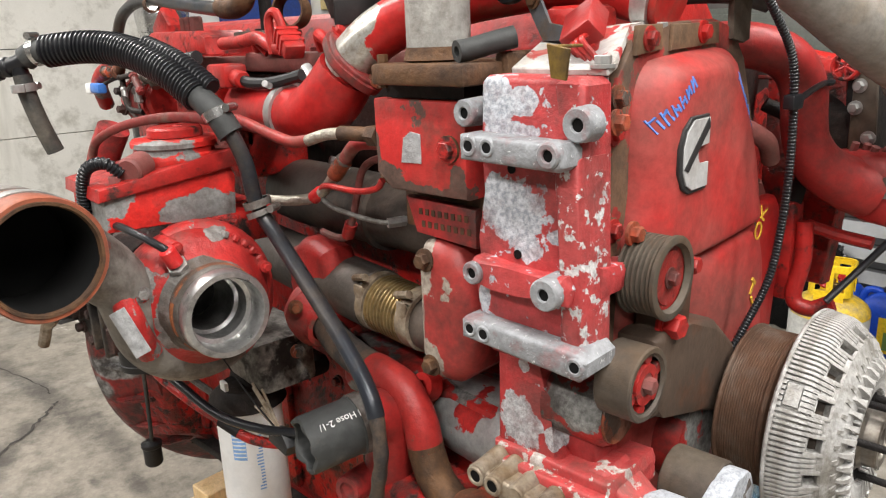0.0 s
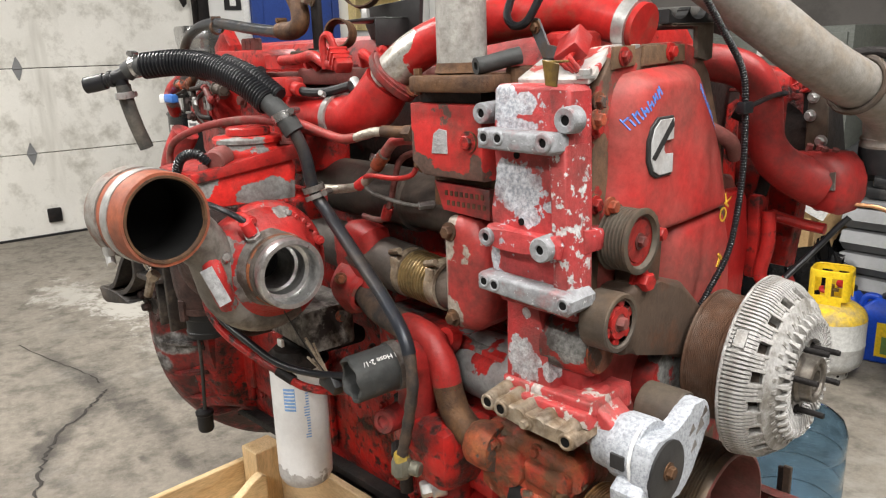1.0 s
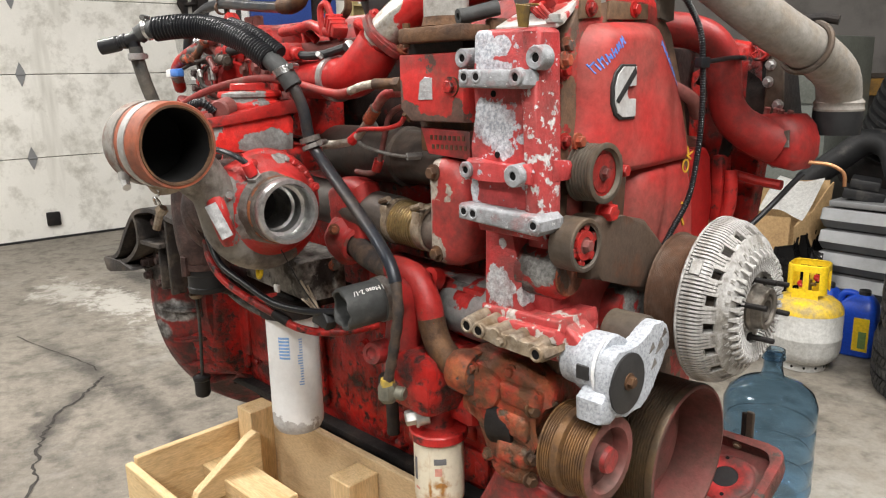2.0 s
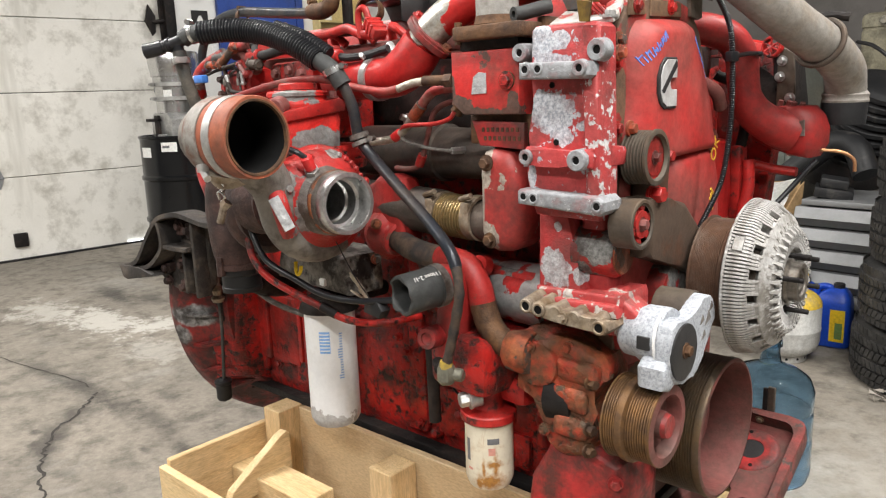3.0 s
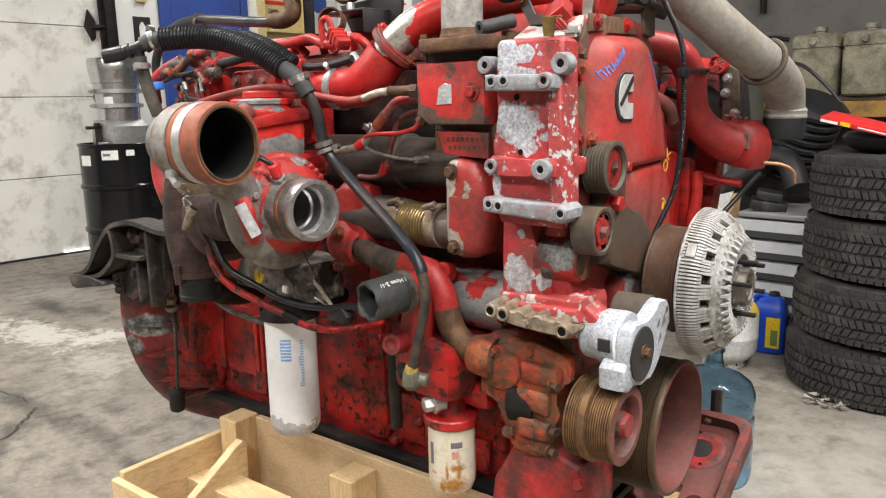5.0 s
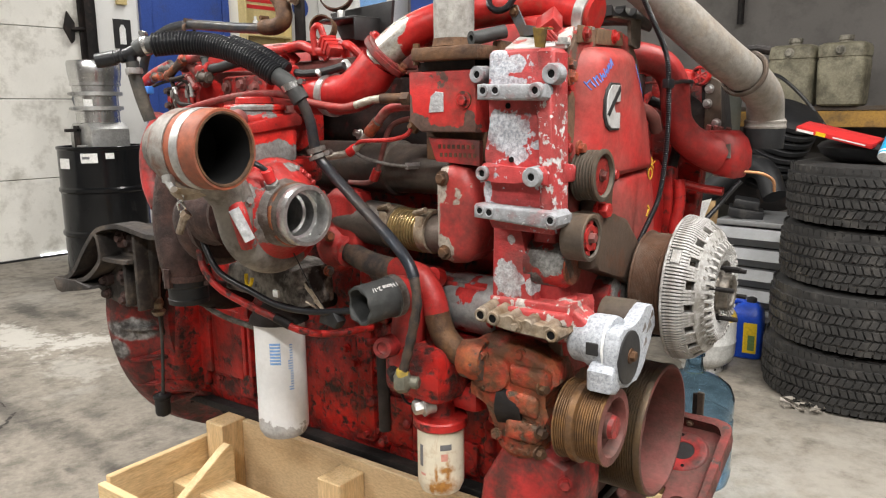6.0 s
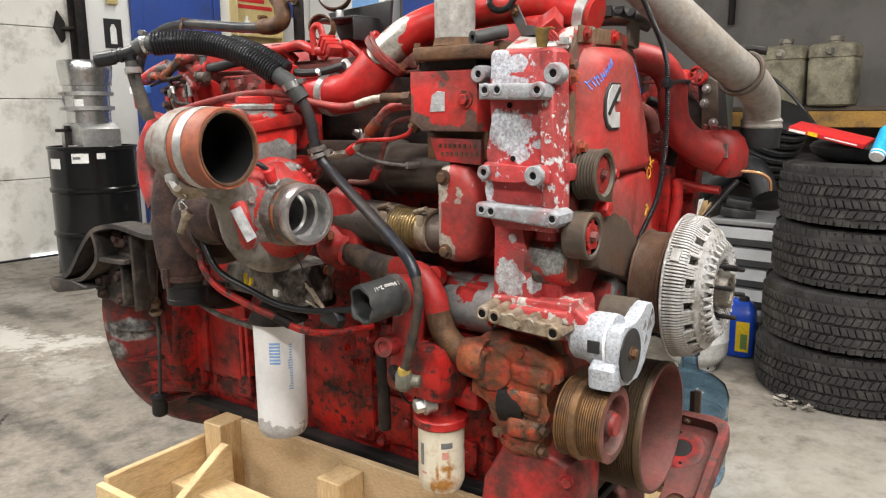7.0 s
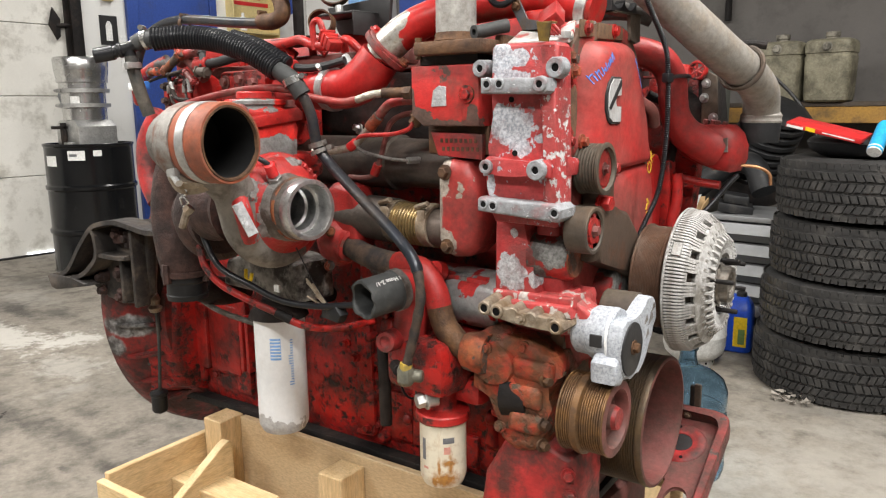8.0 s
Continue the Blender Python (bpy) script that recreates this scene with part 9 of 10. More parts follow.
for i in range(40):
    t = 2 * math.pi * i / 40
    r = 0.0415 + 0.0125 * max(0.0, math.cos(t)) ** 5 + 0.0125 * max(0.0, -math.cos(t)) ** 5
    rim.append(ear * r * math.cos(t) + side * r * math.sin(t))
rows = [[bm.verts.new(FCp + v * k + DN * h) for v in rim] for h, k in ((-0.008, 0.96), (-0.006, 1.0), (0.004, 1.0), (0.005, 0.96), (0.005, 0.92), (0.009, 0.91), (0.011, 0.86))]
for a, b in zip(rows, rows[1:]):
    for i in range(40):
        bm.faces.new((a[i], a[(i + 1) % 40], b[(i + 1) % 40], b[i]))
bm.faces.new(rows[0][::-1])
bm.faces.new(rows[-1])
fl_ = ep("elbow_flange", bm, m_redgr2, "dusty red bolted flange", sharp=0.5)
for k in (-1, 1):
    bm = bmesh.new()
    bolt(bm, FCp + ear * 0.044 * k + DN * 0.010, DN, 0.0085, 0.009)
    ep("bolt", bm, m_redrust if k < 0 else m_red, "", fl_)
m_cross = surf("red_pipe_paint_flaking_off_steel", (0.42, 0.018, 0.016), (0.36, 0.020, 0.018), sc=6, rough=0.34, under=(0.50, 0.49, 0.46), under2=(0.36, 0.33, 0.28), under_metal=0.6, under_rough=0.3, chip=0.0, patches=(((-0.530, 0.780, 1.408), (0.040, 0.07, 0.030)), ((-0.500, 0.785, 1.440), (0.026, 0.05, 0.022)), ((-0.520, 0.775, 1.385), (0.030, 0.06, 0.016))), patch_sc=30.0, patch_amt=1.2, dirt=(0.16, 0.09, 0.06), dirt_amt=0.25, dirt_sc=22, bump=0.06)
bm = bmesh.new()
tube(bm, [(-0.552, 0.784, 1.378), (-0.530, 0.792, 1.400), (-0.500, 0.806, 1.424), (-0.462, 0.830, 1.445), (-0.410, 0.865, 1.462), (-0.340, 0.912, 1.474), (-0.279, 0.940, 1.477), (-0.2285, 0.950, 1.464), (-0.165, 0.955, 1.446)], 0.0335, 28, 8)
ep("crossover_pipe", bm, m_cross, "red crossover pipe with paint flaking off one end")
bm = bmesh.new()
lathe(bm, [(-0.01, 0.032), (-0.01, 0.038), (0.01, 0.038), (0.01, 0.032)], (-0.184, 0.953, 1.4515), (0.9, 0.08, -0.26), 28)
ep("pipe_band", bm, m_tin, "grey pipe band")
m_oldhose = surf("dusty_grey_hose_rubber", (0.075, 0.075, 0.072), (0.055, 0.055, 0.053), sc=18, rough=0.7, dirt=(0.14, 0.13, 0.12), dirt_amt=0.3, bump=0.2)
bm = bmesh.new()
tube(bm, [(-0.26, 1.10, 1.462), (-0.215, 1.125, 1.462), (-0.185, 1.145, 1.458), (-0.160, 1.165, 1.447)], 0.0175, 18)
ep("grey_hose", bm, m_oldhose, "dusty grey hose end on top")
bm = bmesh.new()
prism(bm, [(1.036, 1.448), (1.036, 1.4515), (1.134, 1.4535), (1.134, 1.400), (1.120, 1.396), (1.092, 1.402), (1.092, 1.4485)], "x", -0.176, -0.168, 0.001, 1)
box(bm, (-0.200, 1.036, 1.4485), (-0.168, 1.134, 1.452), 0.001, 1)
tcl = ep("top_clip", bm, m_brownmetal, "brown steel clip")
for y in (1.030, 1.078):
    bm = bmesh.new()
    arc = [(y + 0.024 + 0.022 * math.cos(t), 1.473 + 0.015 * math.sin(t)) for t in (radians(-165 + 15 * i) for i in range(11))]
    prism(bm, [(y - 0.002, 1.472), (y - 0.002, 1.453), (y + 0.048, 1.453), (y + 0.052, 1.476)] + arc[::-1], "x", -0.196, -0.176)
    ep("hose_saddle", bm, m_blk, "black plastic hose saddle", tcl)

# sensor and lead on the elbow
bm = bmesh.new()
M = Matrix.Translation((-0.688, 0.782, 1.408)) @ look((0, 0, 0), (-0.80, 0.15, 0.58)).to_3x3().to_4x4()
box(bm, (-0.016, -0.012, -0.04), (0.016, 0.012, 0.012), 0.004)
for k in range(3):
    box(bm, (-0.018, -0.014, -0.036 + 0.014 * k), (0.018, 0.014, -0.030 + 0.014 * k), 0.001, 1)
bm.transform(M)
ep("sensor_connector", bm, m_red, "red ribbed sensor connector")
bm = bmesh.new()
cyl(bm, (-0.630, 0.776, 1.362), (-0.652, 0.780, 1.382), 0.009, n=12, ch=0.002)
ep("sensor_fitting", bm, m_tin, "steel sensor fitting")
bm = bmesh.new()
tube(bm, [(-0.725, 0.79, 1.432), (-0.735, 0.785, 1.46), (-0.75, 0.78, 1.45), (-0.745, 0.78, 1.40)], 0.007, 10)
ep("sensor_lead", bm, m_red, "red painted lead")
bm = bmesh.new()
tube(bm, [(-0.63, 0.76, 1.372), (-0.68, 0.745, 1.362), (-0.73, 0.735, 1.36), (-0.76, 0.73, 1.365)], 0.0085, 10)
ep("short_hose", bm, m_blkrub, "short black hose")
bm = bmesh.new()
box(bm, (-0.84, 0.71, 1.352), (-0.775, 0.75, 1.388), 0.006)
cyl(bm, (-0.78, 0.73, 1.368), (-0.75, 0.728, 1.365), 0.013, n=12, ch=0.002)
ep("hose_block", bm, m_red, "red hose block")
bm = bmesh.new()
tube(bm, [(-0.69, 0.785, 1.405), (-0.75, 0.785, 1.41), (-0.80, 0.785, 1.425), (-0.86, 0.785, 1.42), (-0.93, 0.785, 1.418)], 0.0105, 12)
ep("fuel_rail_lead", bm, m_red, "red painted lead")

# ---- braided hose and small pipes
bm = bmesh.new()
tube(bm, [(-0.76, 0.715, 1.308), (-0.707, 0.710, 1.303), (-0.643, 0.708, 1.294), (-0.583, 0.708, 1.288), (-0.547, 0.712, 1.292)], 0.0080, 12)
ep("fuel_hose", bm, m_redfade, "red painted fuel hose")
bm = bmesh.new()
tube(bm, [(-0.547, 0.712, 1.292), (-0.516, 0.720, 1.301), (-0.490, 0.728, 1.304)], 0.0076, 12)
ep("braided_hose", bm, m_ygrey, "silver braided part of the hose")
bm = bmesh.new()
tube(bm, [(-0.492, 0.728, 1.304), (-0.460, 0.738, 1.304), (-0.418, 0.752, 1.303)], 0.0095, 12)
lathe(bm, [(-0.010, 0), (-0.010, 0.0135), (0.010, 0.0135), (0.010, 0)], (-0.437, 0.744, 1.303), X, 6)
ep("hose_ferrule", bm, m_rust, "rusty ferrule")
bm = bmesh.new()
tube(bm, [(-0.425, 0.765, 1.288), (-0.46, 0.762, 1.290), (-0.505, 0.76, 1.284), (-0.54, 0.76, 1.258)], 0.0092, 12)
ep("drain_pipe", bm, m_pinkpipe, "dull red pipe")
bm = bmesh.new()
cyl(bm, (-0.535, 0.76, 1.262), (-0.565, 0.76, 1.236), 0.0118, n=14, ch=0.002)
ep("pipe_collar", bm, m_redrust, "rusty red knurled collar")
bm = bmesh.new()
tube(bm, [(-0.56, 0.76, 1.24), (-0.60, 0.76, 1.208), (-0.625, 0.757, 1.196), (-0.66, 0.74, 1.19), (-0.70, 0.725, 1.188)], 0.0080, 12)
ep("braided_hose", bm, m_ygrey, "silver braided hose")
bm = bmesh.new()
cyl(bm, (-0.605, 0.76, 1.207), (-0.622, 0.758, 1.197), 0.0100, n=14)
ep("red_tape", bm, m_redpl, "red tape on the hose")
bm = bmesh.new()
tube(bm, [(-0.436, 0.750, 1.247), (-0.447, 0.747, 1.235), (-0.49, 0.746, 1.226), (-0.558, 0.750, 1.223), (-0.590, 0.755, 1.218), (-0.600, 0.758, 1.206)], 0.0044, 10)
ep("sense_pipe", bm, m_red, "thin bright red pipe")
bm = bmesh.new()
tube(bm, [(-0.600, 0.758, 1.206), (-0.599, 0.761, 1.195), (-0.576, 0.765, 1.186), (-0.542, 0.780, 1.177), (-0.512, 0.790, 1.173), (-0.494, 0.800, 1.172)], 0.0036, 10)
ep("sense_pipe_end", bm, m_greycast, "thin bare steel pipe")
bm = bmesh.new()
cyl(bm, (-0.496, 0.797, 1.172), (-0.486, 0.830, 1.172), 0.0075, n=6)
ep("pipe_nut", bm, m_tin, "steel pipe nut")
bm = bmesh.new()
lathe(bm, [(-0.01, 0), (-0.01, 0.012), (0.01, 0.012), (0.01, 0)], (-0.447, 0.772, 1.252), (0.5, 0.1, 0.6), 6)
lathe(bm, [(0, 0), (0, 0.017), (0.02, 0.017), (0.02, 0)], (-0.447, 0.775, 1.255), (0.5, 0.1, 0.6), 12)
ep("pipe_union", bm, m_rust, "rusty pipe union")
bm = bmesh.new()
tube(bm, [(-0.45, 0.80, 1.268), (-0.50, 0.79, 1.262), (-0.53, 0.785, 1.245), (-0.545, 0.783, 1.21), (-0.56, 0.782, 1.17), (-0.578, 0.782, 1.142), (-0.61, 0.785, 1.133), (-0.66, 0.79, 1.132)], 0.0055, 10)
ep("vent_pipe", bm, m_redbrown, "dull red vent pipe")
bm = bmesh.new()
cyl(bm, (-0.565, 0.782, 1.163), (-0.577, 0.782, 1.142), 0.0095, n=12)
ep("pipe_sleeve", bm, m_red, "red sleeve")
bm = bmesh.new()
bolt(bm, (-0.68, 0.84, 1.232), (-0.3, -0.8, 0.3), 0.008, 0.014)
tube(bm, [(-0.70, 0.87, 1.21), (-0.682, 0.845, 1.23)], 0.007, 8)
ep("stud", bm, m_tin, "bare steel stud")

# ---- lower side: coupler, ports, pipes
CA = Vector((-0.12, -0.985, -0.08)).normalized()
C0 = Vector((-0.420, 0.688, 0.941))
bm = bmesh.new()
lathe(bm, [(0, 0.036), (0, 0.0385), (0.018, 0.039), (0.020, 0.0375), (0.085, 0.0375), (0.088, 0.036), (0.088, 0.0315), (0.086, 0.030), (0.03, 0.0295), (0.03, 0)], C0, CA, 48, wob=0.02)
for v in bm.verts:
    k = (v.co - C0).dot(CA)
    if k > 0.08:
        v.co += CA * 0.007 * noise.noise(v.co * 55)
cpl = ep("rubber_coupler", bm, m_greyrub, "grey rubber hose coupler with white print")
bm = bmesh.new()
lathe(bm, [(0.029, 0.0292), (0.0285, 0)], C0, CA, 32)
ep("inside", bm, m_brownmetal, "dark inside", cpl)
bm = bmesh.new()
lathe(bm, [(0.002, 0.0388), (0.002, 0.0402), (0.017, 0.0402), (0.017, 0.0388)], C0, CA, 48)
ep("band", bm, m_greycast, "grey band", cpl)
cu_ = bpy.data.curves.new("print", "FONT")
cu_.body, cu_.size, cu_.extrude = "l Hose 2-1/", 0.0125, 0.0003
cu_.materials.append(m_label)
tx = new("print", cu_)
nrm = Vector((0.62, -0.05, 0.76)).normalized()
nrm = (nrm - CA * nrm.dot(CA)).normalized()
up_ = nrm.cross(-CA).normalized()
Mx = Matrix((CA, -up_, nrm)).transposed().to_4x4()
tx.matrix_world = Matrix.Translation(C0 + CA * 0.016 + nrm * 0.0392 + up_ * 0.004) @ Mx
tx.parent = cpl
tagged(tx, "white printed lettering")
bm = bmesh.new()
tube(bm, [(-0.430, 0.684, 0.938), (-0.428, 0.71, 0.937), (-0.428, 0.728, 0.922), (-0.432, 0.735, 0.89), (-0.440, 0.735, 0.84), (-0.447, 0.745, 0.78)], 0.036, 24, 8, r2=0.034)
ep("coolant_inlet", bm, m_redduct, "red coolant inlet casting")
bm = bmesh.new()
lathe(bm, [(-0.05, 0.022), (-0.005, 0.021), (0, 0.019), (0, 0.012), (-0.004, 0.011), (-0.006, 0.006), (-0.006, 0)], (-0.438, 0.662, 0.838), (0.30, -0.93, 0.12), 28)
ep("blanking_plug", bm, m_redgr2, "red blanking plug")
bm = bmesh.new()
box(bm, (-0.48, 0.70, 0.73), (-0.33, 0.86, 0.84), 0.02)
ep("inlet_base", bm, m_redgrime, "oily red casting")
bm = bmesh.new()
tube(bm, [(-0.66, 0.78, 0.985), (-0.60, 0.765, 0.975), (-0.545, 0.757, 0.970), (-0.48, 0.752, 0.968)], 0.024, 18, 8)
ep("lower_pipe", bm, m_brownpipe, "brown stained lower coolant pipe")
bm = bmesh.new()
tube(bm, [(-0.485, 0.752, 0.970), (-0.456, 0.750, 0.971), (-0.414, 0.750, 0.963), (-0.385, 0.750, 0.928), (-0.374, 0.750, 0.891)], 0.0245, 18, 8)
ep("lower_pipe_bend", bm, m_redchipd, "red bend of the lower coolant pipe")
bm = bmesh.new()
tube(bm, [(-0.376, 0.750, 0.90), (-0.372, 0.750, 0.886), (-0.355, 0.750, 0.855), (-0.32, 0.752, 0.831), (-0.279, 0.757, 0.823)], 0.0248, 18, 8)
ep("lower_pipe_end", bm, m_rust, "rusty end of the lower coolant pipe")
bm = bmesh.new()
lathe(bm, [(-0.075, 0), (-0.07, 0.040), (-0.055, 0.052), (-0.030, 0.054), (-0.018, 0.046), (-0.006, 0.036), (0.004, 0.0345), (0.014, 0.034), (0.016, 0.026)], (-0.655, 0.778, 0.985), (0.95, -0.25, -0.1), 32, wob=0.06)
lumpy(bm, 0.004, 1)
ep("pipe_socket", bm, m_redchipd, "red pipe socket casting")
bolts(EN, [(-0.668, 0.735, 1.02), (-0.672, 0.733, 0.945)], (0.9, -0.4, 0), 0.008, 0.010, m_redrust, "rusty red bolt")
m_bowl = surf("silver_and_red_canister", (0.42, 0.43, 0.43), (0.30, 0.30, 0.29), sc=12, rough=0.4, metal=0.4, under=RED, under2=RED2, chip=0.06, chip_sc=12, dirt=(0.16, 0.13, 0.11), dirt_amt=0.3, bump=0.2)
bm = bmesh.new()
lathe(bm, [(0, 0), (0, 0.05), (0.01, 0.056), (0.03, 0.058), (0.11, 0.058), (0.12, 0.062), (0.14, 0.062), (0.14, 0)], (-0.415, 0.845, 0.903), X, 36)
ep("filter_housing", bm, m_bowl, "silver canister with red paint remains")
bm = bmesh.new()
box(bm, (-0.66, 0.80, 0.86), (-0.26, 0.90, 0.955), 0.02)
ep("water_manifold", bm, m_redchip, "chipped red water manifold")
bm = bmesh.new()
lathe(bm, [(-0.02, 0.021), (0, 0.019), (0, 0.009), (-0.008, 0.008), (-0.008, 0)], (-0.41, 0.775, 0.962), (0.1, -0.9, 0.3), 20)
ep("eye_boss", bm, m_red, "red eye boss")

# harnesses
bm = bmesh.new()
tube(bm, [(-0.865, 0.54, 1.10), (-0.854, 0.54, 1.065), (-0.847, 0.54, 1.036), (-0.831, 0.54, 1.002), (-0.794, 0.545, 0.957), (-0.715, 0.56, 0.929), (-0.64, 0.58, 0.904), (-0.57, 0.61, 0.898), (-0.50, 0.645, 0.905)], 0.0066, 12)
ep("wiring_harness", bm, m_loom, "black wiring harness")
bm = bmesh.new()
tube(bm, [(-0.885, 0.55, 1.05), (-0.880, 0.55, 1.02), (-0.874, 0.55, 0.984), (-0.857, 0.55, 0.949), (-0.817, 0.56, 0.914), (-0.745, 0.58, 0.887), (-0.695, 0.60, 0.868), (-0.64, 0.63, 0.842), (-0.605, 0.69, 0.828), (-0.59, 0.78, 0.825)], 0.0078, 12)
ep("wiring_harness", bm, m_redgrime, "grimy red wiring harness")
bm = bmesh.new()
cyl(bm, (-0.690, 0.602, 0.867), (-0.660, 0.617, 0.852), 0.0100, n=12)
ep("harness_tape", bm, m_castiron, "dark tape on the harness")
bm = bmesh.new()
rg = random.Random(8)
for k in range(9):
    a = Vector((-0.555, 0.635, 0.884))
    b = a + Vector((-0.055 + rg.uniform(-0.015, 0.015), rg.uniform(-0.01, 0.01), 0.01 + 0.006 * k))
    tube(bm, [a, b], 0.0022, 6, 2)
ep("cut_wires", bm, m_padalu, "bundle of cut wire ends")
bm = bmesh.new()
tube(bm, [(-0.575, 0.57, 1.02), (-0.565, 0.60, 0.95), (-0.55, 0.63, 0.89)], 0.0012, 6)
ep("thin_wire", bm, m_loom, "thin hanging wire")
bm = bmesh.new()
prism(bm, [(-0.575, 0.872), (-0.57, 0.892), (-0.53, 0.902), (-0.515, 0.885), (-0.525, 0.868)], "y", 0.62, 0.645, 0.006)
ep("harness_plug", bm, m_blkrub, "black harness plug")
bm = bmesh.new()
tube(bm, [(-1.20, 0.665, 0.86), (-1.05, 0.68, 0.80), (-0.90, 0.70, 0.78)], 0.007, 8)
ep("grey_pipe", bm, m_greycast, "thin grey pipe")
bm = bmesh.new()
tube(bm, [(-0.868, 0.656, 0.925), (-0.862, 0.652, 0.905), (-0.852, 0.650, 0.899), (-0.842, 0.650, 0.906), (-0.840, 0.652, 0.92)], 0.0042, 8)
ep("yellow_hook", bm, m_yellow, "small yellow plastic hook")
bm = bmesh.new()
box(bm, (-0.718, 0.618, 0.903), (-0.70, 0.625, 0.918), 0.002)
ep("wire_tag", bm, m_label, "small pale tag")
bm = bmesh.new()
prism(bm, [(-1.02, 0.86), (-1.0, 0.925), (-0.90, 0.955), (-0.80, 0.95), (-0.735, 0.945), (-0.73, 0.86)], "y", 0.69, 0.80, 0.014, 3)
ep("oil_cooler_casting", bm, m_grimegrey, "grimy grey oil cooler casting")

# dipstick tube and hanging breather plug
bm = bmesh.new()
tube(bm, [(-1.30, 0.69, 0.93), (-1.325, 0.69, 0.89), (-1.345, 0.69, 0.83), (-1.352, 0.69, 0.77)], 0.0065, 10)
ep("breather_hose", bm, m_greycast, "thin grey breather hose")
bm = bmesh.new()
lathe(bm, [(0, 0), (0, 0.014), (0.012, 0.02), (0.02, 0.012), (0.035, 0.016), (0.05, 0.01), (0.05, 0)], (-1.355, 0.69, 0.735), Z, 10)
ep("pipe_joint", bm, m_padalu, "stained pipe joint")
bm = bmesh.new()
tube(bm, [(-1.353, 0.69, 0.74), (-1.35, 0.69, 0.66), (-1.36, 0.69, 0.57), (-1.37, 0.69, 0.50)], 0.0048, 10)
ep("drain_tube", bm, m_greyrub, "thin grey hanging drain tube")
bm = bmesh.new()
lathe(bm, [(-0.006, 0), (-0.006, 0.006), (0, 0.006), (0, 0.018), (0.006, 0.0215), (0.046, 0.0215), (0.050, 0.0245), (0.058, 0.0245), (0.062, 0.014), (0.066, 0.010), (0.066, 0)], (-1.376, 0.69, 0.44), Z, 18)
ep("drain_cap", bm, m_blkrub, "black rubber cap")
bm = bmesh.new()
tube(bm, [(-0.585, 0.80, 0.79), (-0.582, 0.80, 0.70), (-0.58, 0.80, 0.585)], 0.0135, 14)
ep("drain_column", bm, m_castiron, "dark oily vertical tube")

# ---- fuel pump and head clutter at the rear top
bm = bmesh.new()
box(bm, (-1.36, 0.76, 1.19), (-0.86, 0.90, 1.34), 0.02)
fp = ep("fuel_pump", bm, m_redgrime, "red fuel pump body")
bm = bmesh.new()
cyl(bm, (-1.25, 0.745, 1.315), (-1.10, 0.745, 1.32), 0.042, n=24, ch=0.006)
for x in (-1.225, -1.12):
    lathe(bm, [(-0.007, 0.041), (-0.007, 0.047), (0.007, 0.047), (0.007, 0.041)], (x, 0.745, 1.317), X, 24)
ep("pump_cylinder", bm, m_red, "red pump cylinder", fp)
bolts(fp, [(-1.225, 0.70, 1.335), (-1.225, 0.70, 1.30), (-1.12, 0.70, 1.34)], (0.2, -1, 0.1), 0.008, 0.014, m_brcast)
bm = bmesh.new()
box(bm, (-1.04, 0.73, 1.24), (-0.86, 0.80, 1.365), 0.012)
ep("pump_flange", bm, m_redgrime, "", fp)
bolts(fp, [(-1.01, 0.73, 1.34), (-0.95, 0.73, 1.345), (-0.90, 0.73, 1.335)], -Y, 0.011, 0.012, m_redbrown)
bm = bmesh.new()
prism(bm, [(-1.34, 1.395), (-1.335, 1.425), (-1.28, 1.445), (-1.05, 1.442), (-1.02, 1.43), (-1.015, 1.40)], "y", 0.79, 0.885, 0.008, 2)
ep("pump_lid", bm, m_red, "red pump lid", fp)
for k, x in enumerate((-1.125, -1.10, -1.075)):
    bm = bmesh.new()
    cyl(bm, (x - 0.06, 0.83, 1.44), (x - 0.06, 0.83, 1.470), 0.013, n=8, ch=0.003)
    ep("lid_nut", bm, m_redbrown, "", fp)
bm = bmesh.new()
tube(bm, [(-1.40, 0.72, 1.30), (-1.36, 0.70, 1.345), (-1.30, 0.70, 1.375), (-1.24, 0.72, 1.40)], 0.016, 12)
ep("fuel_line", bm, m_redchip, "chipped red fuel line", fp)
bm = bmesh.new()
tube(bm, [(-1.20, 0.72, 1.40), (-1.16, 0.715, 1.405), (-1.12, 0.715, 1.385), (-1.08, 0.72, 1.35)], 0.013, 12)
cyl(bm, (-1.18, 0.715, 1.395), (-1.15, 0.715, 1.41), 0.02, n=12, ch=0.003)
ep("fuel_line", bm, m_redbrown, "dull red fuel line", fp)
bm = bmesh.new()
tube(bm, [(-1.05, 0.715, 1.383), (-1.0, 0.71, 1.385), (-0.94, 0.71, 1.392), (-0.89, 0.72, 1.398)], 0.0115, 12)
ep("hose_stub", bm, m_blkrub, "black hose stub")
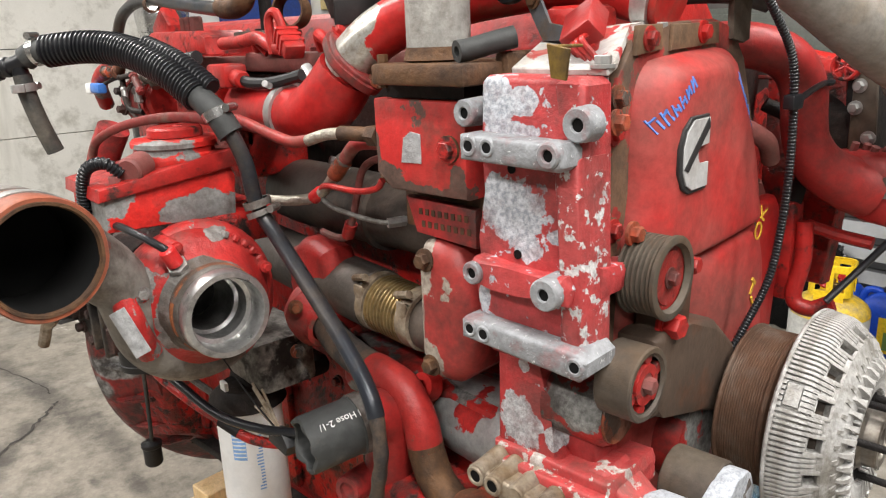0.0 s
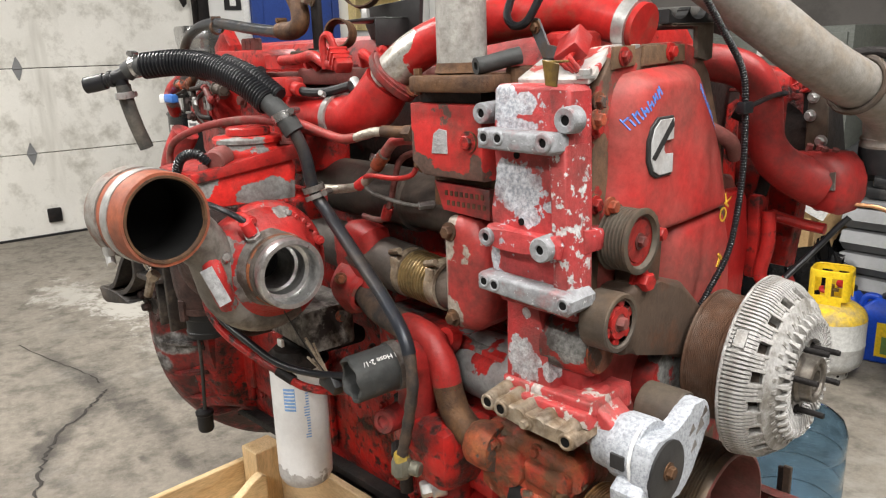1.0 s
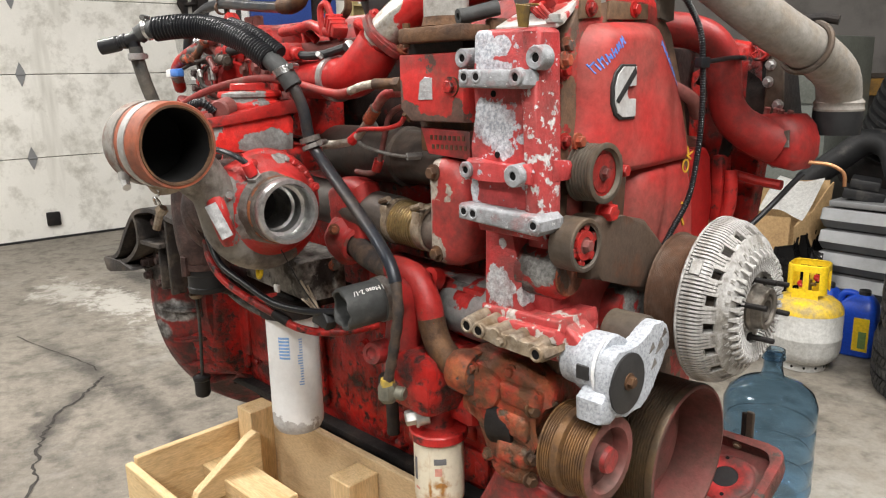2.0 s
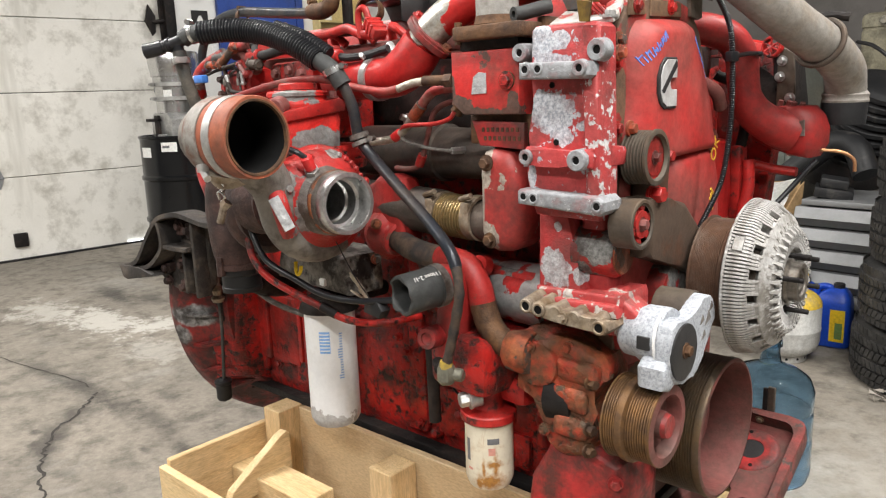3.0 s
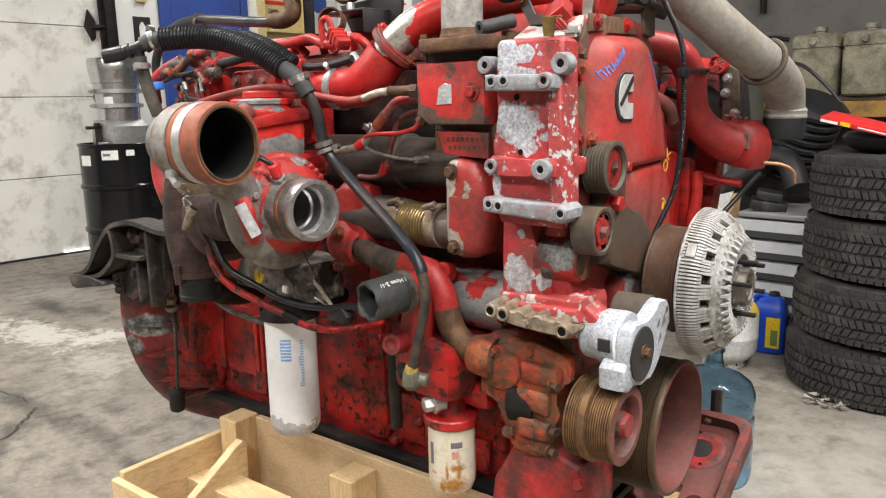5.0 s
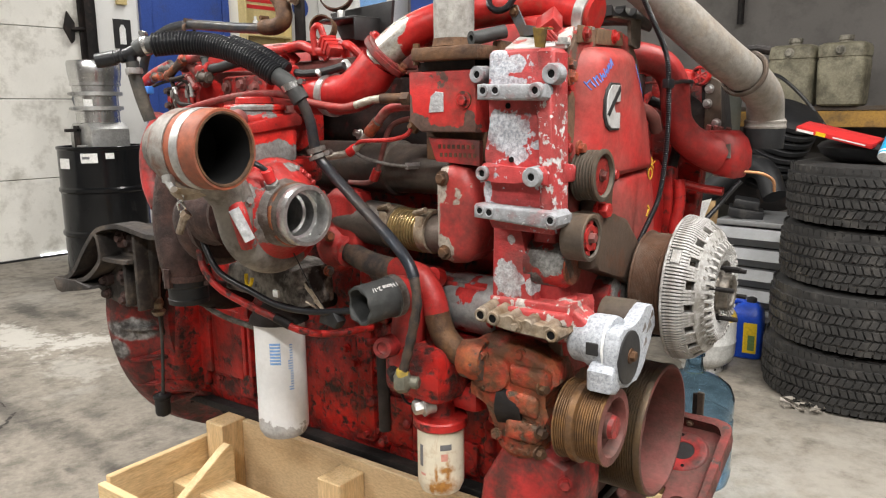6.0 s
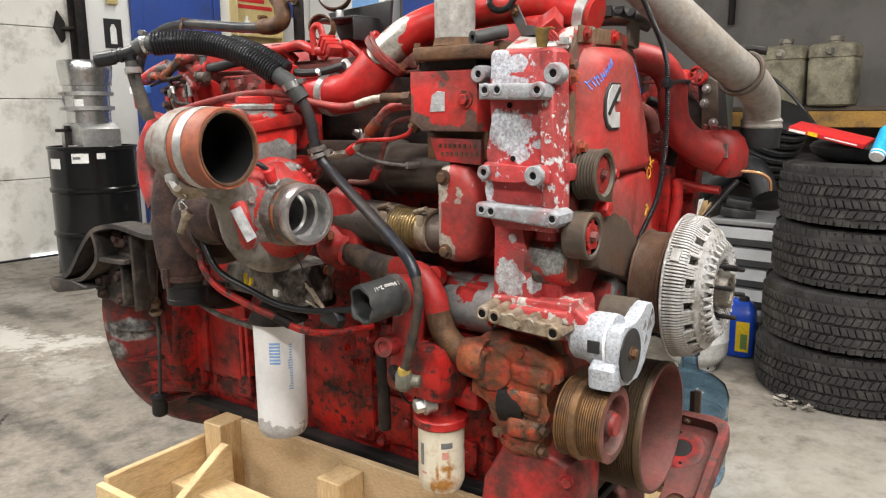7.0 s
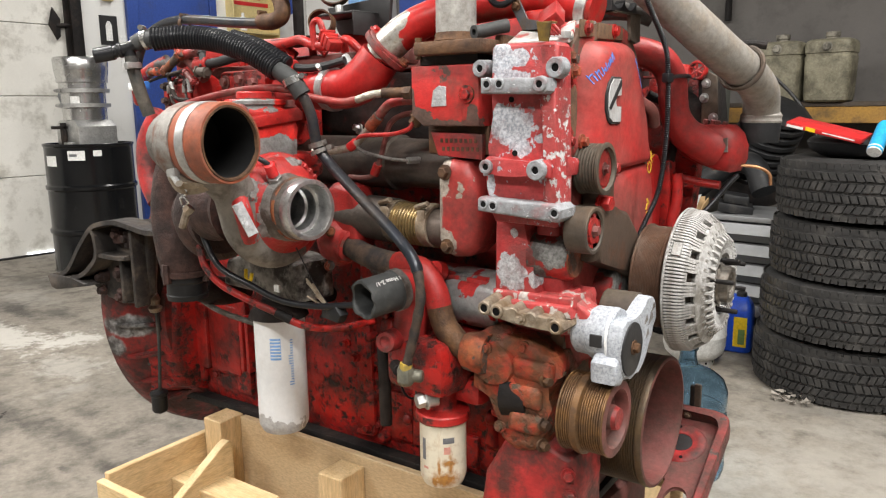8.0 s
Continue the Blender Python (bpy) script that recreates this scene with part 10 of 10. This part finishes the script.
for a, b, r, mm, lb_ in (((-1.224, 0.695, 1.368), (-1.124, 0.690, 1.412), 0.010, m_redrust, "worn red pipe union"), ((-1.20, 0.69, 1.362), (-1.115, 0.69, 1.370), 0.0045, m_castiron, "thin dark pipe"),
                      ((-1.118, 0.69, 1.370), (-1.071, 0.685, 1.338), 0.0065, m_redgr2, "red clamp strap"), ((-1.182, 0.69, 1.345), (-1.172, 0.69, 1.31), 0.005, m_tin, "steel clamp screw"),
                      ((-1.104, 0.69, 1.352), (-1.100, 0.69, 1.318), 0.005, m_tin, "steel clamp screw"), ((-1.08, 0.70, 1.366), (-1.035, 0.70, 1.362), 0.011, m_brownmetal, "brown pipe union"),
                      ((-1.155, 0.70, 1.405), (-1.075, 0.71, 1.415), 0.011, m_redgr2, "red pipe bend"), ((-1.07, 0.71, 1.415), (-1.058, 0.705, 1.375), 0.008, m_greyrub, "grey hose bend"),
                      ((-1.278, 0.69, 1.374), (-1.24, 0.69, 1.372), 0.009, m_redrust, "red union nut")):
    bm = bmesh.new()
    d = Vector(b) - Vector(a)
    cyl(bm, a, b, r, n=14, ch=r * 0.25)
    for f in (0.12, 0.88):
        q = Vector(a) + d * f
        cyl(bm, q - d * 0.06, q + d * 0.06, r * 1.35, n=6, ch=r * 0.1)
    ep("pump_fitting", bm, mm, lb_, fp)
for x in (-1.205, -1.135):
    bm = bmesh.new()
    lathe(bm, [(-0.004, 0.043), (-0.004, 0.0475), (0.004, 0.0475), (0.004, 0.043)], (x, 0.745, 1.317), X, 28)
    box(bm, (x - 0.007, 0.693, 1.318), (x + 0.007, 0.705, 1.338), 0.002)
    ep("pump_clamp", bm, m_greycast, "grey clamp round the pump", fp)
bm = bmesh.new()
cyl(bm, (-1.10, 0.715, 1.38), (-1.05, 0.715, 1.383), 0.018, n=14, ch=0.003)
ep("hose_ferrule", bm, m_red, "red ferrule")
bm = bmesh.new()
tube(bm, [(-1.35, 0.68, 1.335), (-1.30, 0.685, 1.345), (-1.24, 0.70, 1.36), (-1.17, 0.71, 1.36), (-1.13, 0.70, 1.335)], 0.004, 8)
tube(bm, [(-1.21, 0.70, 1.365), (-1.18, 0.69, 1.33), (-1.16, 0.69, 1.305), (-1.12, 0.70, 1.30)], 0.0055, 8)
ep("wire_lead", bm, m_castiron, "dark wire leads", fp)
bm = bmesh.new()
box(bm, (-1.335, 0.672, 1.33), (-1.28, 0.69, 1.35), 0.004)
ep("blue_connector", bm, surf("blue_connector_plastic", (0.05, 0.18, 0.55), rough=0.4, bump=0), "blue and white connector", fp)
bm = bmesh.new()
box(bm, (-1.36, 0.670, 1.328), (-1.33, 0.692, 1.349), 0.004)
ep("white_connector", bm, m_label, "white connector end", fp)
bm = bmesh.new()
prism(bm, [(-1.44, 1.34), (-1.46, 1.46), (-1.40, 1.50), (-1.36, 1.46), (-1.36, 1.34)], "y", 0.86, 0.90, 0.01)
ep("lifting_eye", bm, m_red, "red lifting eye")
bm = bmesh.new()
tube(bm, [(-1.562, 0.81, 1.363), (-1.559, 0.81, 1.419), (-1.504, 0.81, 1.478), (-1.429, 0.81, 1.503), (-1.354, 0.81, 1.511), (-1.27, 0.81, 1.508), (-1.092, 0.81, 1.487), (-0.938, 0.81, 1.472)], 0.0125, 14)
ep("breather_pipe", bm, m_steelpipe, "dark grey breather hose")
for p, d in (((-1.30, 0.81, 1.501), (0.9, 0, 0.1)), ((-0.965, 0.81, 1.478), (1, 0, 0))):
    bm = bmesh.new()
    clampband(bm, p, d, 0.0155, 0.014)
    ep("breather_clamp", bm, m_rust, "rusty clamp")
bm = bmesh.new()
tube(bm, [(-0.965, 0.81, 1.478), (-0.93, 0.815, 1.477), (-0.905, 0.82, 1.489), (-0.912, 0.825, 1.52), (-0.95, 0.83, 1.56), (-1.0, 0.84, 1.61)], 0.019, 14)
ep("breather_elbow", bm, m_rust, "rusty breather elbow")
bm = bmesh.new()
box(bm, (-0.886, 0.835, 1.425), (-0.856, 0.847, 1.66), 0.004)
box(bm, (-0.905, 0.825, 1.418), (-0.83, 0.86, 1.428), 0.002, 1)
for x in (-0.898, -0.838):
    cyl(bm, (x, 0.842, 1.427), (x, 0.842, 1.440), 0.010, n=6)
ep("stay_plate", bm, m_castiron, "dark upright stay plate")
bm = bmesh.new()
box(bm, (-0.95, 0.815, 1.425), (-0.83, 0.885, 1.4365), 0.004)
ep("stay_foot", bm, m_brownmetal, "brown steel foot")
bolts(EN, [(-0.875, 0.834, 1.535)], -Y, 0.010, 0.02, m_padalu)
bm = bmesh.new()
prism(bm, [(-0.93, 1.52), (-0.89, 1.455), (-0.72, 1.455), (-0.71, 1.53)], "y", 0.98, 0.99, 0.002)
box(bm, (-0.90, 0.90, 1.488), (-0.75, 0.98, 1.494), 0.002)
box(bm, (-0.755, 0.90, 1.44), (-0.75, 0.98, 1.493), 0.002)
ep("black_tray", bm, m_blk, "black sheet-metal tray")
bm = bmesh.new()
bolt(bm, (-0.83, 0.93, 1.494), Z, 0.009, 0.02)
ep("bolt", bm, m_tin, "bare steel bolt")
for c, r, d in (((-0.80, 0.85, 1.465), 0.028, (0.5, -0.8, 0.1)), ((-0.87, 0.95, 1.56), 0.042, (0.6, -0.7, 0.1))):
    bm = bmesh.new()
    lathe(bm, [(-0.016, r), (0.016, r), (0.016, r - 0.003), (-0.016, r - 0.003)], c, d, 28, closed=True)
    ep("strap_clamp", bm, m_rust, "rusty strap clamp")
# injector harness bar and small clutter along the head
bm = bmesh.new()
box(bm, (-1.02, 0.865, 1.365), (-0.55, 0.90, 1.40), 0.008)
ep("harness_bar", bm, m_redbrown, "dull red harness bar")
for k in range(4):
    x = -0.98 + 0.11 * k
    bm = bmesh.new()
    tube(bm, [(x, 0.88, 1.40), (x + 0.02, 0.86, 1.425), (x + 0.05, 0.85, 1.42), (x + 0.07, 0.86, 1.40)], 0.0095, 10)
    ep("injector_lead", bm, m_red, "red painted injector lead")
bm = bmesh.new()
box(bm, (-0.505, 0.85, 1.395), (-0.43, 0.90, 1.46), 0.01)
ep("head_bracket", bm, m_red, "red head bracket")
bm = bmesh.new()
box(bm, (-0.27, 0.86, 1.40), (-0.215, 0.93, 1.445), 0.01)
ep("head_bracket", bm, m_red, "red head bracket")

# ---- far side: intake pipe, loom, big pipe
bm = bmesh.new()
line = spline([Vector(p) for p in ((-0.36, 1.15, 1.383), (-0.28, 1.19, 1.390), (-0.228, 1.235, 1.390), (-0.188, 1.275, 1.372), (-0.170, 1.297, 1.332), (-0.166, 1.302, 1.285), (-0.160, 1.306, 1.248), (-0.146, 1.325, 1.215), (-0.120, 1.355, 1.190), (-0.095, 1.380, 1.176))], 8)
n = len(line)
sweep(bm, line, [0.0315 + 0.010 * max(0.0, i / n - 0.62) / 0.38 for i in range(n)], 30)
ep("intake_pipe", bm, m_redduct, "dull red intake pipe")
bm = bmesh.new()
base_ = [(u - 0.020, w) for u, w in ((-0.168, 1.182), (-0.140, 1.226), (-0.100, 1.231), (-0.052, 1.230), (-0.034, 1.212), (-0.024, 1.184), (-0.024, 1.152), (-0.038, 1.126), (-0.068, 1.130), (-0.110, 1.142), (-0.150, 1.158))]
cen = (-0.11, 1.18)
sc_ = lambda k: [(cen[0] + (u - cen[0]) * k, cen[1] + (w - cen[1]) * k) for u, w in base_]
loft(bm, [(1.358, sc_(0.80)), (1.364, sc_(0.93)), (1.376, sc_(1.0)), (1.44, sc_(1.0)), (1.452, sc_(0.94))], "y")
ih = ep("intake_housing", bm, m_redduct, "red intake housing", sharp=0.9)
bm = bmesh.new()
prism(bm, [(-0.074, 1.172), (-0.071, 1.202), (-0.062, 1.204), (-0.060, 1.172)], "y", 1.3545, 1.359, 0.0005, 1)
ep("tag", bm, m_greycast, "worn grey tag", ih, smooth=False)
for k in range(4):
    bm = bmesh.new()
    p = Vector((-0.132 + 0.014 * k, 1.40 + 0.008 * (k % 2), 1.228))
    cyl(bm, p, p + Vector((0.004, -0.002, 0.014 - 0.002 * k)), 0.006, n=6)
    ep("top_nut", bm, m_redbrown, "", ih)
bm = bmesh.new()
bolt(bm, Vector((-0.095, 1.372, 1.138)), Vector((0, -1, -0.5)).normalized(), 0.006, 0.006)
ep("bolt", bm, m_tin, "steel bolt under the housing", ih)
bm = bmesh.new()
loom_pts = [(-0.112, 1.00, 1.50), (-0.105, 1.055, 1.44), (-0.10, 1.105, 1.383), (-0.098, 1.117, 1.327), (-0.098, 1.122, 1.239), (-0.10, 1.116, 1.16), (-0.105, 1.105, 1.10), (-0.115, 1.075, 1.046), (-0.125, 1.05, 1.0)]
ribbed(bm, loom_pts, 0.0054, 0.0042, 0.0009, 12)
ep("cable_loom", bm, m_loom, "black corrugated cable loom")
bm = bmesh.new()
band = [(-0.099, 1.112, 1.326), (-0.104, 1.150, 1.329), (-0.122, 1.225, 1.334), (-0.136, 1.285, 1.336), (-0.134, 1.305, 1.336), (-0.146, 1.328, 1.336), (-0.175, 1.336, 1.336), (-0.20, 1.315, 1.336)]
tube(bm, band, 0.0042, 8)
box(bm, (-0.106, 1.104, 1.318), (-0.091, 1.130, 1.336), 0.003)
ep("cable_tie", bm, m_loom, "black cable tie round the loom and intake pipe")
# cast side of the head behind the intake, with its grille, ring and bracket
bm = bmesh.new()
prism(bm, [(-0.42, 1.0), (-0.42, 1.37), (-0.29, 1.385), (-0.19, 1.365), (-0.16, 1.35), (-0.155, 1.16), (-0.17, 1.0)], "y", 1.43, 1.47, 0.006)
lumpy(bm, 0.004, 1)
ep("side_plate", bm, m_redgrime, "oily red side casting")
for z in (1.335, 1.352, 1.37):
    bm = bmesh.new()
    box(bm, (-0.30, 1.345, z), (-0.215, 1.352, z + 0.006), 0.0015, 1)
    ep("grille_bar", bm, m_red, "red cast grille bar")
for k in range(4):
    bm = bmesh.new()
    x = -0.30 + 0.027 * k
    box(bm, (x, 1.346, 1.334), (x + 0.006, 1.353, 1.378), 0.0015, 1)
    ep("grille_bar", bm, m_red, "red cast grille bar")
for c, r in (((-0.254, 1.338, 1.378), 0.016), ((-0.158, 1.405, 1.352), 0.022)):
    bm = bmesh.new()
    lathe(bm, [(-0.012, r), (0, r), (0.003, r - 0.002), (0.003, r - 0.005), (0, r - 0.007), (-0.012, r - 0.007)], c, -Y, 28, closed=True)
    rg_ = ep("cast_ring", bm, m_redgrime, "grimy red cast ring")
    for k in range(3):
        t = radians(30 + 60 * k)
        v = Vector((math.cos(t), 0, math.sin(t))) * (r - 0.006)
        bm = bmesh.new()
        cyl(bm, Vector(c) - v, Vector(c) + v, 0.0022, n=6)
        ep("spoke", bm, m_redgrime, "", rg_)
bm = bmesh.new()
prism(bm, [(-0.150, 1.175), (-0.152, 1.342), (-0.140, 1.350), (-0.118, 1.338), (-0.112, 1.25), (-0.122, 1.19)], "y", 1.424, 1.430, 0.0015, 1)
sbk = ep("side_bracket", bm, m_brownmetal, "oily brown steel bracket")
bolts(sbk, [(-0.142, 1.424, 1.323), (-0.145, 1.424, 1.290), (-0.122, 1.424, 1.246), (-0.140, 1.424, 1.205)], -Y, 0.0075, 0.012, m_tin, "steel bolt")
bm = bmesh.new()
prism(bm, [(1.43, 1.15), (1.43, 1.34), (1.50, 1.33), (1.54, 1.22), (1.52, 1.15)], "x", -0.20, -0.125, 0.008, 2)
ep("rear_casting", bm, m_castiron, "sooty casting behind the bracket")
bm = bmesh.new()
tube(bm, [(-0.24, 1.33, 1.30), (-0.20, 1.355, 1.27), (-0.19, 1.37, 1.20), (-0.20, 1.36, 1.12)], 0.011, 12)
ep("small_pipe", bm, m_castiron, "sooty pipe")
bm = bmesh.new()
box(bm, (-0.40, 1.20, 1.0), (-0.26, 1.40, 1.33), 0.02)
ep("rear_housing", bm, m_redgrime, "oily red housing")
bm = bmesh.new()
tube(bm, [(-0.19, 1.16, 1.29), (-0.17, 1.20, 1.265), (-0.175, 1.23, 1.235)], 0.013, 12)
ep("small_pipe", bm, m_redbrown, "dull red pipe")
bm = bmesh.new()
tube(bm, [(-0.18, 1.38, 1.11), (-0.13, 1.385, 1.10), (-0.085, 1.39, 1.095)], 0.010, 10)
ep("drain_pipe", bm, m_red, "red pipe below the intake")
bm = bmesh.new()
tube(bm, [(-0.175, 1.36, 1.12), (-0.17, 1.355, 1.06), (-0.175, 1.345, 1.0), (-0.15, 1.35, 0.985), (-0.12, 1.36, 1.0)], 0.013, 12)
ep("hooked_pipe", bm, m_red, "red hooked pipe below the intake")
bm = bmesh.new()
box(bm, (-0.21, 1.345, 0.99), (-0.185, 1.38, 1.15), 0.006)
ep("pipe_stay", bm, m_red, "red stay below the intake")
bm = bmesh.new()
tube(bm, [(-0.05, 1.40, 1.12), (-0.065, 1.39, 1.10), (-0.09, 1.37, 1.06), (-0.12, 1.33, 1.01)], 0.0055, 10)
ep("black_lead", bm, m_loom, "black lead")
bm = bmesh.new()
tube(bm, [(-0.055, 1.42, 1.14), (-0.02, 1.44, 1.135), (0.002, 1.45, 1.12), (0.006, 1.45, 1.095)], 0.0036, 10)
ep("copper_pipe", bm, surf("copper_pipe", (0.50, 0.26, 0.13), rough=0.35, metal=0.7, bump=0.03), "thin copper pipe")
bm = bmesh.new()
big = [(-0.257, 0.89, 1.667), (-0.163, 1.05, 1.539), (-0.116, 1.13, 1.475), (-0.093, 1.17, 1.444), (-0.069, 1.21, 1.411), (-0.05, 1.27, 1.378), (-0.036, 1.34, 1.35), (-0.032, 1.41, 1.325), (-0.032, 1.46, 1.299), (-0.038, 1.49, 1.268), (-0.040, 1.5, 1.237)]
tube(bm, big, 0.040, 32, 8)
bp = ep("air_pipe", bm, m_beige, "dusty beige bent air pipe")
bm = bmesh.new()
lathe(bm, [(-0.010, 0.039), (-0.010, 0.0445), (-0.006, 0.0455), (-0.002, 0.0440), (0.002, 0.0440), (0.006, 0.0455), (0.009, 0.0435), (0.013, 0.0405), (0.013, 0.039)], (-0.040, 1.500, 1.243), Z, 36)
ep("bead", bm, m_beige, "", bp)
bm = bmesh.new()
lathe(bm, [(0.020, 0.035), (0.020, 0.0425), (0.062, 0.0450), (0.066, 0.0440), (0.066, 0.035)], (-0.041, 1.500, 1.168), Z, 32)
ep("rubber_sleeve", bm, m_blkrub, "black rubber sleeve", bp)
bm = bmesh.new()
ring = []
c0 = Vector(big[6])
dd = (Vector(big[7]) - Vector(big[5])).normalized()
_, u_, w_ = axes_for(dd)
for i in range(26):
    t = 2 * math.pi * i / 26
    ring.append(c0 + (u_ * math.cos(t) + w_ * math.sin(t)) * 0.0455)
sweep(bm, ring + [ring[0]], [0.0055] * 27, 8, caps=False)
ep("u_bolt", bm, m_brownmetal, "dull steel U-bolt", bp)
bm = bmesh.new()
tube(bm, [Vector(big[6]) + Vector((-0.03, 0.0, 0.045)), Vector(big[6]) + Vector((0.01, 0.02, 0.05)), Vector(big[6]) + Vector((0.04, 0.03, 0.045))], 0.009, 10)
ep("pipe_saddle", bm, m_castiron, "dark steel pipe saddle", bp)

# ---- the crankshaft axis: each unit is squared to it about its own place
for units, pivot, shift in (
        ("cylinder_block", (-1.40, 0.80), (0, -0.034, 0)),
        ("sump_flange oil_sump cylinder_head rocker_cover", (-1.40, 0.80), (0, 0, 0)),
        ("flywheel_housing", (-1.52, 1.07), (0, 0, 0)),
        ("rear_mount_bracket", (-1.60, 0.55), (0, 0, 0)),
        ("gear_housing cover_flange front_cover lower_cover", (-0.12, 0.87), (0, 0, 0)),
        ("accessory_bracket lower_pad top_plate", (-0.175, 0.72), (0, 0.004, 0)),
        ("drive_housing", (-0.325, 0.744), (0, 0, 0)),
        ("exhaust_cover_elbow", (-0.335, 0.752), (0, 0, 0)),
        ("idler_pulley", (-0.083, 0.862), (-0.005, 0.002, 0.002)),
        ("tensioner_pulley", (-0.079, 0.812), (0, 0, 0)),
        ("tensioner_body tensioner_cap", (-0.116, 0.828), (0, 0, 0)),
        ("fan_clutch fan_pulley", (FX, FY), (0, 0, 0)),
        ("fan_support", (-0.12, 0.87), (0, 0, 0)),
        ("belt_tensioner", (-0.016, 0.842), (0, -0.010, 0.004)),
        ("pump_pulley pump_neck", (-0.033, 0.812), (0.005, 0, 0)),
        ("water_pump lower_gear_cover pump_casting", (-0.20, 0.77), (0, 0, 0)),
        ("crank_pulley vibration_damper", (-0.068, 1.085), (0.004, 0.004, 0.002))):
    for ob in EN.children:
        if ob.name.split(".")[0] in units.split():
            turn(ob, pivot, AXIS, shift)
